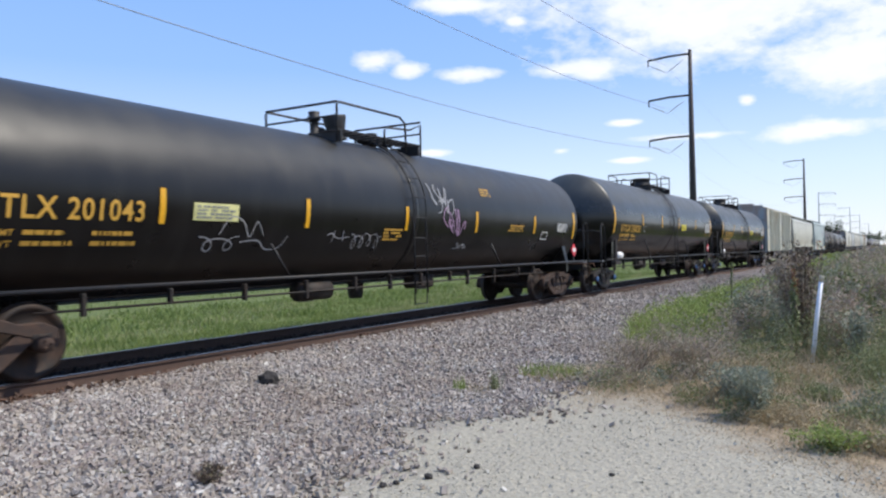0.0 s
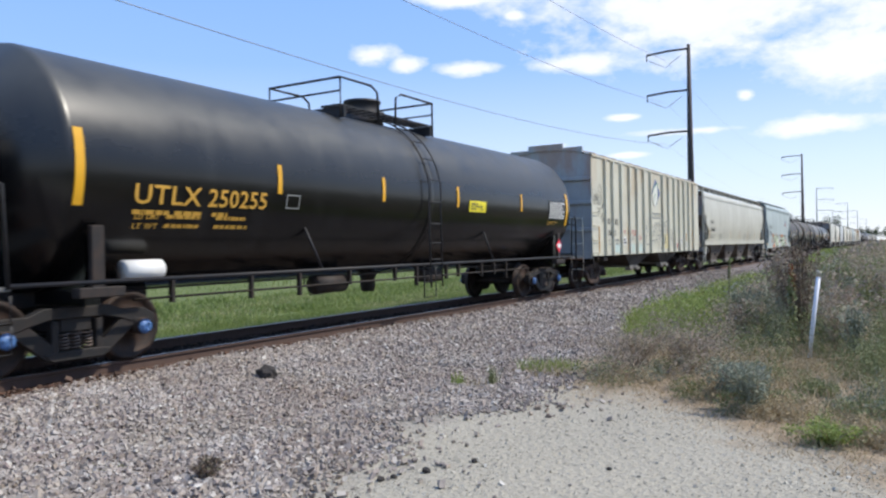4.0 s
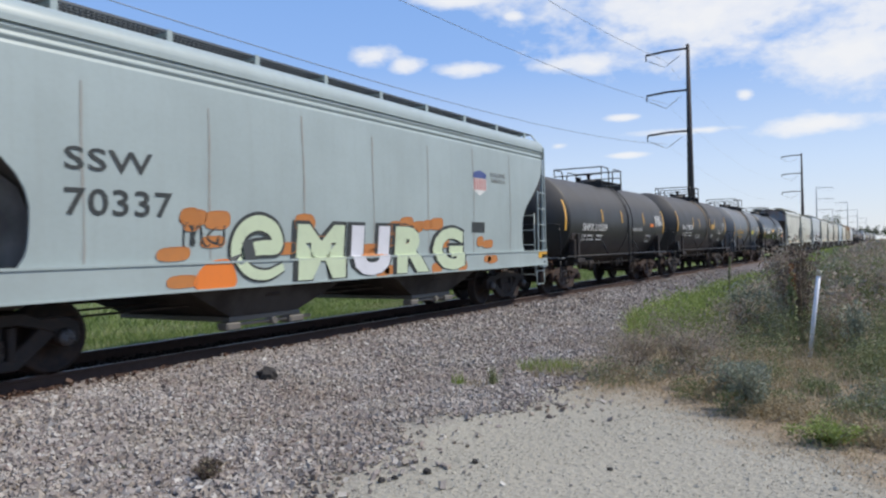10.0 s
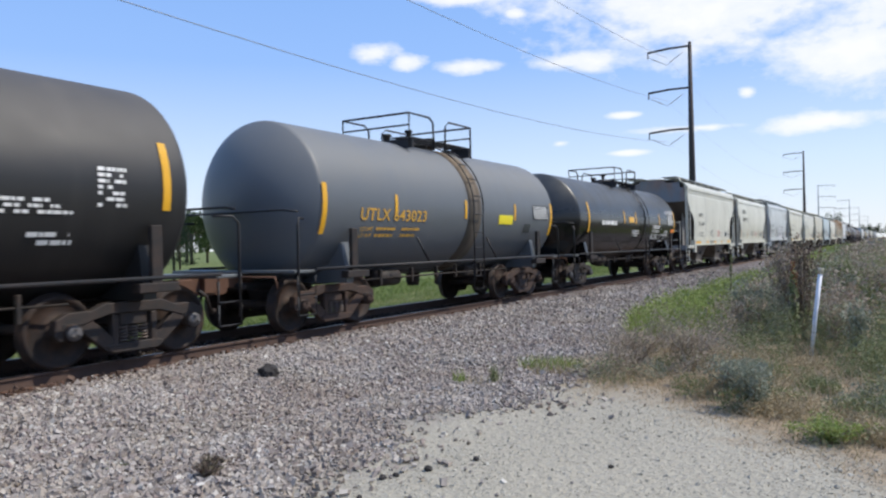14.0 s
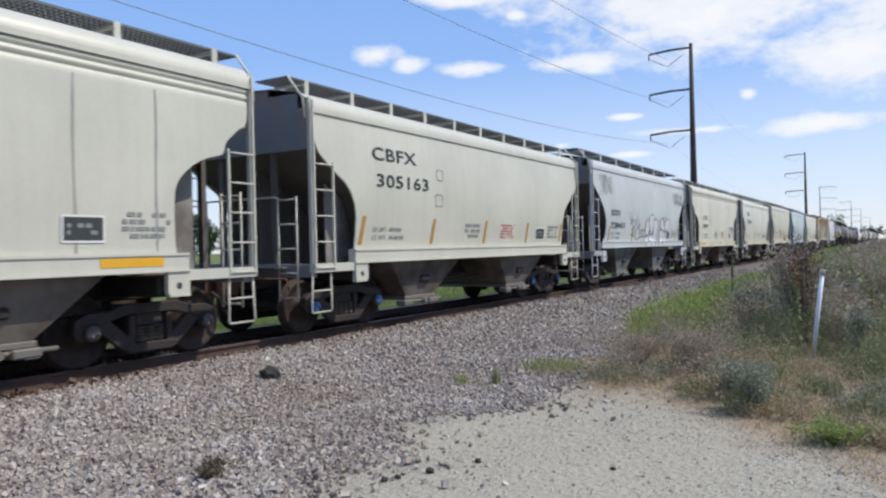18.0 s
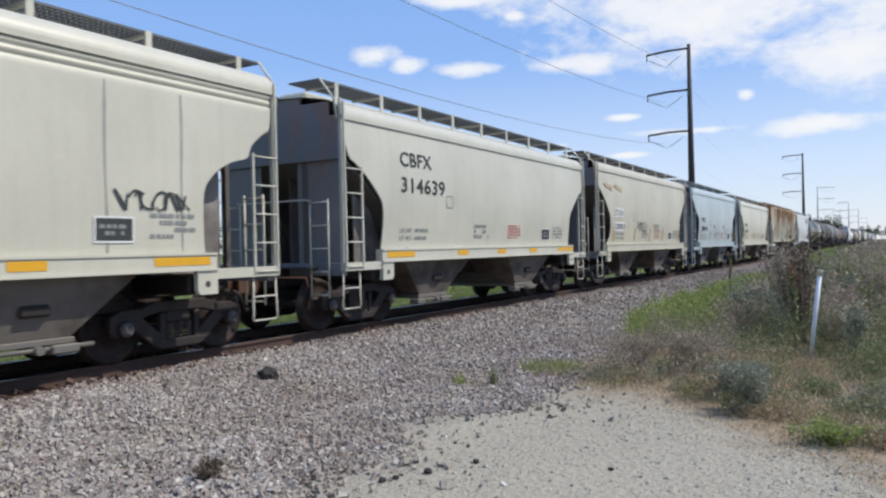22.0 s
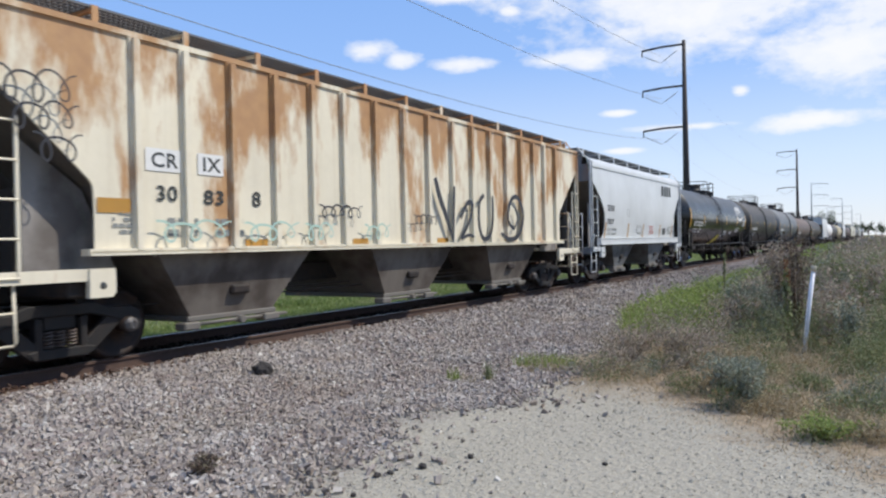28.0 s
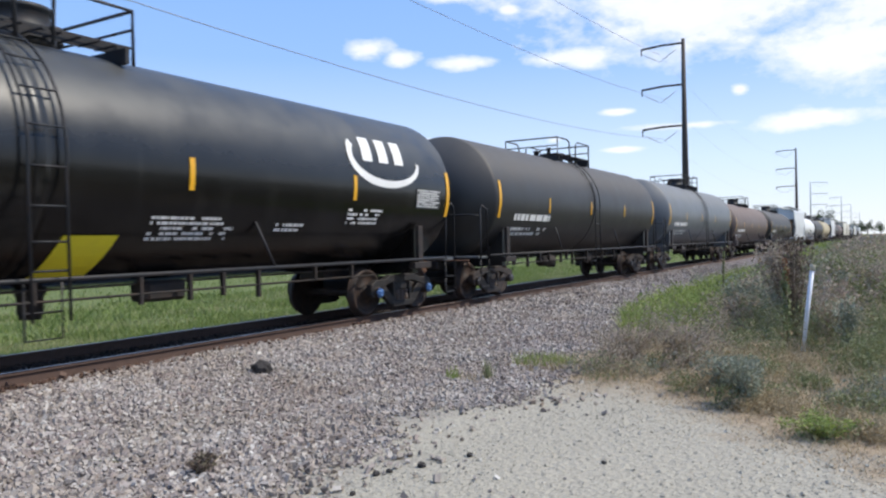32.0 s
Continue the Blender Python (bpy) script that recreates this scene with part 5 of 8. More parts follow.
spray_lines(c, ([(6.98, 1.08), (6.94, 1.35), (7.03, 1.52), (7.34, 1.53), (7.4, 1.41)], [(7.46, 1.46), (7.66, 1.56), (7.9, 1.42), (7.94, 1.14), (7.86, 1.07)], [(7.22, 1.67), (7.2, 1.87), (7.36, 1.9), (7.44, 1.67)], [(8.89, 2.2), (9.33, 2.34), (9.57, 2.18), (9.59, 1.9)], [(8.99, 2.23), (9.02, 1.64)], [(9.13, 2.22), (9.13, 1.87)], [(9.43, 2.17), (9.46, 1.89)], [(8.04, 1.66), (8.04, 1.28)], [(8.26, 1.27), (8.32, 1.05)], [(8.74, 1.37), (8.78, 1.48), (8.91, 1.52)]), 0.035, over4, M_FADEDSPRAY, "hollow rounded graffiti letters in faded grey")
spray_lines(c, ([(10.02, 2.0), (10.26, 1.84), (10.54, 1.89), (10.11, 1.71), (10.69, 1.5)], [(9.89, 1.62), (10.11, 1.58), (10.32, 1.19)], [(10.23, 1.67), (10.2, 1.2)], [(10.47, 1.7), (10.41, 1.92), (10.23, 1.96)]), 0.035, over4, M_FADEDSPRAY, "thin grey spray tag")
spray_lines(c, ([(6.5, 2.1), (6.69, 2.08), (6.51, 2.02), (6.69, 1.94), (6.39, 1.94)], [(6.86, 2.39), (6.91, 2.26), (6.84, 2.16), (6.91, 2.05), (6.82, 1.94), (6.94, 1.74)], [(6.53, 1.65), (6.62, 1.74), (6.55, 1.56), (6.5, 1.4)], [(6.6, 1.39), (6.79, 1.38), (6.94, 1.4)]), 0.025, flat, M_FADEDSPRAY, "thin grey spray tag")
spray_lines(c, ([(0.67, 3.15), (0.79, 2.7), (0.87, 2.99), (0.96, 2.81), (0.97, 3.17)], [(1.19, 3.23), (1.35, 3.32), (1.51, 3.18), (1.43, 3.07), (1.22, 3.13), (1.19, 3.23)], [(1.01, 3.02), (1.01, 2.73), (1.18, 2.78), (1.04, 2.87), (1.17, 3.0), (1.01, 3.02)], [(1.22, 2.95), (1.14, 2.78), (1.25, 2.69), (1.32, 2.83), (1.22, 2.95)], [(1.35, 2.99), (1.48, 2.96), (1.45, 2.77), (1.32, 2.71), (1.35, 2.99)], [(1.38, 2.62), (1.51, 2.6), (1.66, 2.78), (1.53, 2.56), (1.64, 2.68)], [(1.09, 2.58), (1.27, 2.53), (1.35, 2.35)], [(1.06, 2.44), (1.25, 2.47), (1.17, 2.32)], [(1.43, 2.27), (1.56, 2.42), (1.53, 2.13), (1.66, 2.32)]), 0.024, flat, M_BLACK_LETTER, "thin black spray tag")
M_PALEYELLOW = plain("pale_yellow_patch", (0.60, 0.54, 0.30), 0.6, 0, 0.35)
patch(c, "touched_up_paint", 8.96, 9.68, 1.20, 1.80, flat, M_PALEYELLOW)
bars(c, 9.0, 9.5, 1.42, 1.68, 3, flat_side(-1.566), M_BLACK_LETTER, 37, 0.95)
for a, b, z0, z1 in ((3.65, 4.05, 1.38, 1.66), (11.95, 12.25, 1.38, 1.62), (12.78, 13.15, 1.20, 1.44)):
    p = patch(c, "stencil_plate", a, b, z0, z1, flat, M_PANEL_WHITE)
    bars(p, a + 0.04, b - 0.03, z0 + 0.03, z1 - 0.03, 2, flat_side(-1.567), M_BLACK_LETTER, int(a * 9), 0.95)
bars(c, 12.78, 13.15, 1.52, 1.84, 3, flat, M_REFLECTOR_DULL, 38)
scrawl(c, 10.95, 11.5, 1.15, 1.45, 3, 0.02, flat, M_RED_LETTER, 36)
scrawl(c, 4.5, 5.2, 1.72, 1.92, 4, 0.02, flat, M_RED_LETTER, 33)
M_PALEBLUE = plain("pale_blue_patch", (0.48, 0.58, 0.53), 0.6, 0, 0.5)
for x in (2.7, 4.45, 5.35):
    patch(c, "touched_up_paint", x, x + 0.62, 1.12, 1.42, flat, M_PALEBLUE)
strips(c, (1.22, 4.28, 9.72, 14.2), flat, 1.15, 2.0, mat=M_REFLECTOR_DULL)
for k in range(15):
    x = 1.1 + k * 1.0
    bm = bmesh.new()
    soft_box(bm, x - 0.12, x + 0.12, -1.52, -1.40, 4.26, 4.33, 0.02)
    tube(bm, [(x, -1.45, 4.33), (x, -1.0, 4.44)], 0.02, 5)
    part("hatch_latch", bm, M_ENDGREY, c)

# 5: long pale grey-beige hopper
M_BEIGE = paint("beige_grey_paint", (0.49, 0.477, 0.398), 0.14, 0.0, 0.5, 0.3)
CUT5 = [(1.49, 0.95), (1.54, 1.15), (1.64, 1.25), (1.80, 1.28), (2.05, 1.23), (2.20, 1.06), (2.30, 0.82), (2.34, 0.58), (2.40, 0.53), (2.55, 0.52), (2.66, 0.43), (2.77, 0.26), (2.82, 0.06), (4.1, 0.06)]
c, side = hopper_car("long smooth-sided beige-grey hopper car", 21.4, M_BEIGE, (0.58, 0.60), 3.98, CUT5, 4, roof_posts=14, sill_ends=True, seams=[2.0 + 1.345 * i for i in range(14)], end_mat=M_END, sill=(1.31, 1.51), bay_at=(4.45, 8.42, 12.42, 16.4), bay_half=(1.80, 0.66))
couple(-76.5, c)
letters(c, "CAIX", 2.22, 2.98, 2.40, 2.58, side, M_BLACK_LETTER, label="black stencilled reporting mark")
letters(c, "635066", 2.20, 3.28, 2.00, 2.18, side, M_BLACK_LETTER, label="black stencilled car number")
bars(c, 2.2, 3.2, 1.62, 1.86, 2, side, M_GREY_LETTER, 41)
for x in (4.6, 12.4, 14.2):
    bars(c, x, x + 0.9, 1.55, 1.9, 5, side, M_GREY_LETTER, 42 + int(x))
strips(c, (2.0, 7.9, 10.9, 13.85, 16.73, 19.45), side, 1.6, 2.05, mat=M_REFLECTOR_DULL)

# 6: pale blue-grey hopper with green bubble letters
M_PALE = paint("pale_blue_grey_paint", (0.375, 0.44, 0.434), 0.12, 0.0, 0.55, 0.25)
CUT6 = [(1.27, 1.27), (1.50, 1.42), (2.25, 1.42), (2.80, 0.68), (3.35, 0.12), (4.2, 0.12)]
c, side = hopper_car("pale grey hopper car with large green and white graffiti letters", 16.9, M_PALE, (0.85, 0.68), 4.08, CUT6, 2, roof_posts=10, eave_lines=3, sill_ends=True, seams=[2.89, 4.75, 6.65, 8.5, 10.35, 12.25, 14.1], line=3.95, end_mat=M_END, sill=(0.93, 1.29), bay_at=(6.1, 10.9), bay_half=(1.7, 0.7), bay_mat=M_GRIME_SHADE)
couple(-55.1, c)
letters(c, "SSW", 2.67, 3.84, 2.40, 2.67, side, M_BLACK_LETTER, label="black stencilled reporting mark")
letters(c, "70337", 2.66, 4.13, 1.88, 2.20, side, M_BLACK_LETTER, label="black stencilled car number")
M_LIME = plain("lime_spray", (0.54, 0.62, 0.43), 0.5, 0, 0.2)
M_PALESPRAY = plain("white_spray", (0.66, 0.66, 0.70), 0.5, 0, 0.2)
skin = lambda x, z: (x, -1.622 if z < 1.31 else side(x, z)[1] - 0.004, z)
skin2 = lambda x, z: (x, -1.630 if z < 1.31 else side(x, z)[1] - 0.012, z)
for w, a, b in (("e", 5.12, 6.15), ("M", 6.45, 7.62), ("U", 7.82, 8.95), ("R", 9.14, 10.28), ("G", 10.48, 11.72)):
    if w == "e":
        curl = [(a + (b - a) * u, 1.06 + 0.80 * v) for u, v in flowing([(0.2, 0.48), (0.55, 0.52), (0.88, 0.56), (0.8, 0.86), (0.5, 0.98), (0.2, 0.82), (0.08, 0.45), (0.25, 0.12), (0.6, 0.02), (0.95, 0.16)], 8)]
        for width, lay, mat, label in ((0.34, skin, M_BLACK_LETTER, "black spray outline"), (0.23, skin2, M_LIME, "pale green spray letter")):
            bm = bmesh.new()
            ribbon(bm, curl, width, lay)
            part("graffiti_letter", bm, mat, c, label)
        continue
    top = 1.84
    letters(c, w, a - 0.11, b + 0.06, 0.945, top + 0.06, skin, M_BLACK_LETTER, 0.10, "black spray outline", 0.08, 1.31)
    letters(c, w, a, b, 0.96, top, skin2, M_PALESPRAY if w == "U" else M_LIME, 0.06, "pale green spray letter", 0.08, 1.31)
bubble(c, [(4.45, 0.95), (4.52, 1.18), (4.75, 1.30), (5.05, 1.29), (5.12, 0.95)], M_ORANGE, M_ORANGE, lambda x, z: (x, -1.617, z), 0.02, "orange spray cloud")
scrawl(c, 4.3, 5.0, 1.5, 1.82, 5, 0.035, skin, M_BLACK_LETTER, 59, "small black spray tag")
rnd = random.Random(6)
M_RUSTORANGE = plain("burnt_orange_spray", (0.50, 0.19, 0.05), 0.55, 0, 0.3)
behind = lambda x, z: (x, -1.6165 if z < 1.31 else side(x, z)[1] - 0.001, z)
for k in range(30):
    x, z = rnd.uniform(3.6, 4.6) if k % 6 == 0 else rnd.uniform(4.6, 13.2), rnd.choice((rnd.uniform(1.78, 1.95), rnd.uniform(1.0, 1.2), rnd.uniform(1.36, 1.6)))
    w, h = rnd.uniform(0.10, 0.24), rnd.uniform(0.06, 0.11)
    if z < 1.31 < z + h:
        continue
    bubble(c, [(x - w, z - h), (x + w, z - h * rnd.uniform(0.7, 1)), (x + w * rnd.uniform(0.8, 1.1), z + h), (x - w * 0.9, z + h * rnd.uniform(0.7, 1))], M_RUSTORANGE, M_RUSTORANGE, behind, 0.012, "small burnt-orange spray blot")
bm = bmesh.new()
prism(bm, [(12.24, 3.08), (12.22, 2.72), (12.54, 2.58), (12.86, 2.72), (12.84, 3.08), (12.54, 3.14)], -1.583, -1.572)
shield = part("shield_emblem", bm, M_PANEL_WHITE, c, "shield emblem with red stripes under a dark band")
bm = bmesh.new()
prism(bm, [(12.23, 2.98), (12.85, 2.98), (12.84, 3.09), (12.54, 3.15), (12.24, 3.09)], -1.590, -1.584)
part("shield_band", bm, M_NAVY, shield)
bm = bmesh.new()
for k in range(5):
    prism(bm, [(12.28 + 0.12 * k, 2.72), (12.34 + 0.12 * k, 2.70), (12.34 + 0.12 * k, 2.96), (12.28 + 0.12 * k, 2.96)], -1.590, -1.584)
part("shield_stripe", bm, M_RED_LETTER, shield)
letters(c, "BUILDING", 13.09, 13.84, 3.05, 3.15, side, M_GREY_LETTER)
letters(c, "AMERICA", 13.09, 13.84, 2.92, 3.02, side, M_GREY_LETTER)
for x in (0.95, 15.65):
    patch(c, "reflector", x, x + 0.55, 1.10, 1.30, lambda x, z: (x, -1.62, z), M_REFLECTOR)
patch(c, "stencil_plate", 12.15, 12.75, 1.75, 1.98, side, M_BLACK_LETTER)

# 7: stout black tank car
SLIM = (1.45, 2.16)
LS = on_tank(*SLIM)
c = couple(-38.2, tank_car("stout weathered black tank car with white stencilled numbers", 13.05, *SLIM, 1.50, 12.05, (6.0, 8.2), M_TANK_DULL, "rust", "rust", ladder_x=7.15, bin_dome=False, sloped=True))
tank_marks(c, LS, "SHPX", "210239", 2.55, 3.6, 4.82, 1.86, 2.08, M_WHITE_LETTER, 51)
strips(c, (4.38, 6.44, 9.1), LS, 2.15, 2.56, (1.14, 11.95), 1.85, 2.72)
letters(c, "MOLTEN SULFUR", 7.75, 8.9, 1.90, 2.0, LS, M_WHITE_LETTER)
data_panel(c, 10.67, 11.74, 2.08, 2.53, LS, 52)
patch(c, "sticker", 10.0, 10.45, 2.06, 2.18, LS, M_ORANGE, "orange sticker")
ring_mark(c, "stencil_frame", 9.6, 10.15, 1.5, 1.74, 0.03, LS, M_WHITE_LETTER)
for x in (1.9, 11.1):
    bm = bmesh.new()
    soft_box(bm, x - 0.2, x + 0.2, -1.40, -1.25, 1.55, 1.95, 0.04)
    soft_box(bm, x - 0.1, x + 0.14, -1.45, -1.25, 1.05, 1.6, 0.03)
    part("anchor_bracket", bm, M_TRUCK, c)

# 8: weathered black tank car
c = couple(-25.15, tank_car("weathered black tank car with a brown spill band and white numbers", 14.22, 1.47, 2.24, 1.25, 12.62, (6.5, 8.3), M_TANK_DULL, "dark", "grey", ladder_x=7.65, bin_dome=False, spill=True, sloped=True))
L8 = on_tank(1.47, 2.24)
tank_marks(c, L8, "GATX", "35734", 2.24, 3.2, 4.2, 2.03, 2.25, M_WHITE_LETTER, 61)
strips(c, (4.33, 5.70, 8.14, 9.32), L8, 2.14, 2.58, (1.32, 12.38), 1.94, 2.80)
patch(c, "sticker", 8.4, 9.15, 2.10, 2.32, L8, M_REFLECTOR, "amber warning sticker")
bars(c, 8.45, 9.1, 2.13, 2.29, 3, on_tank(1.47, 2.24, 0.018), M_BLACK_LETTER, 62)
for k, (a, b, z0, z1, n) in enumerate(((5.1, 6.0, 1.62, 1.80, 4), (8.4, 9.3, 1.66, 1.84, 4), (10.2, 11.2, 1.85, 2.05, 3), (11.4, 11.8, 1.95, 2.45, 7), (10.6, 11.2, 1.5, 1.68, 2))):
    bars(c, a, b, z0, z1, n, L8, M_WHITE_LETTER, 63 + k)

# 9: grey tank car
c = couple(-10.93, tank_car("blue-grey tank car with faded yellow numbers and a rusty spill", 11.93, 1.44, 2.24, 1.25, 10.95, (4.76, 7.4), M_TANK_GREY, "rust", "rust", ladder_x=6.55, bin_dome=False, spill=True, sloped=True))
L8 = on_tank(1.44, 2.24)
tank_marks(c, L8, "UTLX", "643023", 2.33, 3.3, 4.5, 1.90, 2.12, M_YELLOW_LETTER, 71)
strips(c, (3.42, 6.12, 8.62), L8, 2.0, 2.4, (1.33, 10.9), 1.65, 2.5)
patch(c, "sticker", 7.75, 8.5, 1.90, 2.12, L8, M_STICKER, "yellow warning sticker")
data_panel(c, 9.7, 10.7, 2.05, 2.42, L8, 72)
patch(c, "stencil_plate", 9.2, 9.6, 1.70, 1.92, L8, M_BLACK_LETTER)

# 10: black tank car for molten sulphur
c = couple(1.0, tank_car("glossy black tank car with blocks of small white stencilling", 13.8, *SLIM, 1.2, 12.6, (6.3, 8.8), M_TANK_BLACK, "dark", "grey", ladder_x=8.1, bin_dome=False, sloped=True))
bars(c, 3.2, 4.9, 1.95, 2.18, 1, LS, M_WHITE_LETTER, 80, 1.0)
letters(c, "MOLTEN SULFUR", 11.2, 12.43, 2.52, 2.64, LS, M_WHITE_LETTER)
data_panel(c, 11.38, 12.4, 2.05, 2.50, LS, 81)
strips(c, (5.57, 6.94, 10.14), LS, 2.06, 2.48, (1.99, 12.52), 1.75, 2.65)
for k, (a, b, z0, z1, n) in enumerate(((9.2, 10.5, 1.9, 2.05, 2), (9.2, 10.3, 1.75, 1.87, 2), (9.15, 10.4, 1.5, 1.7, 3), (11.0, 11.6, 1.6, 1.85, 4), (6.6, 7.6, 1.6, 1.85, 3))):
    bars(c, a, b, z0, z1, n, LS, M_WHITE_LETTER, 82 + k)
patch(c, "sticker", 12.0, 12.45, 1.76, 1.90, LS, M_ORANGE, "orange sticker")
patch(c, "sticker", 6.1, 6.7, 2.1, 2.3, LS, M_REFLECTOR)
ring_mark(c, "stencil_frame", 10.45, 11.0, 1.42, 1.68, 0.03, LS, M_WHITE_LETTER)

# 11 to 18: short two-bay hoppers
M_OFFWHITE = paint("off_white_paint", (0.565, 0.555, 0.47), 0.10, 0.0, 0.5, 0.22)
M_OFFWHITE2 = paint("warm_white_paint", (0.58, 0.562, 0.462), 0.10, 0.0, 0.5, 0.25)
M_STONEGREY = paint("stone_grey_paint", (0.50, 0.53, 0.53), 0.15, 0.0, 0.6, 0.30)
M_SKYGREY = paint("sky_grey_paint", (0.415, 0.485, 0.505), 0.10, 0.0, 0.5, 0.2)
M_TAN = paint("tan_grey_paint", (0.53, 0.507, 0.41), 0.16, 0.0, 0.55, 0.35)
M_CLEANWHITE = paint("clean_white_paint", (0.60, 0.62, 0.62), 0.08, 0.0, 0.5, 0.2)
CUTA = [(1.39, 1.35), (1.46, 1.40), (2.15, 1.42), (2.36, 1.36), (2.56, 1.15), (2.70, 0.88), (2.76, 0.60), (2.82, 0.56), (2.94, 0.53), (3.06, 0.40), (3.17, 0.26), (3.24, 0.10), (4.1, 0.10)]
CUTB = [(1.39, 1.15), (2.36, 1.15), (2.85, 0.35), (3.1, 0.08), (4.1, 0.08)]
CUTE = [(1.39, 1.16), (2.2, 1.20), (2.47, 0.97), (2.89, 0.44), (3.03, 0.10), (4.1, 0.08)]
CUTC = [(1.39, 0.85), (1.5, 1.15), (1.75, 1.33), (2.3, 1.30), (2.7, 0.95), (3.1, 0.45), (3.35, 0.10), (4.1, 0.10)]
CUTD = [(1.39, 1.38), (2.48, 1.42), (2.58, 1.41), (2.64, 1.34), (2.90, 0.82), (2.96, 0.74), (3.02, 0.68), (3.12, 0.58), (3.38, 0.47), (3.46, 0.44), (3.50, 0.30), (3.54, 0.12), (3.58, 0.06), (3.7, 0.06), (4.1, 0.06)]


def short_hopper(at, length, label, mat, cut, marks, seed, eave=4.0, lines=0, amber=(), strips_at=(), caps="dark", truck_look="grey", posts=8, ladder_mat=None, backing=False, seams=(), line=None, body=(0.62, 0.64), sill=(1.20, 1.41), end_plates=False):
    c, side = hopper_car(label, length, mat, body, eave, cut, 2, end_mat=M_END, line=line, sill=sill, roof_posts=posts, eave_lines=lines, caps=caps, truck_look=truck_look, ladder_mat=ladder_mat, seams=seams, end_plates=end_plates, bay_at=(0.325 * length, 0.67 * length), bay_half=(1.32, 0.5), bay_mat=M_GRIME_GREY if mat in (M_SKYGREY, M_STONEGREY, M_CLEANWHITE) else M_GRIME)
    couple(at, c)
    for i, (word, a, b, z0, z1) in enumerate(marks):
        if backing:
            patch(c, "number_panel", a - 0.04, b + 0.04, z0 - 0.05, z1 + 0.05, side, M_PANEL_WHITE, "white number panel")
        letters(c, word, a, b, z0, z1, lambda x, z: (x, side(x, z)[1] - 0.004, z), M_BLACK_LETTER, label="black stencilled reporting mark" if i == 0 else "black stencilled car number")
    rnd = random.Random(seed)
    at_x = marks[0][1] if marks else 2.4
    for k, word in enumerate(("LT WT", "LD LMT")):
        z = 1.58 + 0.15 * k
        letters(c, word, at_x, at_x + 0.40, z, z + 0.085, side, M_GREY_LETTER)
        bars(c, at_x + 0.52, at_x + 1.05, z - 0.01, z + 0.10, 1, side, M_GREY_LETTER, seed + k, 1.0)
    for x, n, m in ((5.6, 3, M_GREY_LETTER), (7.3, 5, M_RED_LETTER), (10.1, 4, M_GREY_LETTER)):
        bars(c, x, x + 0.75, 1.6, 1.95, n, side, m, seed + n)
    p = patch(c, "stencil_plate", 9.35, 9.85, 1.58, 1.86, side, M_BLACK_LETTER)
    ring_mark(p, "plate_frame", 9.33, 9.87, 1.56, 1.88, 0.025, lambda x, z: (x, side(x, z)[1] - 0.004, z), M_PANEL_WHITE)
    bars(p, 9.4, 9.8, 1.64, 1.8, 2, lambda x, z: (x, side(x, z)[1] - 0.004, z), M_GREY_LETTER, seed)
    for a, b in amber:
        patch(c, "reflector", a, b, 1.26, 1.37, flat_side(-1.618), M_REFLECTOR)
    for x in strips_at:
        patch(c, "reflector", x - 0.05, x + 0.05, 1.5, 2.0, side, M_REFLECTOR_DULL, lean=0.1)
    ring_mark(c, "stencil_frame", 4.35, 4.62, 2.25, 2.5, 0.015, side, M_GREY_LETTER)
    return c, side


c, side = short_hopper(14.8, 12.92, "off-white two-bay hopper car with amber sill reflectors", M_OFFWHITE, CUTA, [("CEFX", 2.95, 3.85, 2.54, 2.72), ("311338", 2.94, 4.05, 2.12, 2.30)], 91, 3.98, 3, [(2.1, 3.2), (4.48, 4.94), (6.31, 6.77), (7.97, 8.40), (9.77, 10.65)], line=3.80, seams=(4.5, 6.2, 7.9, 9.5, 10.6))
letters(c, "THROUGH SILL", 5.25, 6.2, 1.25, 1.38, flat_side(-1.618), M_BLACK_LETTER)
c, side = short_hopper(27.72, 12.93, "off-white hopper car with dark stencilled numbers", M_OFFWHITE, CUTB, [("CBFX", 2.25, 3.68, 3.02, 3.26), ("305163", 2.36, 4.08, 2.54, 2.78)], 92, 3.88, 0, (), (1.95, 4.29, 6.54, 8.79, 10.98), caps="blue", posts=10, line=3.68)
ring_mark(c, "stencil_frame", 4.41, 4.66, 2.78, 3.0, 0.015, side, M_GREY_LETTER)
c, side = short_hopper(40.65, 13.22, "weathered pale grey hopper car with silver graffiti letters", M_STONEGREY, CUTC, [("SOXX", 2.38, 3.36, 2.36, 2.56), ("328401", 2.38, 3.80, 1.94, 2.14)], 93, 4.05, 0, (), (2.2, 4.75, 6.75, 8.6, 10.95), posts=8, line=3.82, sill=(1.30, 1.48))
near_side = lambda x, z: (x, side(x, z)[1] - 0.006, z)
M_SILVER = plain("silver_spray", (0.62, 0.63, 0.65), 0.45, 0.2, 0.2)
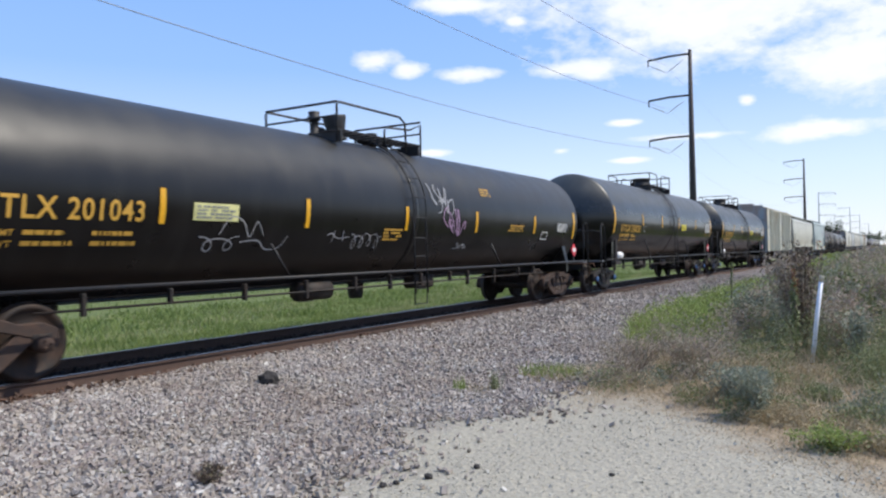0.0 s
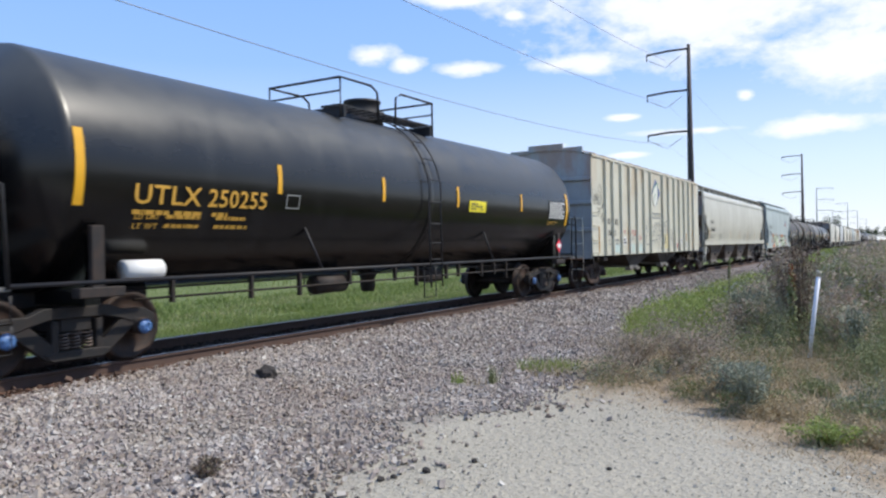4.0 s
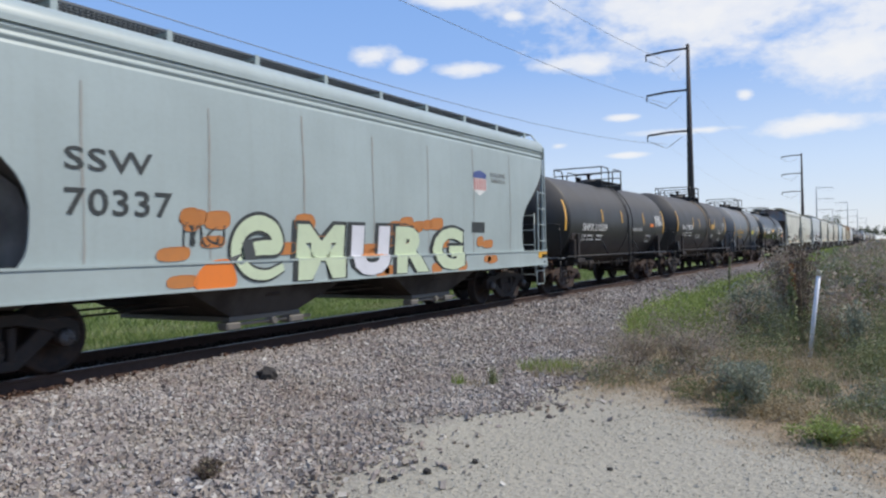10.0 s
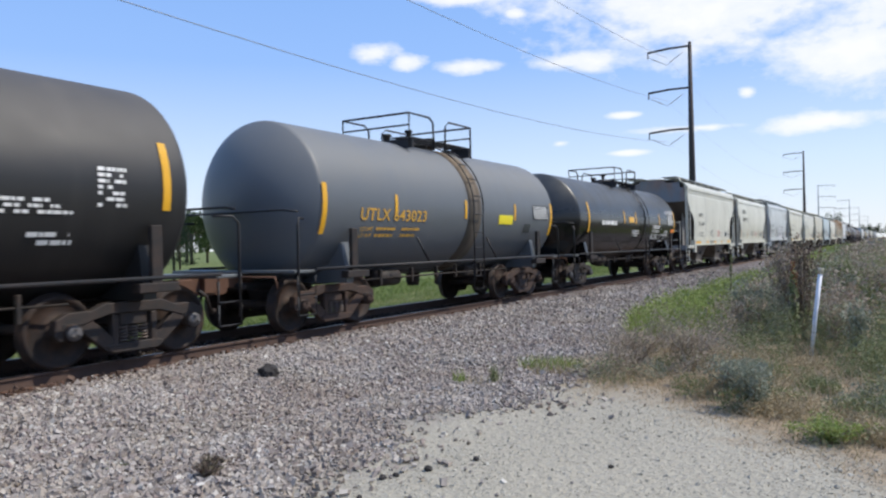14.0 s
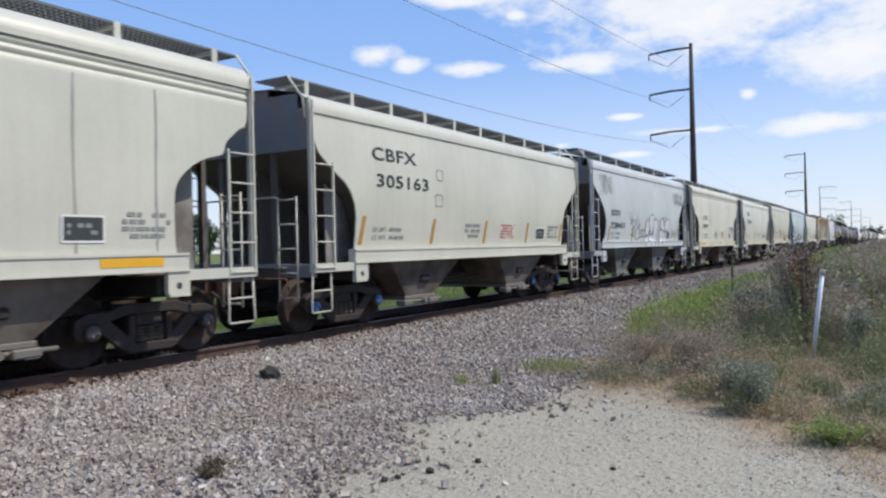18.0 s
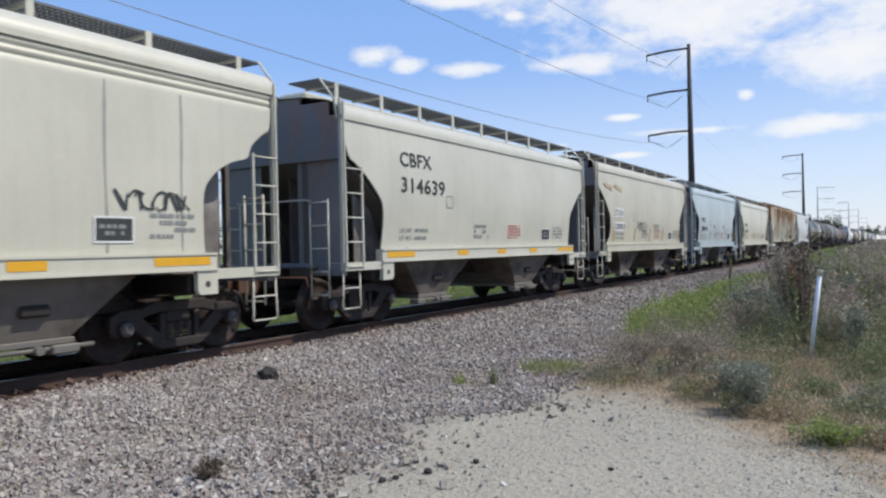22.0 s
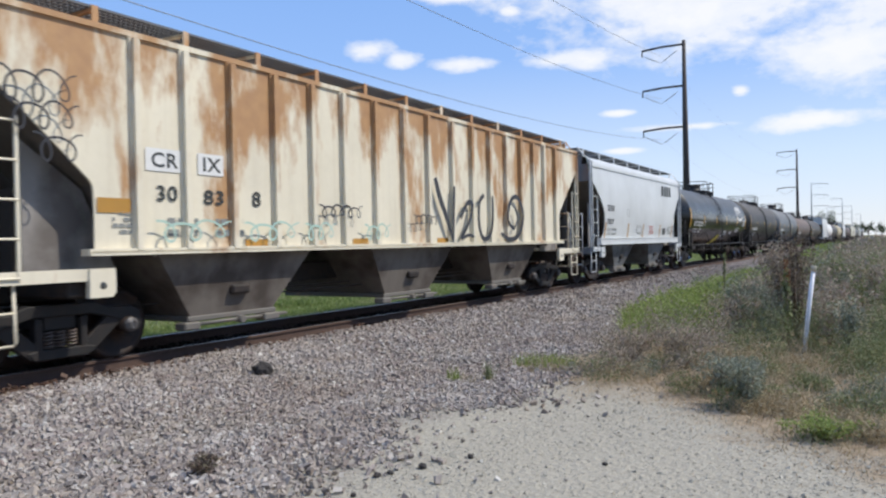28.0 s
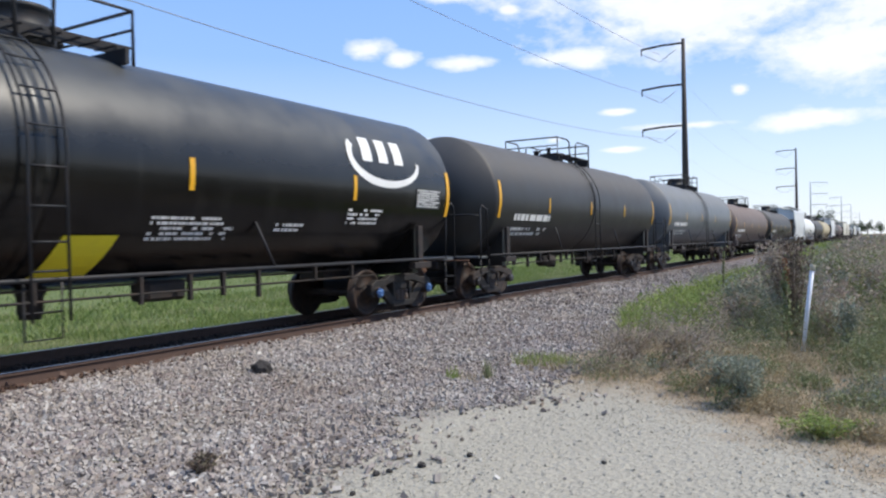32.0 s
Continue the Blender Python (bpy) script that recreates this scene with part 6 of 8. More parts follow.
for pts in ([(6.36, 1.67), (6.34, 2.09), (6.49, 2.25), (6.8, 2.28), (6.8, 1.87), (6.65, 1.71)], [(6.22, 1.33), (6.22, 1.5), (6.37, 1.64), (6.67, 1.71), (6.84, 1.64), (6.86, 1.31)], [(7.44, 2.3), (7.88, 2.31), (8.01, 2.18), (7.94, 1.82), (7.81, 1.6), (7.85, 1.31), (7.39, 1.32), (7.4, 1.64), (7.42, 1.98)], [(6.82, 1.9), (6.8, 2.23), (6.99, 2.45), (7.21, 2.52), (7.38, 2.45), (7.43, 2.25), (7.38, 1.94), (7.15, 1.75), (6.88, 1.87)], [(6.88, 1.32), (6.9, 1.74), (7.03, 2.0), (7.05, 1.74), (7.36, 1.72), (7.38, 1.32)], [(8.58, 1.31), (8.33, 1.64), (8.28, 1.89), (8.73, 1.92), (9.09, 1.72), (8.99, 1.3)], [(8.58, 1.94), (8.38, 2.04), (8.38, 2.26), (8.58, 2.39), (8.81, 2.39), (8.86, 2.13), (9.01, 2.17), (8.96, 1.91)], [(8.86, 2.37), (9.11, 2.43), (9.14, 2.28), (9.72, 2.39), (9.59, 1.92), (9.14, 1.87), (8.99, 1.91), (8.99, 2.19)], [(9.09, 1.87), (9.34, 1.9), (9.31, 1.3), (9.03, 1.31)]):
    bubble(c, pts, M_SILVER, M_BLACK_LETTER, lambda x, z: (x, -1.622 if z < 1.49 else side(x, z)[1] - 0.006, z), 0.03, "silver spray letter with a black outline")
line_art(c, ([(0.0, 0.62), (0.13, 0.75), (0.2, 0.85), (0.23, 0.23)], [(0.28, 0.75), (0.5, 0.8), (0.53, 0.62), (0.3, 0.46), (0.43, 0.23)], [(0.68, 1.0), (0.77, 0.69), (0.87, 0.6), (0.43, 0.36)], [(0.68, 0.62), (0.84, 0.45), (1.0, 0.28)], [(0.07, 0.2), (0.45, 0.16)], [(0.6, 0.5), (0.53, 0.16), (0.73, 0.0), (0.97, 0.13)]), 4.45, 5.75, 1.55, 2.42, 0.028, near_side, M_BLACK_LETTER, "thin black spray tag")
scrawl(c, 10.5, 12.1, 2.95, 3.55, 6, 0.05, near_side, M_GREY_LETTER, 99)
scrawl(c, 1.4, 2.6, 3.0, 3.7, 6, 0.03, near_side, M_GREY_LETTER, 100)
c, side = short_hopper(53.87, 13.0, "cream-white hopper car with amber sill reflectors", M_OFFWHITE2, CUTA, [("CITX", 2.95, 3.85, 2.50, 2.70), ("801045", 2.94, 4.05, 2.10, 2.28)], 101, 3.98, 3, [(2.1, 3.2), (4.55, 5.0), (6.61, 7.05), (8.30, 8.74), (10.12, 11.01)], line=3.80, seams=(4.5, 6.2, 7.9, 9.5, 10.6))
scrawl(c, 9.6, 10.7, 1.95, 2.22, 6, 0.035, lambda x, z: (x, side(x, z)[1] - 0.006, z), M_BLACK_LETTER, 102, "quick black spray tag")
c, side = short_hopper(66.87, 13.08, "clean off-white hopper car with grey shaded cut-outs", M_OFFWHITE, CUTE, [("CBFX", 2.68, 3.80, 2.99, 3.27), ("314639", 2.69, 4.28, 2.49, 2.79)], 111, 4.0, 0, [(2.14, 3.05), (4.72, 5.19), (6.59, 7.02), (8.37, 8.84), (10.26, 11.39)], (), posts=9, line=3.69, body=(0.95, 0.62), end_plates=True)
c, side = short_hopper(79.95, 13.1, "tan-grey hopper car with numbers on white panels", M_TAN, CUTC, [("SOXX", 2.34, 3.20, 2.38, 2.60), ("328083", 2.32, 3.40, 1.92, 2.12)], 121, 4.05, 0, (), (2.24, 4.66, 6.6, 8.47, 11.02), posts=8, backing=True, line=3.83)
near_side = lambda x, z: (x, side(x, z)[1] - 0.006, z)
scrawl(c, 4.9, 6.1, 1.85, 2.25, 6, 0.028, near_side, M_BLACK_LETTER, 122)
scrawl(c, 7.0, 7.9, 1.85, 2.2, 5, 0.028, near_side, M_GREY_LETTER, 123)
M_RUSTSMEAR = paint("rust_smear", (0.53, 0.44, 0.29), 0.3, 0.3, 0.7)
for x in (1.3, 2.35):
    bubble(c, [(x, 3.42), (x + 0.2, 3.30), (x + 0.45, 3.28), (x + 0.75, 3.20), (x + 0.8, 3.34), (x + 0.5, 3.38), (x + 0.25, 3.42)], M_RUSTSMEAR, M_RUSTSMEAR, near_side, 0.015, "faint rusty smear")
c, side = short_hopper(93.05, 12.9, "sky-grey hopper car with round white decals", M_SKYGREY, CUTD, [("HKRX", 2.59, 3.44, 2.43, 2.65), ("300629", 2.58, 3.91, 1.98, 2.21)], 131, 4.02, 0, (), (2.45, 4.7, 6.72, 8.9, 11.28), caps="blue", posts=6, line=3.77, end_plates=True)
for x in (5.66, 8.15):
    bm = bmesh.new()
    lathe(bm, [(-1.583, 0.0), (-1.583, 0.14), (-1.577, 0.14)], "Y", 20, (x, 0, 2.30))
    d = part("decal", bm, M_PANEL_WHITE, c, "round white decal with a dark mark")
    bm = bmesh.new()
    prism(bm, [(x - 0.09, 2.22), (x - 0.05, 2.21), (x + 0.09, 2.38), (x + 0.05, 2.39)], -1.589, -1.585)
    prism(bm, [(x + 0.09, 2.22), (x + 0.05, 2.21), (x - 0.09, 2.38), (x - 0.05, 2.39)], -1.593, -1.590)
    part("decal_mark", bm, M_RED_LETTER, d)
c, side = short_hopper(105.95, 13.55, "beige hopper car with grey number stencils", M_OFFWHITE2, CUTC, [], 141, 3.95, 0, (), (2.2, 5.0, 7.5, 11.2), posts=8)
bars(c, 2.4, 3.4, 2.35, 2.6, 1, side, M_BLACK_LETTER, 142, 1.0)
bars(c, 2.4, 3.8, 1.95, 2.2, 1, side, M_BLACK_LETTER, 143, 1.0)

# 19: rusty ribbed hopper
M_RUSTY = paint("rusty_cream_paint", (0.76, 0.70, 0.55), 0.10, 0.8, 0.7, 0.35, (0.30, 0.22, 0.13), (0.27, 0.105, 0.032), edge=(0.60, 0.72), rust_tip=(0.50, 0.27, 0.09))
RIBS19 = [2.0, 2.74, 3.50, 4.32, 5.18, 6.03, 6.84, 7.76, 8.68, 9.57, 10.54, 11.42, 12.28, 13.16, 14.0, 14.78, 15.5, 16.30]
c, side = hopper_car("rust-streaked cream ribbed hopper car with black graffiti", 18.75, M_RUSTY, (0.75, 0.65), 4.06, [(1.40, 1.42), (2.12, 1.42), (2.2, 1.40), (2.28, 1.33), (3.37, 0.147), (3.45, 0.08), (3.53, 0.06), (4.2, 0.06)], 3, roof_posts=13, ribs=RIBS19, truck_look="dark", sill=(1.37, 1.42), bay_at=(4.6, 9.25, 13.8), bay_half=(1.5, 0.8))
couple(119.5, c)
flat = flat_side(-1.562)
for word, a, b, z0, z1 in (("CR", 2.97, 3.38, 2.46, 2.65), ("IX", 3.80, 4.11, 2.46, 2.65), ("30", 3.04, 3.36, 2.03, 2.23), ("83", 3.80, 4.15, 2.01, 2.21), ("8", 4.70, 4.87, 2.01, 2.23)):
    if word in ("CR", "IX"):
        patch(c, "number_panel", a - 0.09, b + 0.05, z0 - 0.05, z1 + 0.05, flat, M_PANEL_WHITE)
    letters(c, word, a, b, z0, z1, flat_side(-1.567), M_BLACK_LETTER, label="black stencilled reporting mark")
M_BLACKSPRAY = plain("black_spray", (0.03, 0.03, 0.035), 0.5)
over = flat_side(-1.656)
STROKES = (([(9.72, 2.75), (9.9, 2.35), (10.15, 1.95), (10.42, 1.48)], 0.16), ([(10.5, 2.62), (10.46, 2.1), (10.42, 1.46)], 0.10), ([(10.75, 1.95), (11.05, 2.28), (11.3, 2.25), (11.1, 1.85), (10.78, 1.52), (11.05, 1.58), (11.35, 1.55)], 0.11), ([(11.85, 2.5), (11.62, 2.3), (11.6, 1.8), (11.8, 1.5), (12.15, 1.6), (12.3, 2.0), (12.3, 2.5)], 0.12), ([(12.7, 1.62), (13.2, 1.48), (13.75, 1.62), (13.98, 2.1), (13.7, 2.5), (13.3, 2.45), (13.1, 2.0), (13.4, 1.75), (13.65, 2.0), (13.5, 2.25)], 0.12))
for pts, w in STROKES:
    bm = bmesh.new()
    ribbon(bm, flowing(pts), w, over)
    part("graffiti", bm, M_BLACKSPRAY, c, "heavy black spray stroke")
loops(c, 6.10, 7.25, 1.88, 2.10, 5, 0.035, over, M_BLACKSPRAY, "looping black spray tag")
loops(c, 8.9, 9.80, 1.80, 2.0, 5, 0.03, over, M_BLACKSPRAY, "looping black spray tag")
loops(c, 1.02, 1.92, 3.0, 3.42, 3, 0.03, over, M_BLACKSPRAY, "looping black outline graffiti")
loops(c, 1.12, 1.94, 2.72, 3.08, 3, 0.03, over, M_BLACKSPRAY, "looping black outline graffiti")
loops(c, 1.40, 1.98, 2.40, 2.74, 2, 0.03, over, M_BLACKSPRAY, "looping black outline graffiti")
M_TEAL = plain("teal_spray", (0.40, 0.56, 0.48), 0.6, 0, 0.5)
for a, b in ((2.95, 4.2), (4.45, 5.6), (5.75, 6.5), (7.3, 8.1)):
    loops(c, a, b, 1.50, 1.80, 3, 0.035, over, M_TEAL, "faded teal spray scrawl")
patch(c, "reflector", 2.20, 2.66, 1.86, 2.04, flat, M_REFLECTOR_DULL)
bars(c, 2.4, 2.8, 1.6, 1.9, 4, flat, M_GREY_LETTER, 155)
for x in (4.55, 7.08, 9.92, 13.3):
    patch(c, "reflector", x, x + 0.45, 1.43, 1.53, flat, M_REFLECTOR_DULL)
for x in (3.2, 4.0):
    bars(c, x, x + 0.55, 1.55, 1.85, 2, flat, M_GREY_LETTER, 156 + int(x))

# 20: white hopper
c, side = short_hopper(138.25, 13.1, "clean white two-bay hopper car with dark slanted emblem", M_CLEANWHITE, CUTC, [("DSIX", 2.17, 2.93, 2.39, 2.60), ("7037", 2.15, 2.85, 1.94, 2.13)], 161, 4.0, 0, (), (1.99, 4.55, 6.46, 8.93, 10.9), posts=8, line=3.80, sill=(1.28, 1.47))
near_side = lambda x, z: (x, side(x, z)[1] - 0.006, z)
for k, (a, b) in enumerate(((9.22, 9.60), (9.66, 10.0), (10.06, 10.4), (10.46, 10.8))):
    bm = bmesh.new()
    bm.faces.new([bm.verts.new(near_side(x, z)) for x, z in ((a, 3.20), (b - 0.06, 3.20), (b + 0.06, 3.62), (a + 0.12, 3.62))])
    part("emblem_shape", bm, M_BLACK_LETTER, c, "charcoal slanted emblem block")

# 21: black tank car with swoosh emblem
c = couple(151.35, tank_car("clean black tank car with a white swoosh emblem", 18.75, *BIG, 1.5, 17.75, (8.1, 10.6), M_TANK_BLACK, "blue", "dark", ladder_x=8.9))
tank_marks(c, LB, "GATX", "225381", 2.36, 3.28, 4.5, 2.02, 2.26, M_WHITE_LETTER, 171)
strips(c, (4.72, 7.97, 10.95, 14.52), LB, 2.18, 2.62, (1.58, 17.72), 1.95, 2.88)
ring_mark(c, "stencil_frame", 4.85, 5.12, 2.05, 2.30, 0.03, LB, M_WHITE_LETTER)
patch(c, "sticker", 9.22, 9.95, 1.10, 1.58, LB, M_STICKER, "yellow slanted panel", lean=0.12)
data_panel(c, 16.5, 17.4, 2.10, 2.50, LB, 172)
for k, (a, b, z0, z1, n) in enumerate(((10.4, 11.9, 1.50, 1.84, 5), (12.7, 13.4, 1.62, 1.85, 3), (14.4, 15.5, 1.75, 2.05, 4))):
    bars(c, a, b, z0, z1, n, LB, M_WHITE_LETTER, 173 + k)
bm = bmesh.new()
ribbon(bm, [(15.55 - 1.08 * math.cos(a), 2.98 - 0.46 * math.sin(a)) for a in np.linspace(-0.5, 3.1, 26)], 0.15, LB)
emblem = part("emblem", bm, M_WHITE_LETTER, c, "white swoosh emblem under slim bars")
for a in (14.85, 15.35, 15.85):
    patch(emblem, "emblem_bar", a, a + 0.30, 2.90, 3.30, LB, M_WHITE_LETTER, lean=0.08)

# 22 to 25: tank cars following
for k, (at, length, mat, rz, lab) in enumerate(((170.1, 16.7, M_TANK_DULL, BIG, "dull black tank car with a white stencil"), (186.8, 17.7, M_TANK_GREY, BIG, "grey tank car with a dark end"), (204.5, 17.5, M_TANK_BROWN, SMALL, "brownish weathered tank car"), (222.0, 18.0, M_TANK_DULL, SMALL, "dark weathered tank car"))):
    c = couple(at, tank_car(lab, length, *rz, 1.3, length - 1.25, (length / 2 - 1.4, length / 2 + 1.4), mat, near=k < 2, ladder_x=length / 2, bin_dome=k != 0))
    s = on_tank(*rz)
    bars(c, 2.4, 5.2, rz[1] - 0.6, rz[1] - 0.32, 1, s, M_WHITE_LETTER, 181 + k, 1.0)
    bars(c, 2.4, 5.0, rz[1] - 0.95, rz[1] - 0.7, 2, s, M_WHITE_LETTER, 185 + k)
    strips(c, (4.6, 8.0, 11.5), s, rz[1] - 0.3, rz[1] + 0.1, (1.5, length - 1.4), rz[1] - 0.5, rz[1] + 0.4)

# the rest of the train, far down the line
TAIL = [("h", 13.0, M_CLEANWHITE), ("t", 17.0, M_TANK_WHITE), ("t", 16.0, M_TANK_DULL), ("t", 17.5, M_TANK_TAN), ("h", 13.0, M_CLEANWHITE), ("t", 17.0, M_TANK_DULL), ("t", 16.5, M_TANK_BROWN), ("h", 18.0, M_OFFWHITE2), ("h", 18.0, M_TAN), ("t", 17.0, M_TANK_BLACK), ("t", 17.0, M_TANK_GREY), ("h", 13.0, M_OFFWHITE), ("h", 13.0, M_STONEGREY), ("t", 17.0, M_TANK_DULL), ("t", 17.0, M_TANK_BLACK), ("h", 18.0, M_CLEANWHITE), ("t", 17.0, M_TANK_DULL)]
at = 240.0
for kind, length, mat in TAIL:
    if kind == "t":
        c = tank_car("distant tank car in the train", length, *SMALL, 1.3, length - 1.2, (length / 2 - 1.3, length / 2 + 1.3), mat, near=False, rods=False)
    else:
        c, _ = hopper_car("distant pale hopper car in the train", length, mat, cut=CUTB, near=False, roof_posts=5)
    couple(at, c)
    at += length


def motions():
    """The train rolls by at an even pace; its wheels turn with it."""
    times = [2.0 * k for k in range(17)]
    for at, car in TRAIN:
        walk(car, [(t, pose(at - rolled(t), TRACK, 0)) for t in times])
    turns = [k / 15 for k in range(481)]
    angle = [-math.degrees((rolled(t) - rolled(0)) / 0.457) for t in turns]
    for wheel, dx in WHEELS:
        walk(wheel, [(t, pose(dx, 0, 0.457, 0, a, 0)) for t, a in zip(turns, angle)])


# ---- ground ----
def smooth(k):
    k = np.clip(k, 0, 1)
    return k * k * (3 - 2 * k)


def ground_z(x, y):
    """The lie of the land: track bed, shoulders, the flat lot, the weedy bank."""
    x, y = np.asarray(x, float), np.asarray(y, float)
    d = y - TRACK
    z = np.where(d < 0, -0.185 + 0.04 * smooth((-d - 0.80) / 0.2) - 0.195 * smooth((-d - 1.5) / 2.7), -0.18 - 0.42 * smooth((d - 1.6) / 2.6))
    z = z + 0.50 * smooth((x - 9.5) / 9) * smooth((3.8 - y) / 3.5) * (1 - smooth((x - 120) / 200))
    return z + 0.012 * np.sin(x * 1.7 + y * 0.9) * np.cos(y * 2.1 - x * 0.6)


def weed_edge(x):
    """The bank's edge towards the track, as y."""
    x = np.asarray(x, float)
    return 3.45 + 1.25 * smooth((x - 10.2) / 6) + 0.3 * smooth((x - 17) / 18) + 1.6 * smooth((x - 45) / 60)


def in_weeds(x, y):
    """True where weeds grow, beyond the lot's rounded corner."""
    return (y < weed_edge(x)) & (x > 6.4 + 2.1 * smooth(y / 2.7) + 0.9 * smooth((y - 3.1) / 1.1))


def ground_material():
    m, n, b = principled("ground", (0.3, 0.3, 0.3), 0.95, 0.0, 0.2)
    c = coords(n)
    p = n.add("ShaderNodeSeparateXYZ")
    n.put(p.inputs[0], c)
    x, y = p.outputs[0], p.outputs[1]
    wob = n.math("MULTIPLY", n.math("SUBTRACT", n.noise(c, 0.9, 6.0, 0.7), 0.5), 3.0)
    chips = n.add("ShaderNodeTexVoronoi", Scale=16.0)
    n.put(chips.inputs["Vector"], c)
    fine = n.add("ShaderNodeTexVoronoi", Scale=55.0)
    n.put(fine.inputs["Vector"], c)
    ballast = n.ramp(n.math("MULTIPLY", chips.outputs["Distance"], 1.6), [(0.0, (0.44, 0.40, 0.385)), (0.45, (0.31, 0.275, 0.265)), (1.0, (0.05, 0.045, 0.045))])
    ballast = n.mix(n.math("MULTIPLY", n.noise(c, 0.7, 4.0), 0.5), ballast, (0.20, 0.175, 0.18))
    grit = n.noise(c, 42.0, 4.0, 0.75)
    lot = n.ramp(grit, [(0.28, (0.19, 0.175, 0.14)), (0.46, (0.32, 0.297, 0.24)), (0.60, (0.385, 0.36, 0.295)), (0.74, (0.52, 0.49, 0.41))])
    lot = n.mix(n.math("MULTIPLY", n.ramp(n.noise(c, 1.3, 6.0, 0.6), [(0.38, (0, 0, 0)), (0.62, (1, 1, 1))]), 0.5), lot, (0.36, 0.335, 0.275))
    soil = n.mix(n.ramp(n.noise(c, 9.0, 6.0, 0.7), [(0.35, (0, 0, 0)), (0.65, (1, 1, 1))]), (0.19, 0.145, 0.095), (0.36, 0.29, 0.205))
    grass = n.mix(n.noise(c, 0.35, 6.0, 0.65), (0.085, 0.125, 0.035), (0.17, 0.19, 0.075))
    rust = n.mix(n.ramp(n.noise(c, 6.0, 6.0, 0.7), [(0.38, (0, 0, 0)), (0.62, (1, 1, 1))]), (0.07, 0.047, 0.038), (0.155, 0.10, 0.075))
    # bed between the rails: the shadow under the train as a dark colour
    bed_shade = n.mix(n.noise(c, 5.0, 5.0), (0.03, 0.025, 0.022), (0.065, 0.052, 0.044))

    def above(v, at, over):
        return n.math("DIVIDE", n.math("SUBTRACT", v, at), over, True)
    tone = n.mix(above(n.math("ADD", y, wob), 3.6, 1.2), lot, ballast)
    # soil under the weeds: towards +x and away from the track
    bank = n.math("MULTIPLY", above(n.math("ADD", x, wob), n_bank(n, y), 0.8), above(n.math("SUBTRACT", 4.4, n.math("ADD", y, n.math("MULTIPLY", wob, 0.3))), 0.0, 0.5))
    tone = n.mix(bank, tone, soil)
    tone = n.mix(above(n.math("ADD", y, n.math("MULTIPLY", wob, 0.12)), 8.10, 0.25), tone, rust)
    tone = n.mix(above(y, TRACK - 0.75, 0.1), tone, bed_shade)
    tone = n.mix(above(y, TRACK + 1.1, 0.5), tone, ballast)
    tone = n.mix(above(n.math("ADD", y, n.math("MULTIPLY", wob, 0.4)), TRACK + 3.0, 0.7), tone, grass)
    # unseen ground behind the camera, added dark to keep tank reflections dark
    dark_behind = n.mix(n.noise(c, 0.5, 6.0, 0.7), (0.028, 0.036, 0.016), (0.07, 0.075, 0.035))
    tone = n.mix(above(n.math("MULTIPLY", y, -1.0), 3.0, 2.5), tone, dark_behind)
    n.put(b.inputs["Base Color"], tone)
    bump(n, b, n.math("ADD", chips.outputs["Distance"], n.math("MULTIPLY", fine.outputs["Distance"], 0.4)), 0.7, 0.025)
    return m


def n_bank(n, y):
    """Where the weeds begin, as x, for a height y across the lot."""
    k = n.math("DIVIDE", y, 2.7, True)
    return n.math("ADD", n.math("MULTIPLY", k, 2.1), 6.0)


def build_ground():
    xs = np.array([-4000, -1500, -500, -200, -80, -30, -12, -4, *np.arange(0, 60.1, 0.5), 65, 72, 80, 90, 105, 125, 150, 190, 240, 320, 450, 700, 1200, 2200, 4200])
    ys = np.array([-4000, -1500, -500, -200, -80, -30, -16, *np.arange(-10, 30.1, 0.5), 34, 40, 50, 65, 90, 130, 200, 350, 700, 1500, 4200])
    gx, gy = np.meshgrid(xs, ys, indexing="ij")
    co = np.stack([gx, gy, ground_z(gx, gy)], -1).reshape(-1, 3)
    nx, ny = len(xs), len(ys)
    i = np.arange(nx * ny).reshape(nx, ny)
    quads = np.stack([i[:-1, :-1], i[1:, :-1], i[1:, 1:], i[:-1, 1:]], -1).reshape(-1, 4)
    me = bpy.data.meshes.new("ground")
    me.from_pydata(co.tolist(), [], quads.tolist())
    me.materials.append(ground_material())
    me.shade_smooth()
    tagged(place("ground", me), "gravel lot, ballast and grass running flat to the horizon", "ground", kind="structure")


build_ground()


def raw_mesh(name, co, faces, mat):
    """A large mesh from arrays; all faces have the same number of corners."""
    me = bpy.data.meshes.new(name)
    k = faces.shape[1]
    me.vertices.add(len(co)), me.loops.add(faces.size), me.polygons.add(len(faces))
    me.vertices.foreach_set("co", np.ascontiguousarray(co, np.float32).ravel())
    me.loops.foreach_set("vertex_index", np.ascontiguousarray(faces, np.int32).ravel())
    me.polygons.foreach_set("loop_start", np.arange(0, faces.size, k, dtype=np.int32))
    me.update(calc_edges=True)
    me.shade_flat()
    me.materials.append(mat)
    return me


RNG = np.random.default_rng(7)


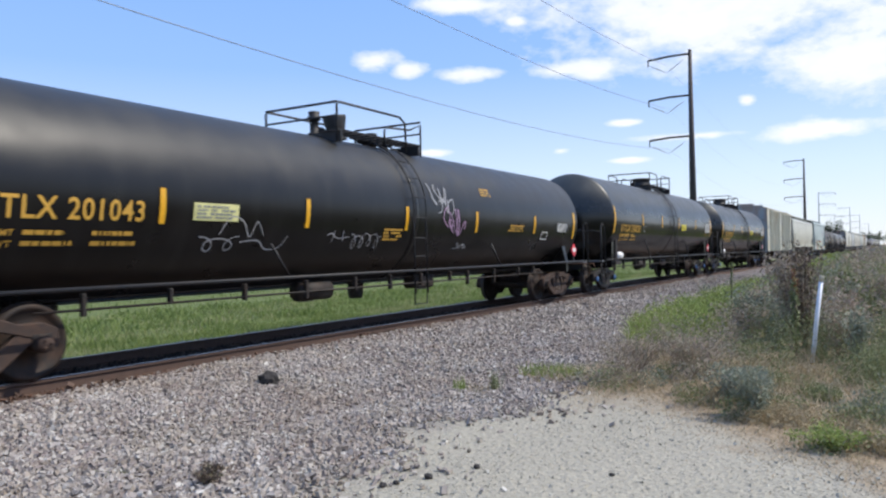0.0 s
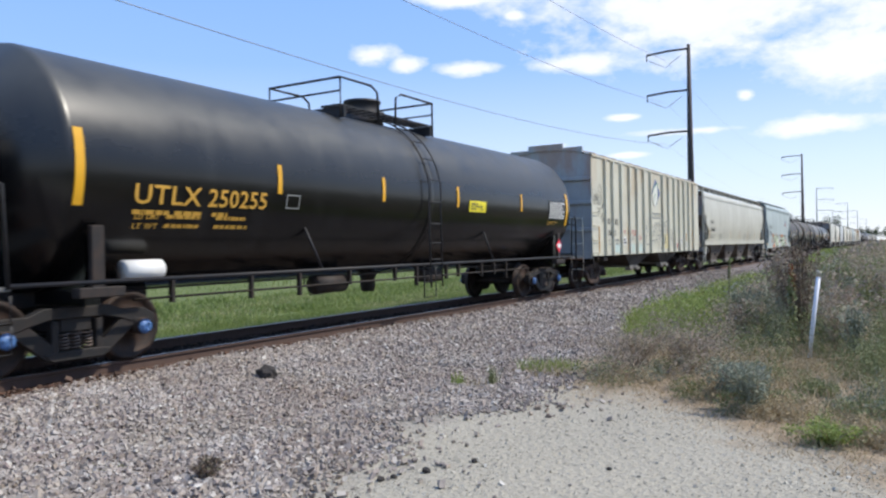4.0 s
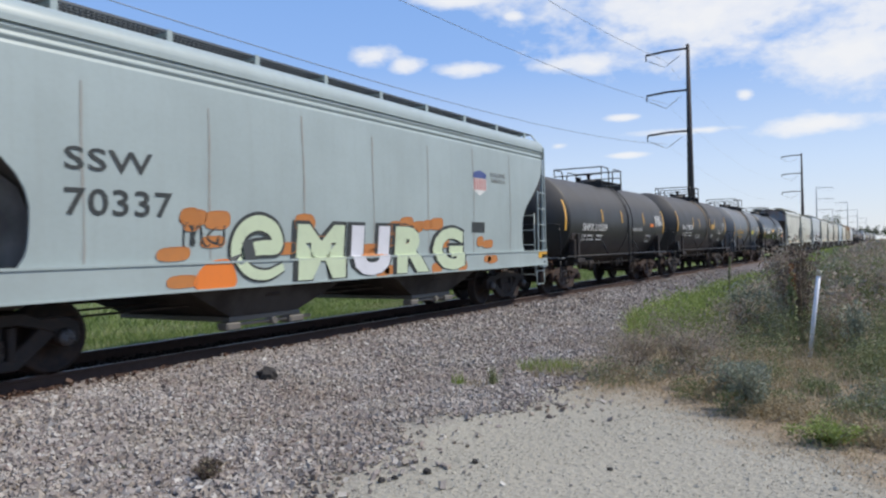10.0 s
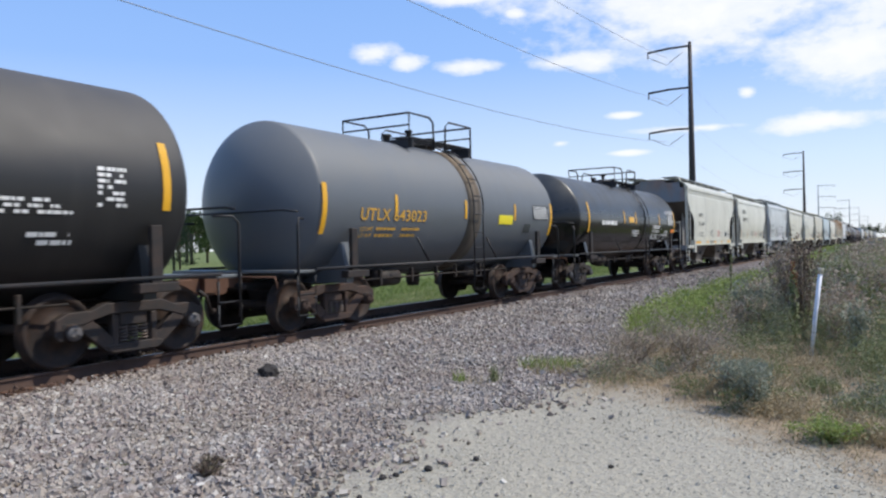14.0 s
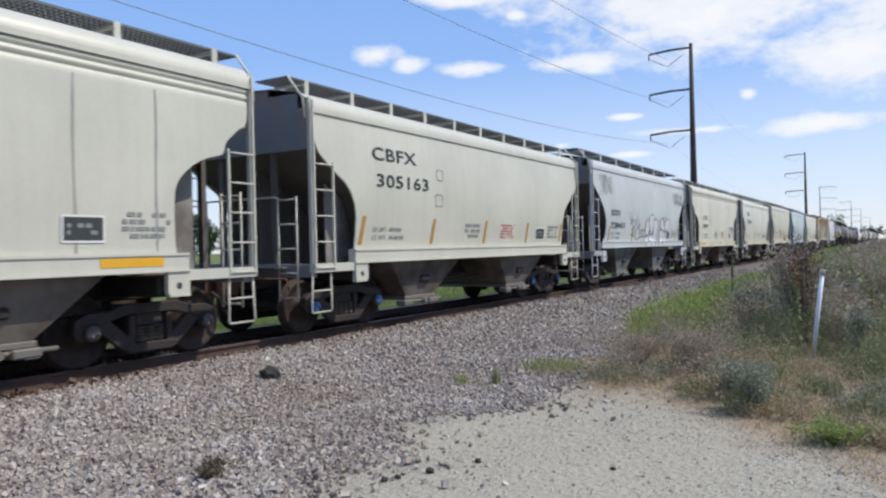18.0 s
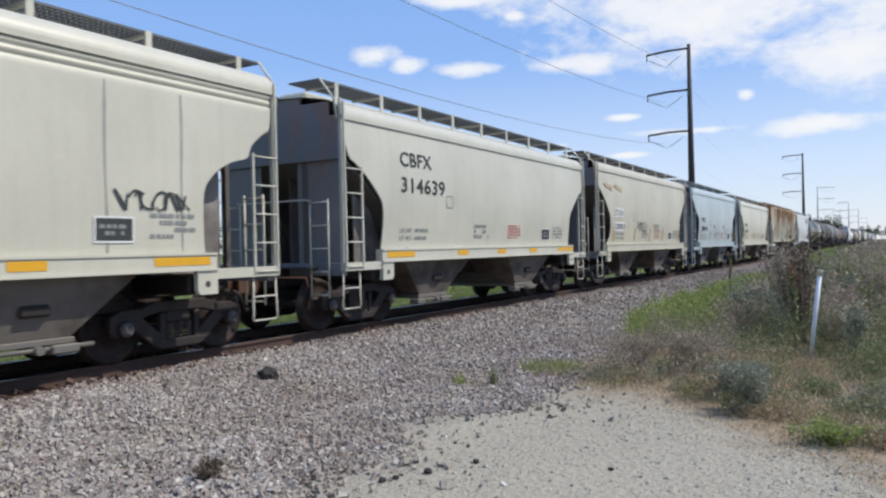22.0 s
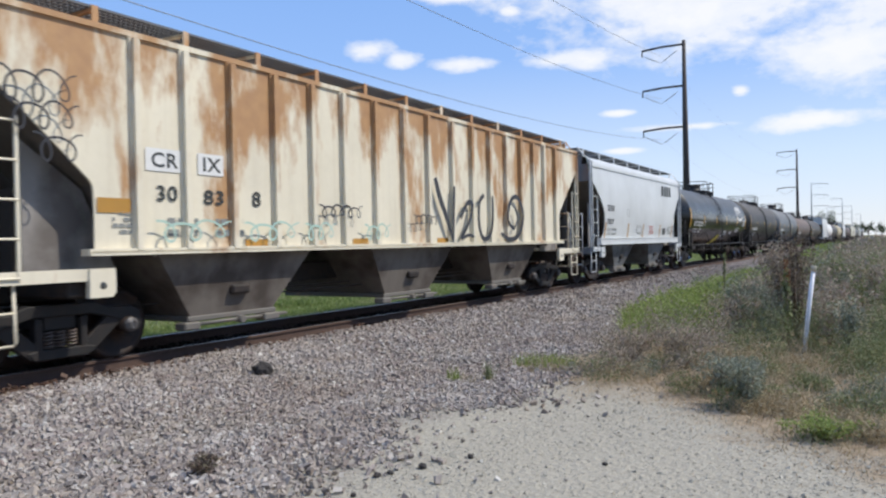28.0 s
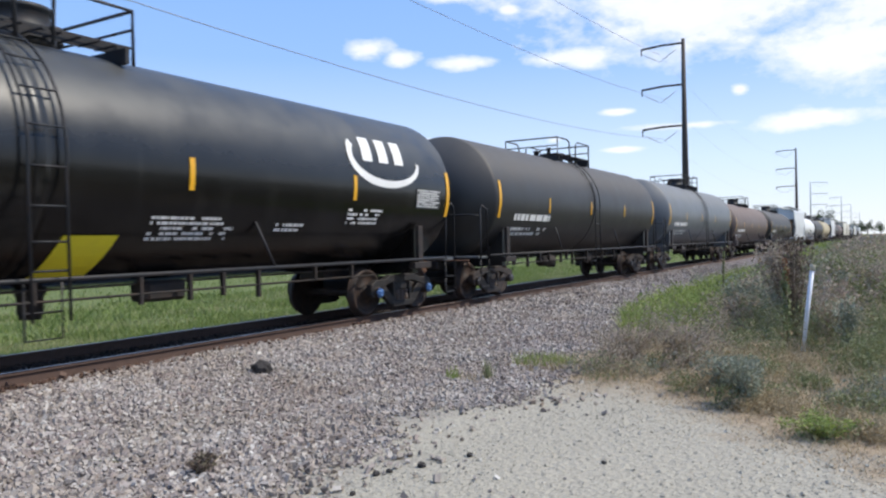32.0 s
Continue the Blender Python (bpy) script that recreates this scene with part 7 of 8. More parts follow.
def stone_field(name, label, x, y, r, mat, category, sink=0.35):
    """Broken stones: knocked-about boxes lying on the ground."""
    k = len(x)
    cube = np.array([(a, b, c) for c in (-1, 1) for a, b in ((-1, -1), (1, -1), (1, 1), (-1, 1))], float)
    co = cube[None] * RNG.uniform(0.55, 1.15, (k, 8, 1)) * RNG.uniform(0.75, 1.2, (k, 1, 3)) * np.array([1.18, 0.85, 0.60]) * r[:, None, None] * 0.66
    turn, tip, roll = RNG.uniform(0, math.pi, k), RNG.normal(0, 0.42, k), RNG.normal(0, 0.42, k)
    q = np.stack([np.cos(turn), tip, roll, np.sin(turn)], -1)
    q /= np.linalg.norm(q, axis=1)[:, None]
    w, a, b, c = q.T
    rot = np.stack([1 - 2 * (b * b + c * c), 2 * (a * b - c * w), 2 * (a * c + b * w), 2 * (a * b + c * w), 1 - 2 * (a * a + c * c), 2 * (b * c - a * w), 2 * (a * c - b * w), 2 * (b * c + a * w), 1 - 2 * (a * a + b * b)], -1).reshape(k, 3, 3)
    co = np.einsum("kij,kvj->kvi", rot, co)
    co += np.stack([x, y, ground_z(x, y) + r * (0.62 - sink) + RNG.uniform(0, 0.5, k) * r], -1)[:, None]
    f = np.array([(3, 2, 1, 0), (4, 5, 6, 7), (0, 1, 5, 4), (1, 2, 6, 5), (2, 3, 7, 6), (3, 0, 4, 7)])
    faces = (f[None] + 8 * np.arange(k)[:, None, None]).reshape(-1, 4)
    return tagged(place(name, raw_mesh(name, co.reshape(-1, 3), faces, mat)), label, category, kind="stuff")


def scatter(x0, x1, y0, y1, per):
    k = int((x1 - x0) * (y1 - y0) * per)
    return RNG.uniform(x0, x1, k), RNG.uniform(y0, y1, k)


def build_stones():
    near = [scatter(2.0, 9, 2.0, 8.7, 1600), scatter(9, 16, 3.2, 8.7, 800), scatter(16, 26, 4.0, 8.7, 300), scatter(26, 45, 4.6, 8.7, 80), scatter(3, 40, 10.9, 13.0, 170)]
    x, y = (np.concatenate(v) for v in zip(*near))
    edge = 3.9 + 0.35 * np.sin(x * 1.3) + 0.25 * np.sin(x * 3.1 + 1) - np.where(RNG.random(len(x)) < 0.06, RNG.exponential(0.5, len(x)), 0) + RNG.normal(0, 0.25, len(x))
    rust = (y < 9) & (y > 8.20 + 0.26 * smooth((x - 4.6) / 3.5) + RNG.normal(0, 0.10, len(x)))
    keep = ~rust & (y > edge) & ~(in_weeds(x, y) & (RNG.random(len(x)) < 0.85)) & ~((x > 9) & (y < weed_edge(x) - 0.2))
    x, y = x[keep], y[keep]
    r = np.exp(RNG.normal(math.log(0.0245), 0.30, len(x))).clip(0, 0.042) * np.where(x > 16, 1.35, np.where(x > 9, 1.12, 1.0))
    stone_field("ballast", "loose crushed mauve-grey ballast stone beside the rails", x, y, r, M_BALLAST, "ballast")
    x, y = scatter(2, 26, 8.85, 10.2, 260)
    stone_field("shaded_ballast", "ballast between the rails, coloured dark for the shade under the train", x, y, np.exp(RNG.normal(math.log(0.025), 0.25, len(x))), M_BED_SHADE, "ballast")
    x, y = (np.concatenate(v) for v in zip(scatter(1.5, 7, -1.0, 5.2, 700), scatter(7, 10.5, 0.0, 5.0, 500)))
    keep = ~in_weeds(x - 0.3, y) & (y < 4.0 + RNG.normal(0, 0.5, len(y)))
    x, y = x[keep], y[keep]
    r = np.exp(RNG.normal(math.log(0.0078), 0.42, len(x))) * np.where(RNG.random(len(x)) < 0.02, 1.9, 1.0)
    stone_field("lot_gravel", "fine pale limestone gravel trodden into the lot", x, y, r, M_GRAVEL, "gravel", 0.95)


build_stones()


def blades(name, label, x, y, h, w, mat, category, lean=0.35, lift=0.0):
    """Grass: each blade two quads tall, bent over to a point."""
    k = len(x)
    a = RNG.uniform(0, 2 * math.pi, k)
    side = np.stack([np.cos(a), np.sin(a), 0 * a], -1) * (w / 2)[:, None]
    bend = RNG.uniform(0, 2 * math.pi, k)
    out = np.stack([np.cos(bend), np.sin(bend), 0 * a], -1) * (h * RNG.uniform(0.05, lean, k))[:, None]
    base = np.stack([x, y, ground_z(x, y) - 0.02 + lift], -1)
    up = np.stack([0 * a, 0 * a, h], -1)
    co = np.stack([base - side, base + side, base + up * 0.55 + out * 0.35 + side * 0.75, base + up * 0.55 + out * 0.35 - side * 0.75, base + up + out + side * 0.08, base + up + out - side * 0.08], 1)
    f = np.array([(0, 1, 2, 3), (3, 2, 4, 5)])
    faces = (f[None] + 6 * np.arange(k)[:, None, None]).reshape(-1, 4)
    return tagged(place(name, raw_mesh(name, co.reshape(-1, 3), faces, mat)), label, category, kind="stuff")


M_FIELD_DRY = leafy("field_grass_dry", [(0.26, 0.28, 0.12), (0.33, 0.34, 0.17), (0.40, 0.39, 0.22)], 0.65, 0.35)
M_FIELD = leafy("field_grass", [(0.13, 0.19, 0.05), (0.18, 0.245, 0.07), (0.24, 0.29, 0.10), (0.32, 0.34, 0.16)], 0.65, 0.4)
M_BRIGHT = leafy("bright_grass", [(0.19, 0.26, 0.065), (0.25, 0.32, 0.085), (0.31, 0.37, 0.12), (0.37, 0.38, 0.18)], 0.65, 0.35)
M_DRY = leafy("dry_grass", [(0.34, 0.27, 0.17), (0.46, 0.37, 0.24), (0.29, 0.25, 0.14), (0.53, 0.46, 0.32)])
M_LITTER = leafy("dry_litter", [(0.36, 0.28, 0.19), (0.48, 0.38, 0.27), (0.28, 0.21, 0.145), (0.56, 0.48, 0.36)])
M_WEED = leafy("weed_leaves", [(0.14, 0.175, 0.075), (0.20, 0.23, 0.105), (0.26, 0.275, 0.14), (0.27, 0.255, 0.155)])
M_WEED_GREY = leafy("sage_leaves", [(0.20, 0.225, 0.165), (0.26, 0.28, 0.21), (0.33, 0.34, 0.26)])
M_STALK = leafy("dead_stalk", [(0.22, 0.165, 0.12), (0.32, 0.25, 0.18), (0.40, 0.32, 0.23), (0.26, 0.24, 0.16)])
M_MAUVE = leafy("faded_flower_heads", [(0.30, 0.24, 0.20), (0.40, 0.325, 0.265), (0.30, 0.275, 0.20), (0.36, 0.335, 0.235)])
M_SEED = leafy("rusty_seed", [(0.22, 0.075, 0.035), (0.28, 0.11, 0.05), (0.16, 0.065, 0.035)])
M_DARKPLANT = leafy("dark_plant", [(0.13, 0.095, 0.08), (0.18, 0.14, 0.11), (0.15, 0.15, 0.09)])


def build_grass():
    x, y = (np.concatenate(v) for v in zip(scatter(1, 40, 12.2, 16, 330), scatter(1, 60, 16, 24, 90), scatter(40, 110, 12.4, 24, 14), scatter(1, 110, 24, 45, 8)))
    keep = y > 12.7 + 0.5 * np.sin(x * 0.8) + RNG.normal(0, 0.25, len(x))
    x, y = x[keep], y[keep]
    pale = (np.sin(x * 0.9 + 1.7 * y) + np.sin(0.43 * x - 1.1 * y + 2) + 0.9 * (y < 13.4) + RNG.normal(0, 0.6, len(x))) > 1.15
    xp, yp = x[pale], y[pale]
    blades("pale_grass", "pale seeding grass in patches along the track", xp, yp, RNG.uniform(0.05, 0.24, len(xp)), RNG.uniform(0.010, 0.022, len(xp)) * np.where(yp > 16, 2.0, 1.0), M_FIELD_DRY, "grass", 1.0)
    x, y = x[~pale], y[~pale]
    blades("field_grass", "lush green grass along the far side of the track", x, y, RNG.uniform(0.06, 0.26, len(x)) * (0.55 + 0.45 * np.sin(x * 1.1 + 0.7 * y) * np.sin(0.6 * x - 1.3 * y)) * np.where(y > 16, 1.3, 1.0) + 0.05, RNG.uniform(0.012, 0.026, len(x)) * np.where(y > 16, 2.0, 1.0), M_FIELD, "grass", 1.1)
    x, y = (np.concatenate(v) for v in zip(scatter(12, 34, 2.4, 5.2, 380), scatter(34, 110, 1.0, 8.0, 22)))
    keep = in_weeds(x, y) & (y > 2.9 + 0.5 * np.sin(x * 0.7))
    x, y = x[keep], y[keep]
    blades("bright_grass", "bright green grass on the bank's edge", x, y, RNG.uniform(0.22, 0.55, len(x)), RNG.uniform(0.014, 0.032, len(x)) * np.where(x > 34, 3, 1), M_BRIGHT, "grass", 0.8)
    x, y = (np.concatenate(v) for v in zip(scatter(6.0, 12, -1.5, 4.8, 260), scatter(12, 30, -1.5, 4.6, 25), scatter(30, 90, -3, 6, 12)))
    keep = in_weeds(x + RNG.normal(0, 0.3, len(x)), y)
    x, y = x[keep], y[keep]
    edge = np.clip((x - 6.4 - 2.1 * smooth(y / 2.7)) / 2.5, 0.1, 1)
    blades("dry_grass", "dry tan grass round the edge of the weeds", x, y, RNG.uniform(0.08, 0.30, len(x)) * (0.3 + 0.7 * edge), RNG.uniform(0.005, 0.012, len(x)) * np.where(x > 12, 1.8, 1), M_DRY, "grass", 1.3)
    # trodden litter along the lot's edge
    x, y = scatter(5.2, 11, -0.8, 5.0, 700)
    keep = in_weeds(x + np.abs(RNG.normal(0, 0.55, len(x))), y) & ~in_weeds(x - 1.2, y)
    x, y = x[keep], y[keep]
    blades("dry_litter", "flattened dry straw between the gravel and the weeds", x, y, RNG.uniform(0.010, 0.035, len(x)), RNG.uniform(0.006, 0.013, len(x)), M_LITTER, "dry litter", 3.5, 0.015)


build_grass()


def leaf_cloud(centres, sizes, k, leaf, rng):
    """k leaves, as small bent quads, in ellipsoid clumps."""
    which = rng.integers(0, len(centres), k)
    d = rng.normal(size=(k, 3))
    d /= np.linalg.norm(d, axis=1)[:, None]
    p = centres[which] + d * sizes[which] * rng.uniform(0.35, 1.0, (k, 1)) ** 0.6
    a, b = rng.normal(size=(k, 3)), rng.normal(size=(k, 3))
    a /= np.linalg.norm(a, axis=1)[:, None]
    b -= a * (a * b).sum(1)[:, None]
    b /= np.linalg.norm(b, axis=1)[:, None]
    s = leaf * rng.uniform(0.6, 1.4, (k, 1))
    co = np.stack([p - a * s, p + b * s * 0.45, p + a * s, p - b * s * 0.45], 1)
    faces = np.arange(4 * k).reshape(-1, 4)
    return co.reshape(-1, 3), faces


def shrub(name, label, x, y, height, spread, leaves, leaf, mat, seed, stems=9, category="weed", group="weeds on the bank", spike=None):
    rng = np.random.default_rng(seed)
    ob = thing(name, label, category, group, pose(x, y, float(ground_z(x, y)) - 0.01))
    bm = bmesh.new()
    tips = []
    for k in range(stems):
        a, s = rng.uniform(0, 6.28), rng.uniform(0.1, 1.0)
        tip = Vector((spread * s * math.cos(a), spread * s * math.sin(a), height * rng.uniform(0.65, 1.0)))
        tips.append(tip)
        tube(bm, [(0.06 * spread * math.cos(a), 0.06 * spread * math.sin(a), 0), (tip.x * 0.5, tip.y * 0.5, tip.z * 0.6), tip], 0.004 + 0.002 * height, 4)
    tagged(part("stalk", bm, M_STALK, ob), kind="stuff")
    centres, sizes = [], []
    for t in tips:
        for f in (0.35, 0.6, 0.85, 1.0):
            centres.append((t.x * f * 0.9, t.y * f * 0.9, t.z * f))
            sizes.append((spread * 0.28, spread * 0.28, height * 0.13))
    co, faces = leaf_cloud(np.array(centres), np.array(sizes), leaves, leaf, rng)
    co[:, 2] = np.maximum(co[:, 2], 0.005)
    tagged(place("foliage", raw_mesh("foliage", co, faces, mat), ob), kind="stuff")
    if spike is not None:
        for k, t in enumerate(tips[:spike]):
            co, faces = leaf_cloud(np.array([(t.x, t.y, t.z + 0.05 * i) for i in range(6)]), np.full((6, 3), 0.035), 160, 0.014, rng)
            place("seed_head", raw_mesh("seed_head", co, faces, M_SEED), ob, None, "rust-brown seed head")
    return ob


def weed_mat(name, label, x, y, h, r, per, leaf, mat, seed):
    """A patch of low weeds: domes of small leaves set on the ground, with thin stalks."""
    rng = np.random.default_rng(seed)
    z = ground_z(x, y)
    centres = np.stack([x, y, z + h * 0.42], -1)
    sizes = np.stack([r, r, h * 0.60], -1)
    which = np.repeat(np.arange(len(x)), per)
    k = len(which)
    d = rng.normal(size=(k, 3))
    d /= np.linalg.norm(d, axis=1)[:, None]
    p = centres[which] + d * sizes[which] * rng.uniform(0.25, 1.08, (k, 1)) ** 0.6
    p[:, 2] = np.maximum(p[:, 2], z[which] + 0.01)
    a = rng.normal(size=(k, 3)) + (0, 0, 0.7)
    b = rng.normal(size=(k, 3))
    a /= np.linalg.norm(a, axis=1)[:, None]
    b -= a * (a * b).sum(1)[:, None]
    b /= np.linalg.norm(b, axis=1)[:, None]
    s = leaf * rng.uniform(0.5, 1.5, (k, 1))
    co = np.stack([p - a * s, p + b * s * 0.38, p + a * s, p - b * s * 0.38], 1).reshape(-1, 3)
    tagged(place(name, raw_mesh(name, co, np.arange(4 * k).reshape(-1, 4), mat)), label, "weeds", kind="stuff")


def build_weed_mats():
    x, y = (np.concatenate(v) for v in zip(scatter(7.0, 14, -1.5, 4.4, 9), scatter(14, 36, -1.5, 5.0, 4.5), scatter(36, 130, -2, 8.5, 0.9)))
    keep = in_weeds(x - 0.45, y)
    x, y = x[keep], y[keep]
    k = len(x)
    u = RNG.random(k)
    far = x > 36
    patch_of = np.sin(x * 0.9 + 1.3 * y) + np.sin(1.7 * y - 0.6 * x + 2) + RNG.normal(0, 0.5, k)
    green = (y > 2.9 + 0.3 * np.sin(x)) & (x > 12.5) & (u < 0.8)
    brown = ~green & ((((x > 9.2) & (x < 12.3) & (y > 1.9) & (y < 3.6)) & (u < 0.75)) | ((x > 14) & (y < 2.6) & (patch_of > 0.3)))
    grey = ~green & ~brown & (patch_of > 0.9)
    tan = ~green & ~brown & ~grey & ((patch_of < -1.6) | (in_weeds(x - 0.6, y) & ~in_weeds(x - 1.5, y)))
    rest = ~(green | brown | grey | tan)
    tall = 0.22 + 0.45 * smooth((x - 7.5) / 6)
    tall = tall * np.where((x > 8.5) & (x < 11.8) & (np.abs(y - 0.085 * x) < 0.40), 0.4, 1.0)
    for name, label, pick, mat, hh, seed in (
            ("green_weeds", "fresh green weeds at the track side of the bank", green, M_BRIGHT, 0.75, 61),
            ("brown_weeds", "brown faded weed heads on the bank", brown, M_MAUVE, 1.15, 62),
            ("sage_weeds", "grey-green bushy weeds on the bank", grey, M_WEED_GREY, 1.0, 63),
            ("tan_weeds", "straw-coloured dry weeds on the bank", tan, M_DRY, 0.7, 64),
            ("leafy_weeds", "dull green weeds covering the bank", rest, M_WEED, 0.95, 65)):
        for zone, per, leaf in ((x <= 14, 420, 0.017), ((x > 14) & ~far, 150, 0.036), (far, 110, 0.10)):
            q = pick & zone
            n = int(q.sum())
            if n:
                weed_mat(name, label, x[q], y[q], tall[q] * hh * RNG.uniform(0.6, 1.35, n) * np.where(x[q] > 36, 1.3, 1), RNG.uniform(0.16, 0.38, n) * np.where(x[q] > 36, 2.6, np.where(x[q] > 14, 1.4, 1.0)), per, leaf, mat, seed)


build_weed_mats()


def tuft(label, x, y, height, spread, count, mat, seed):
    """A tuft of upright grass, one mesh of blades."""
    rng = np.random.default_rng(seed)
    a = rng.uniform(0, 6.28, count)
    q = rng.uniform(0, 1, count) ** 0.5 * spread
    ob = blades("grass_tuft", label, x + q * np.cos(a), y + q * np.sin(a), height * rng.uniform(0.5, 1.0, count), np.full(count, 0.009), mat, "grass tuft", 0.45)
    return tagged(ob, label, "grass tuft", "tufts in the ballast", kind="stuff")


def build_weeds():
    shrub("dock_plant", "tall brown weed gone to seed", 13.0, 1.22, 1.55, 0.40, 2400, 0.026, M_DARKPLANT, 1, 16)
    shrub("dock_plant", "tall brown weed gone to seed", 14.1, 1.55, 1.45, 0.42, 2200, 0.030, M_MAUVE, 2, 14)
    shrub("dock_plant", "green weed with a rust-coloured seed head", 12.3, 1.27, 1.12, 0.15, 260, 0.04, M_WEED, 3, 4, spike=2)
    shrub("sage_weed", "low grey-green bushy weed by the gravel", 8.15, 1.22, 0.48, 0.38, 2600, 0.018, M_WEED_GREY, 4, 16)
    shrub("sage_weed", "low grey-green bushy weed by the gravel", 8.75, 1.55, 0.45, 0.36, 2200, 0.018, M_WEED_GREY, 5, 16)
    shrub("twiggy_weed", "brownish twiggy weed leaning over the gravel", 10.1, 3.05, 0.52, 0.55, 2600, 0.015, M_MAUVE, 6, 40)
    shrub("twiggy_weed", "brownish twiggy weed leaning over the gravel", 10.2, 2.35, 0.58, 0.50, 2600, 0.016, M_MAUVE, 7, 40)
    shrub("green_weed", "soft green weed clump", 7.15, 0.45, 0.20, 0.40, 1800, 0.016, M_BRIGHT, 8, 14)
    shrub("tall_stalk", "single tall thin weed stalk", 16.6, 2.95, 1.25, 0.05, 160, 0.035, M_WEED, 9, 2)
    shrub("dark_plant", "small dark withered plant in the ballast", 3.98, 4.58, 0.15, 0.22, 900, 0.016, M_DARKPLANT, 10, 14)
    tuft("thin green tuft growing in the gravel", 8.32, 4.30, 0.34, 0.07, 60, M_WEED, 11)
    tuft("thin green tuft growing in the gravel", 8.14, 4.72, 0.24, 0.10, 60, M_BRIGHT, 12)
    tuft("low yellowish tuft growing in the gravel", 8.25, 4.5, 0.13, 0.26, 160, M_DRY, 13)
    tuft("low yellowish tuft growing in the gravel", 9.75, 4.15, 0.22, 0.45, 380, M_BRIGHT, 14)
    tuft("low yellowish tuft growing in the gravel", 9.55, 3.95, 0.16, 0.5, 420, M_DRY, 15)
    tuft("sparse green tuft among the ballast", 3.75, 5.44, 0.07, 0.14, 60, M_BRIGHT, 16)
    tuft("sparse green tuft among the ballast", 3.55, 6.0, 0.05, 0.12, 40, M_BRIGHT, 17)
    rng = random.Random(3)
    for k in range(26):
        x = rng.uniform(11.5, 18)
        y = rng.uniform(-0.6, 0.17 * x)
        if abs(y - 0.087 * x) < 0.45 and x < 12.2:
            continue
        shrub("weed_bush", "grey-green bushy weed on the bank", x, y, rng.uniform(0.5, 0.95), rng.uniform(0.3, 0.55), 1000, 0.026, rng.choice((M_WEED, M_WEED_GREY, M_MAUVE, M_WEED_GREY)), 20 + k, 10)


build_weeds()


def rock(name, label, x, y, r, mat, seed, category="stone", sink=0.25):
    rnd = random.Random(seed)
    bm = bmesh.new()
    bmesh.ops.create_icosphere(bm, subdivisions=3, radius=1.0)
    for v in bm.verts:
        v.co *= 1 + 0.35 * noise.noise(v.co * 1.7 + Vector((seed, 0, 0))) + 0.12 * noise.noise(v.co * 5.0)
        v.co.x, v.co.y, v.co.z = v.co.x * r * rnd.uniform(0.98, 1.02), v.co.y * r * 0.85, v.co.z * r * 0.72
    ob = place(name, data(name, bm, mat), None, pose(x, y, float(ground_z(x, y)) + r * (0.72 - sink), 0, 0, rnd.uniform(0, 360)))
    return tagged(ob, label, category)


M_DARKROCK = stones("dark_rock", [(0.030, 0.027, 0.026), (0.05, 0.045, 0.042), (0.045, 0.04, 0.038)])
rock("rock", "dark lump of rock lying on the ballast", 6.95, 6.82, 0.14, M_DARKROCK, 1)
for k, (x, y, r) in enumerate(((4.84, 3.10, 0.035), (5.25, 2.90, 0.028), (4.52, 3.30, 0.030), (4.62, 3.25, 0.026), (4.1, 3.2, 0.022), (5.6, 1.9, 0.022))):
    rock("dark_pebble", "small dark pebble on the pale gravel", x, y, r, M_DARKROCK, 2 + k, "pebble")


def marker_post():
    ob = thing("marker_post", "leaning white plastic marker post with a scuffed cap", "marker post", "", pose(11.72, 1.02, float(ground_z(11.72, 1.02))))
    m = plain("white_plastic", (0.74, 0.76, 0.80), 0.35, 0, 0.25)
    top = Vector((0.08, -0.14, 1.18))
    bm = bmesh.new()
    tube(bm, [(0, 0, -0.1), top * 0.5, top], 0.030, 12)
    part("post", bm, m, ob)
    bm = bmesh.new()
    tube(bm, [top - Vector((0, 0, 0.015)), top + Vector((0.004, -0.008, 0.05)), top + Vector((0.006, -0.012, 0.065))], 0.038, 12)
    part("cap", bm, plain("cap_tan", (0.55, 0.50, 0.38), 0.6), ob, "weathered tan cap")


marker_post()


# ---- track ----
def rail_profile():
    half = [(0.0, 0.0), (0.028, 0.0), (0.035, -0.008), (0.035, -0.036), (0.012, -0.046), (0.009, -0.09), (0.012, -0.145), (0.068, -0.160), (0.070, -0.172), (0.0, -0.172)]
    return half + [(-a, b) for a, b in half[-2:0:-1]]


def rail_material():
    m, n, b = principled("rail_steel", (0.1, 0.06, 0.04), 0.7, 0.3)
    c = coords(n)
    g = n.add("ShaderNodeSeparateXYZ")
    n.put(g.inputs[0], n.add("ShaderNodeNewGeometry").outputs["Normal"])
    z = n.add("ShaderNodeSeparateXYZ")
    n.put(z.inputs[0], c)
    head = n.math("MULTIPLY", n.math("GREATER_THAN", g.outputs[2], 0.9), n.math("GREATER_THAN", z.outputs[2], -0.01))
    rust = n.mix(n.noise(c, 8.0, 6.0), (0.052, 0.032, 0.025), (0.105, 0.062, 0.045))
    n.put(b.inputs["Base Color"], n.mix(head, rust, (0.34, 0.31, 0.29)))
    n.put(b.inputs["Roughness"], n.math("SUBTRACT", 0.85, n.math("MULTIPLY", head, 0.45)))
    n.put(b.inputs["Metallic"], n.math("MULTIPLY", head, 0.9))
    return m


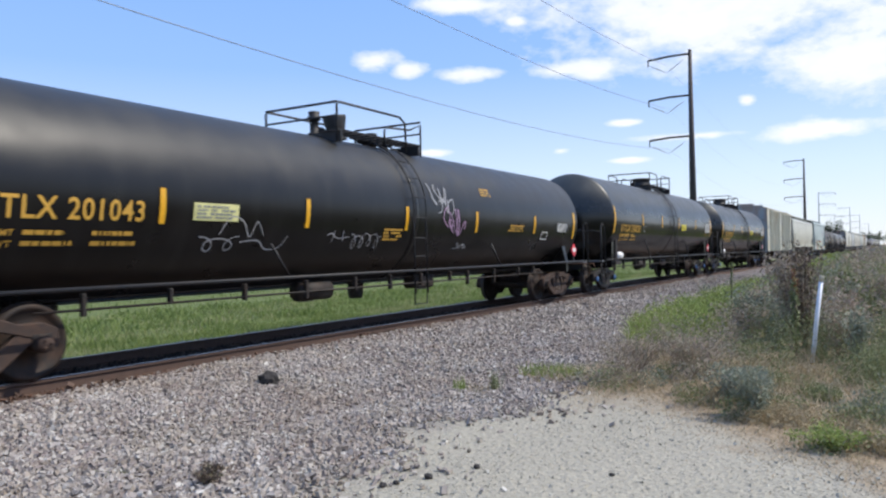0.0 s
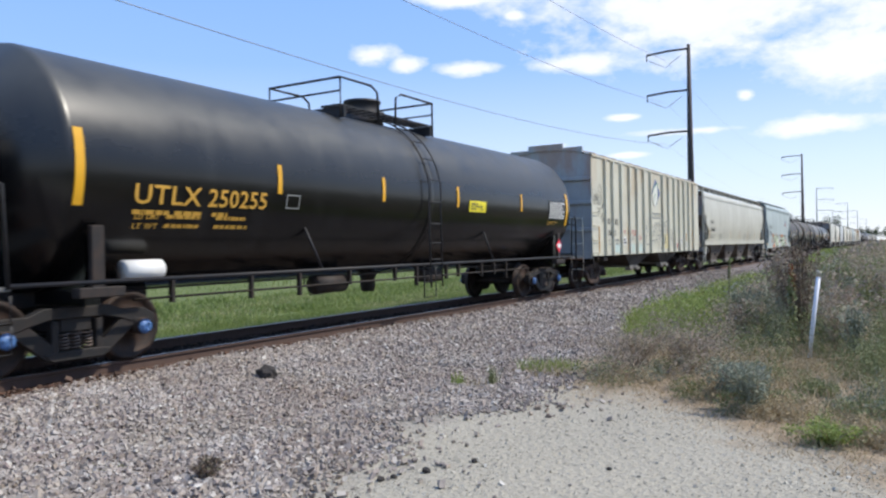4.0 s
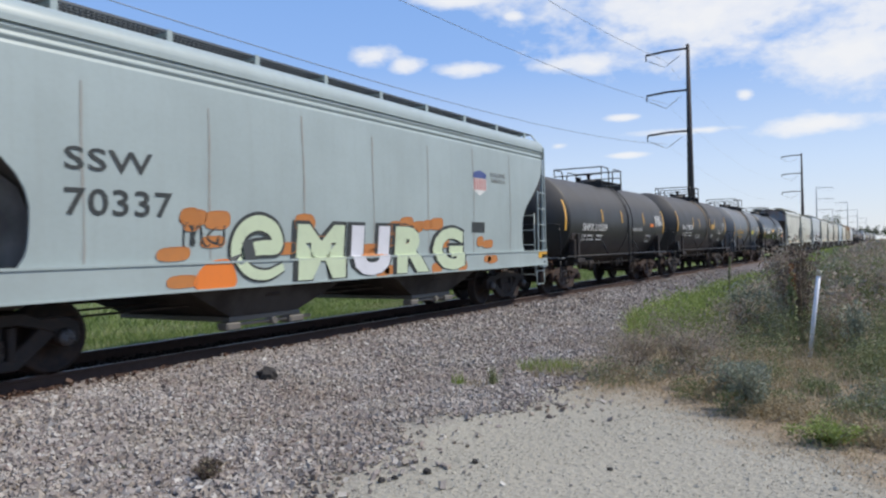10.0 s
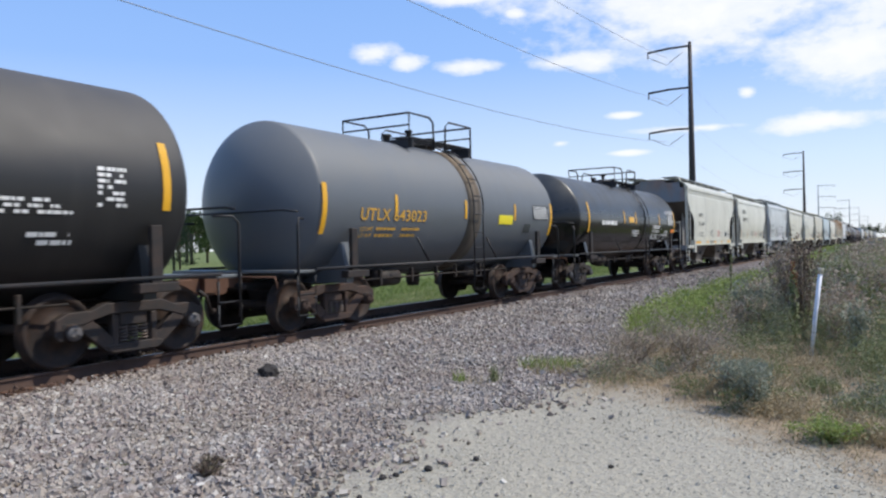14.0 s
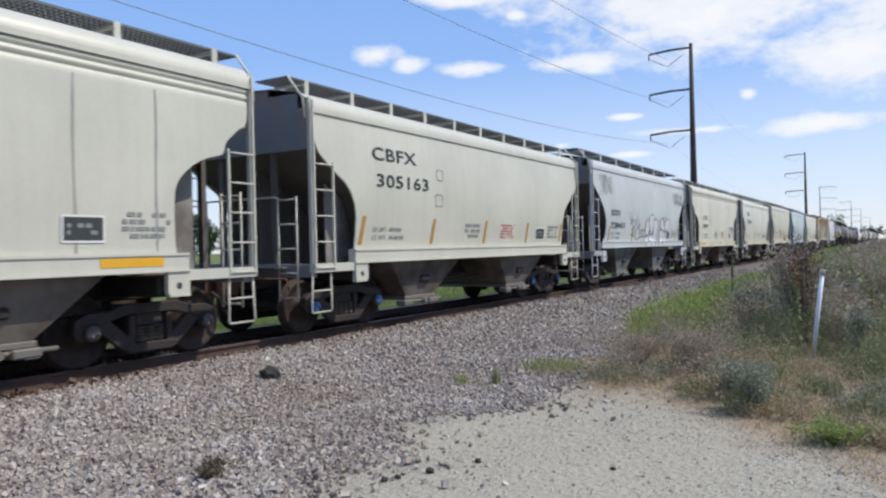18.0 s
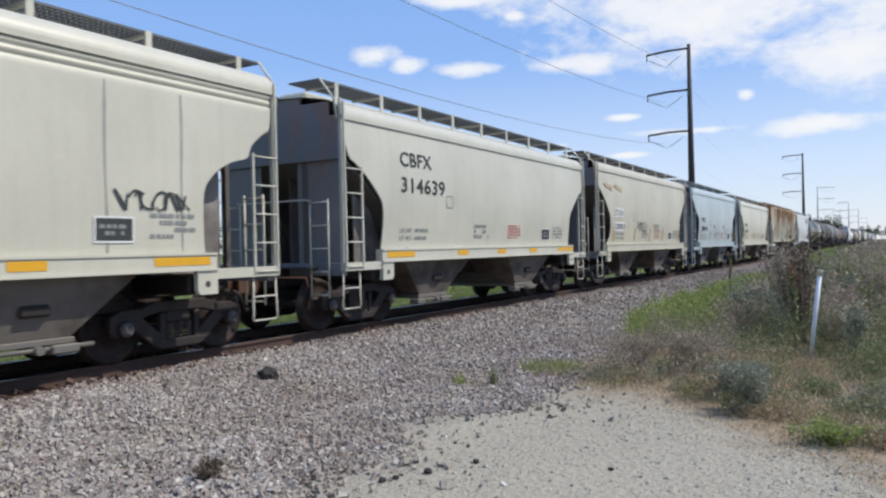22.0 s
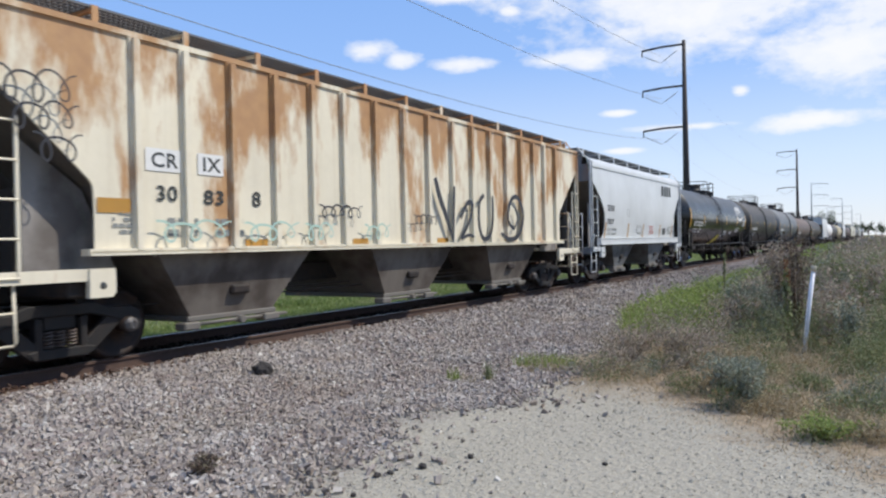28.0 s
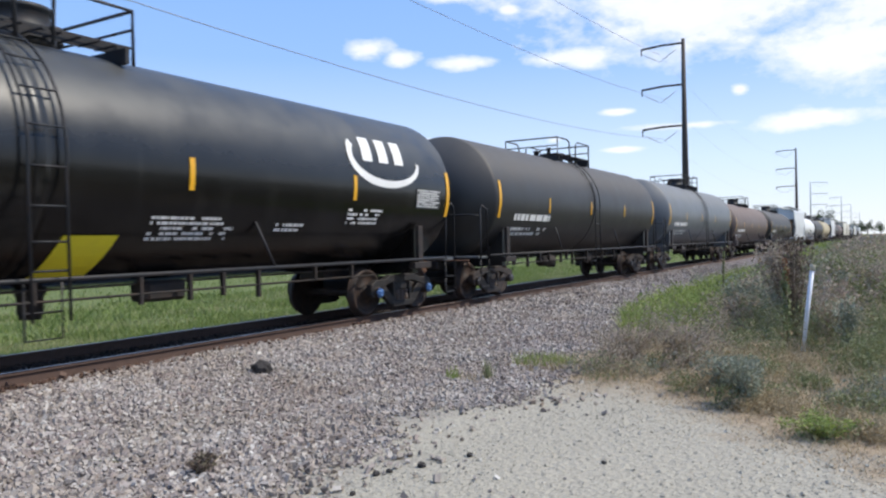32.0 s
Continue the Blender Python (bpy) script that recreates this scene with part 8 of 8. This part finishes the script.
def build_track():
    track = tagged(thing("track", "single rusty-sided railway track on weathered ties", "railway track"), kind="structure")
    mr = rail_material()
    for y in (-0.752, 0.752):
        bm = bmesh.new()
        prof = rail_profile()
        rings = [[bm.verts.new((x, TRACK + y + a, b)) for a, b in prof] for x in (-120, 0, 20, 60, 200, 700)]
        for ra, rb in zip(rings, rings[1:]):
            for i in range(len(prof)):
                bm.faces.new((ra[i], ra[(i + 1) % len(prof)], rb[(i + 1) % len(prof)], rb[i]))
        part("rail", bm, mr, track, "worn steel rail, bright on top and rusty below")
    mt = paint("tie_wood", (0.075, 0.055, 0.042), 0.4, 0.0, 0.9, 0.5)
    rnd = random.Random(4)
    bm = bmesh.new()
    soft_box(bm, -0.11, 0.11, -1.30, 1.30, -0.34, -0.168, 0.012)
    tie = data("tie", bm, mt)
    for k in range(110):
        place("tie", tie, track, pose(2.0 + 0.53 * k, TRACK + rnd.uniform(-0.04, 0.04), rnd.uniform(-0.012, 0.004), 0, 0, rnd.uniform(-1, 1)))
    bm = bmesh.new()
    soft_box(bm, -0.10, 0.10, -0.19, 0.19, -0.172, -0.155, 0.004)
    for a, b in ((-0.06, -0.09), (0.06, -0.09), (-0.06, 0.09), (0.06, 0.09)):
        box(bm, a - 0.015, a + 0.015, b - 0.012, b + 0.012, -0.158, -0.13)
    plate = data("tie_plate", bm, mr)
    for k in range(70):
        for y in (-0.752, 0.752):
            place("tie_plate", plate, track, pose(2.0 + 0.53 * k, TRACK + y, 0.0))
    # rusty dirt and scrap heaped along the near rail
    m = stones("rusty_dirt", [(0.035, 0.024, 0.02), (0.085, 0.053, 0.04), (0.135, 0.07, 0.046), (0.075, 0.052, 0.042), (0.19, 0.13, 0.10)])
    x = RNG.uniform(2, 30, 9000)
    y = TRACK - 0.84 - np.abs(RNG.normal(0, 0.28, len(x))) * np.where(x < 7, 1.2, 0.8)
    stone_field("rail_side_dirt", "rust-brown dirt and scale heaped beside the near rail", x, y, np.exp(RNG.normal(math.log(0.014), 0.5, len(x))), m, "dirt", 0.2)


build_track()


# ---- power line ----
def pole(x, y, height, arms, reach, label, far=False):
    ob = thing("power_pole", label, "power pole", "power line poles", pose(x, y, float(ground_z(x, y)) - 0.2))
    m = M_POLE_FAR if far else M_POLE
    bm = bmesh.new()
    k = 0.8 if far else 1.0
    lathe(bm, [(0.0, 0.40 * k), (height * 0.5, 0.29 * k), (height, 0.17 * k), (height + 0.02, 0.0)], "Z", 14)
    part("shaft", bm, m, ob)
    for k, z in enumerate(arms):
        bm = bmesh.new()
        tube(bm, [(0, 0, z), (0, reach * 0.5, z + 0.03), (0, reach, z - 0.12)], 0.11, 6)
        tube(bm, [(0, reach, z - 0.1), (0, reach, z - 0.75)], 0.06, 5)
        part("cross_arm", bm, m, ob)
        for end in (0.15 * reach, reach):
            bm = bmesh.new()
            a, b = Vector((0, end, z - (0.6 if end == reach else 0.5))), Vector((0, reach * 0.55, z - 1.6))
            tube(bm, [a, b], 0.022, 5)
            for i in range(0 if far else 9):
                p = a.lerp(b, 0.2 + 0.07 * i)
                tube(bm, [p, p + (b - a).normalized() * 0.06], 0.06, 8)
            part("insulator", bm, M_INSULATOR, ob)
    return ob


def wire(points, label, r=0.022):
    bm = bmesh.new()
    tube(bm, points, r, 5)
    tagged(place("power_wire", data("power_wire", bm, M_WIRE)), label, "wire", "power line wires")


def sagging(x0, x1, y, z, sag):
    xm, h = (x0 + x1) / 2, (x1 - x0) / 2
    return [(x, y, z - sag * (1 - ((x - xm) / h) ** 2)) for x in np.linspace(x0, x1, 33)]


M_POLE = metal("weathering_steel", (0.045, 0.040, 0.042), 0.75, 0.1, 0.3)
M_INSULATOR = plain("grey_insulator", (0.42, 0.45, 0.50), 0.4)
M_WIRE = plain("dull_wire", (0.26, 0.28, 0.31), 0.5, 0.3)
PX, SPAN, PY = 76.7, 111.2, 17.0
# distant poles: haze put into a paler, bluish colour
M_POLE_FAR = metal("hazed_pole", (0.30, 0.32, 0.36), 0.6, 0.1, 0.1)
for x, y, reach, far in ((PX, PY, 4.2, False), (PX + SPAN, PY, 4.2, False), (311, 23.4, -5.6, True), (446, 19.0, 5.6, True), (564, 18.4, 5.6, True), (575, 33.7, -5.6, True), (800, 19.0, 5.6, True)):
    pole(x, y, 22.1, (21.7, 17.55, 13.45), reach, "tall steel pole with three side arms beside the line", far)
for k in range(-1, 2):
    for z in (20.0, 15.65, 11.5):
        wire(sagging(PX + SPAN * (k - 1), PX + SPAN * k, PY + 2.3, z, 2.7), "thin sagging power wire between the poles", 0.018 if k < 1 else 0.006)


# ---- distance ----
def broadleaf(height, seed):
    rng = np.random.default_rng(seed)
    ob = thing("tree", "leafy green tree at the field's far edge", "tree", "trees beyond the field")
    bm = bmesh.new()
    tube(bm, [(0, 0, -0.2), (0.05, 0.03, height * 0.3), (0.1, -0.05, height * 0.55)], 0.028 * height, 8)
    for k in range(7):
        a = rng.uniform(0, 6.28)
        z = height * rng.uniform(0.25, 0.5)
        tube(bm, [(0.05, 0, z), (height * 0.14 * math.cos(a), height * 0.14 * math.sin(a), z + height * 0.14), (height * 0.24 * math.cos(a), height * 0.24 * math.sin(a), z + height * 0.32)], 0.01 * height, 5)
    part("trunk", bm, M_BARK, ob)
    centres = rng.normal(size=(16, 3)) * (height * 0.17, height * 0.17, height * 0.17) + (0, 0, height * 0.62)
    co, faces = leaf_cloud(centres, np.full((16, 3), height * 0.14), 2600, 0.045 * height ** 0.7, rng)
    place("crown", raw_mesh("crown", co, faces, M_TREE), ob)
    return ob


def conifer(height, seed):
    rng = np.random.default_rng(seed)
    ob = thing("conifer", "dark pointed spruce tree beyond the field", "tree", "trees beyond the field")
    bm = bmesh.new()
    tube(bm, [(0, 0, -0.2), (0, 0, height * 0.95)], 0.014 * height, 7)
    part("trunk", bm, M_BARK, ob)
    centres, sizes = [], []
    for k in range(70):
        f = (k + 0.5) / 70
        r = height * 0.21 * (1 - f) ** 0.85 + 0.05
        a = 2.4 * k
        centres.append((r * 0.7 * math.cos(a), r * 0.7 * math.sin(a), height * (0.06 + 0.93 * f)))
        sizes.append((r * 0.55, r * 0.55, height * 0.022))
    co, faces = leaf_cloud(np.array(centres), np.array(sizes), 4200, 0.10, rng)
    place("crown", raw_mesh("crown", co, faces, M_SPRUCE), ob)
    return ob


M_BARK = plain("bark", (0.09, 0.07, 0.055), 0.9)
M_TREE = leafy("tree_leaves", [(0.022, 0.045, 0.014), (0.04, 0.07, 0.02), (0.06, 0.09, 0.03)])
M_SPRUCE = leafy("spruce_needles", [(0.012, 0.028, 0.014), (0.02, 0.04, 0.02), (0.03, 0.05, 0.028)])
rnd = random.Random(12)
kinds = [broadleaf(8.0, 1), broadleaf(9.0, 2), broadleaf(7.0, 3)]
firsts = {}
spots = [(26 + 5.5 * k + rnd.uniform(-2, 2), 96 + rnd.uniform(-7, 8)) for k in range(18)] + [(40 + 13 * k + rnd.uniform(-5, 5), 118 + rnd.uniform(-10, 14)) for k in range(26)] + [(480 + 60 * k, 40 + 20 * rnd.random()) for k in range(5)] + [(700, -14), (760, -22), (800, -8), (700, -40), (640, -60)]
for i, (x, y) in enumerate(spots):
    s = kinds[i % 3]
    m = pose(x, y, float(ground_z(x, y)), 0, 0, rnd.uniform(0, 360))
    if i < 3:
        s.matrix_basis = m
    else:
        copy_thing(s, m)
tall_tree = broadleaf(14.0, 9)
tall_tree.matrix_basis = pose(770, 18.5, -0.6)
for x, y in ((790, 24), (775, 12.5), (405, 25), (414, 28.5), (830, 2)):
    copy_thing(tall_tree, pose(x, y, -0.6, 0, 0, 31 * x))
spruce = conifer(9.0, 4)
spruce.matrix_basis = pose(57.5, 70, -0.6)
for x, y in ((47.5, 72), (53, 76), (44, 78), (61, 84), (40, 82)):
    copy_thing(spruce, pose(x, y, -0.6, 0, 0, 47 * x))


def elevator():
    """A blue panelled works building with a row of towers."""
    ob = thing("works_building", "blue metal-clad works building with stepped towers", "building", "", pose(76, 135, -0.6))
    m = paint("blue_cladding", (0.03, 0.075, 0.30), 0.1, 0.0, 0.5, 0.2)
    m2 = paint("dark_cladding", (0.05, 0.07, 0.11), 0.1, 0.0, 0.5, 0.2)
    for x0, x1, h in ((-5.0, -1.2, 15.5), (-0.8, 1.6, 15.0), (1.7, 3.4, 9.0), (3.6, 5.6, 11.5), (5.8, 8.5, 6.5)):
        bm = bmesh.new()
        soft_box(bm, x0, x1, -3, 3, 0, h, 0.08)
        t = part("tower", bm, m, ob)
        k = x0 + 0.6
        while k < x1:
            bm = bmesh.new()
            box(bm, k - 0.05, k + 0.05, -3.08, -3.0, 0.2, h - 0.2)
            part("cladding_rib", bm, m2, t)
            k += 1.1
        bm = bmesh.new()
        soft_box(bm, x0 - 0.1, x1 + 0.1, -3.1, 3.1, h, h + 0.25, 0.04)
        part("roof_edge", bm, m2, t)


elevator()
motions()
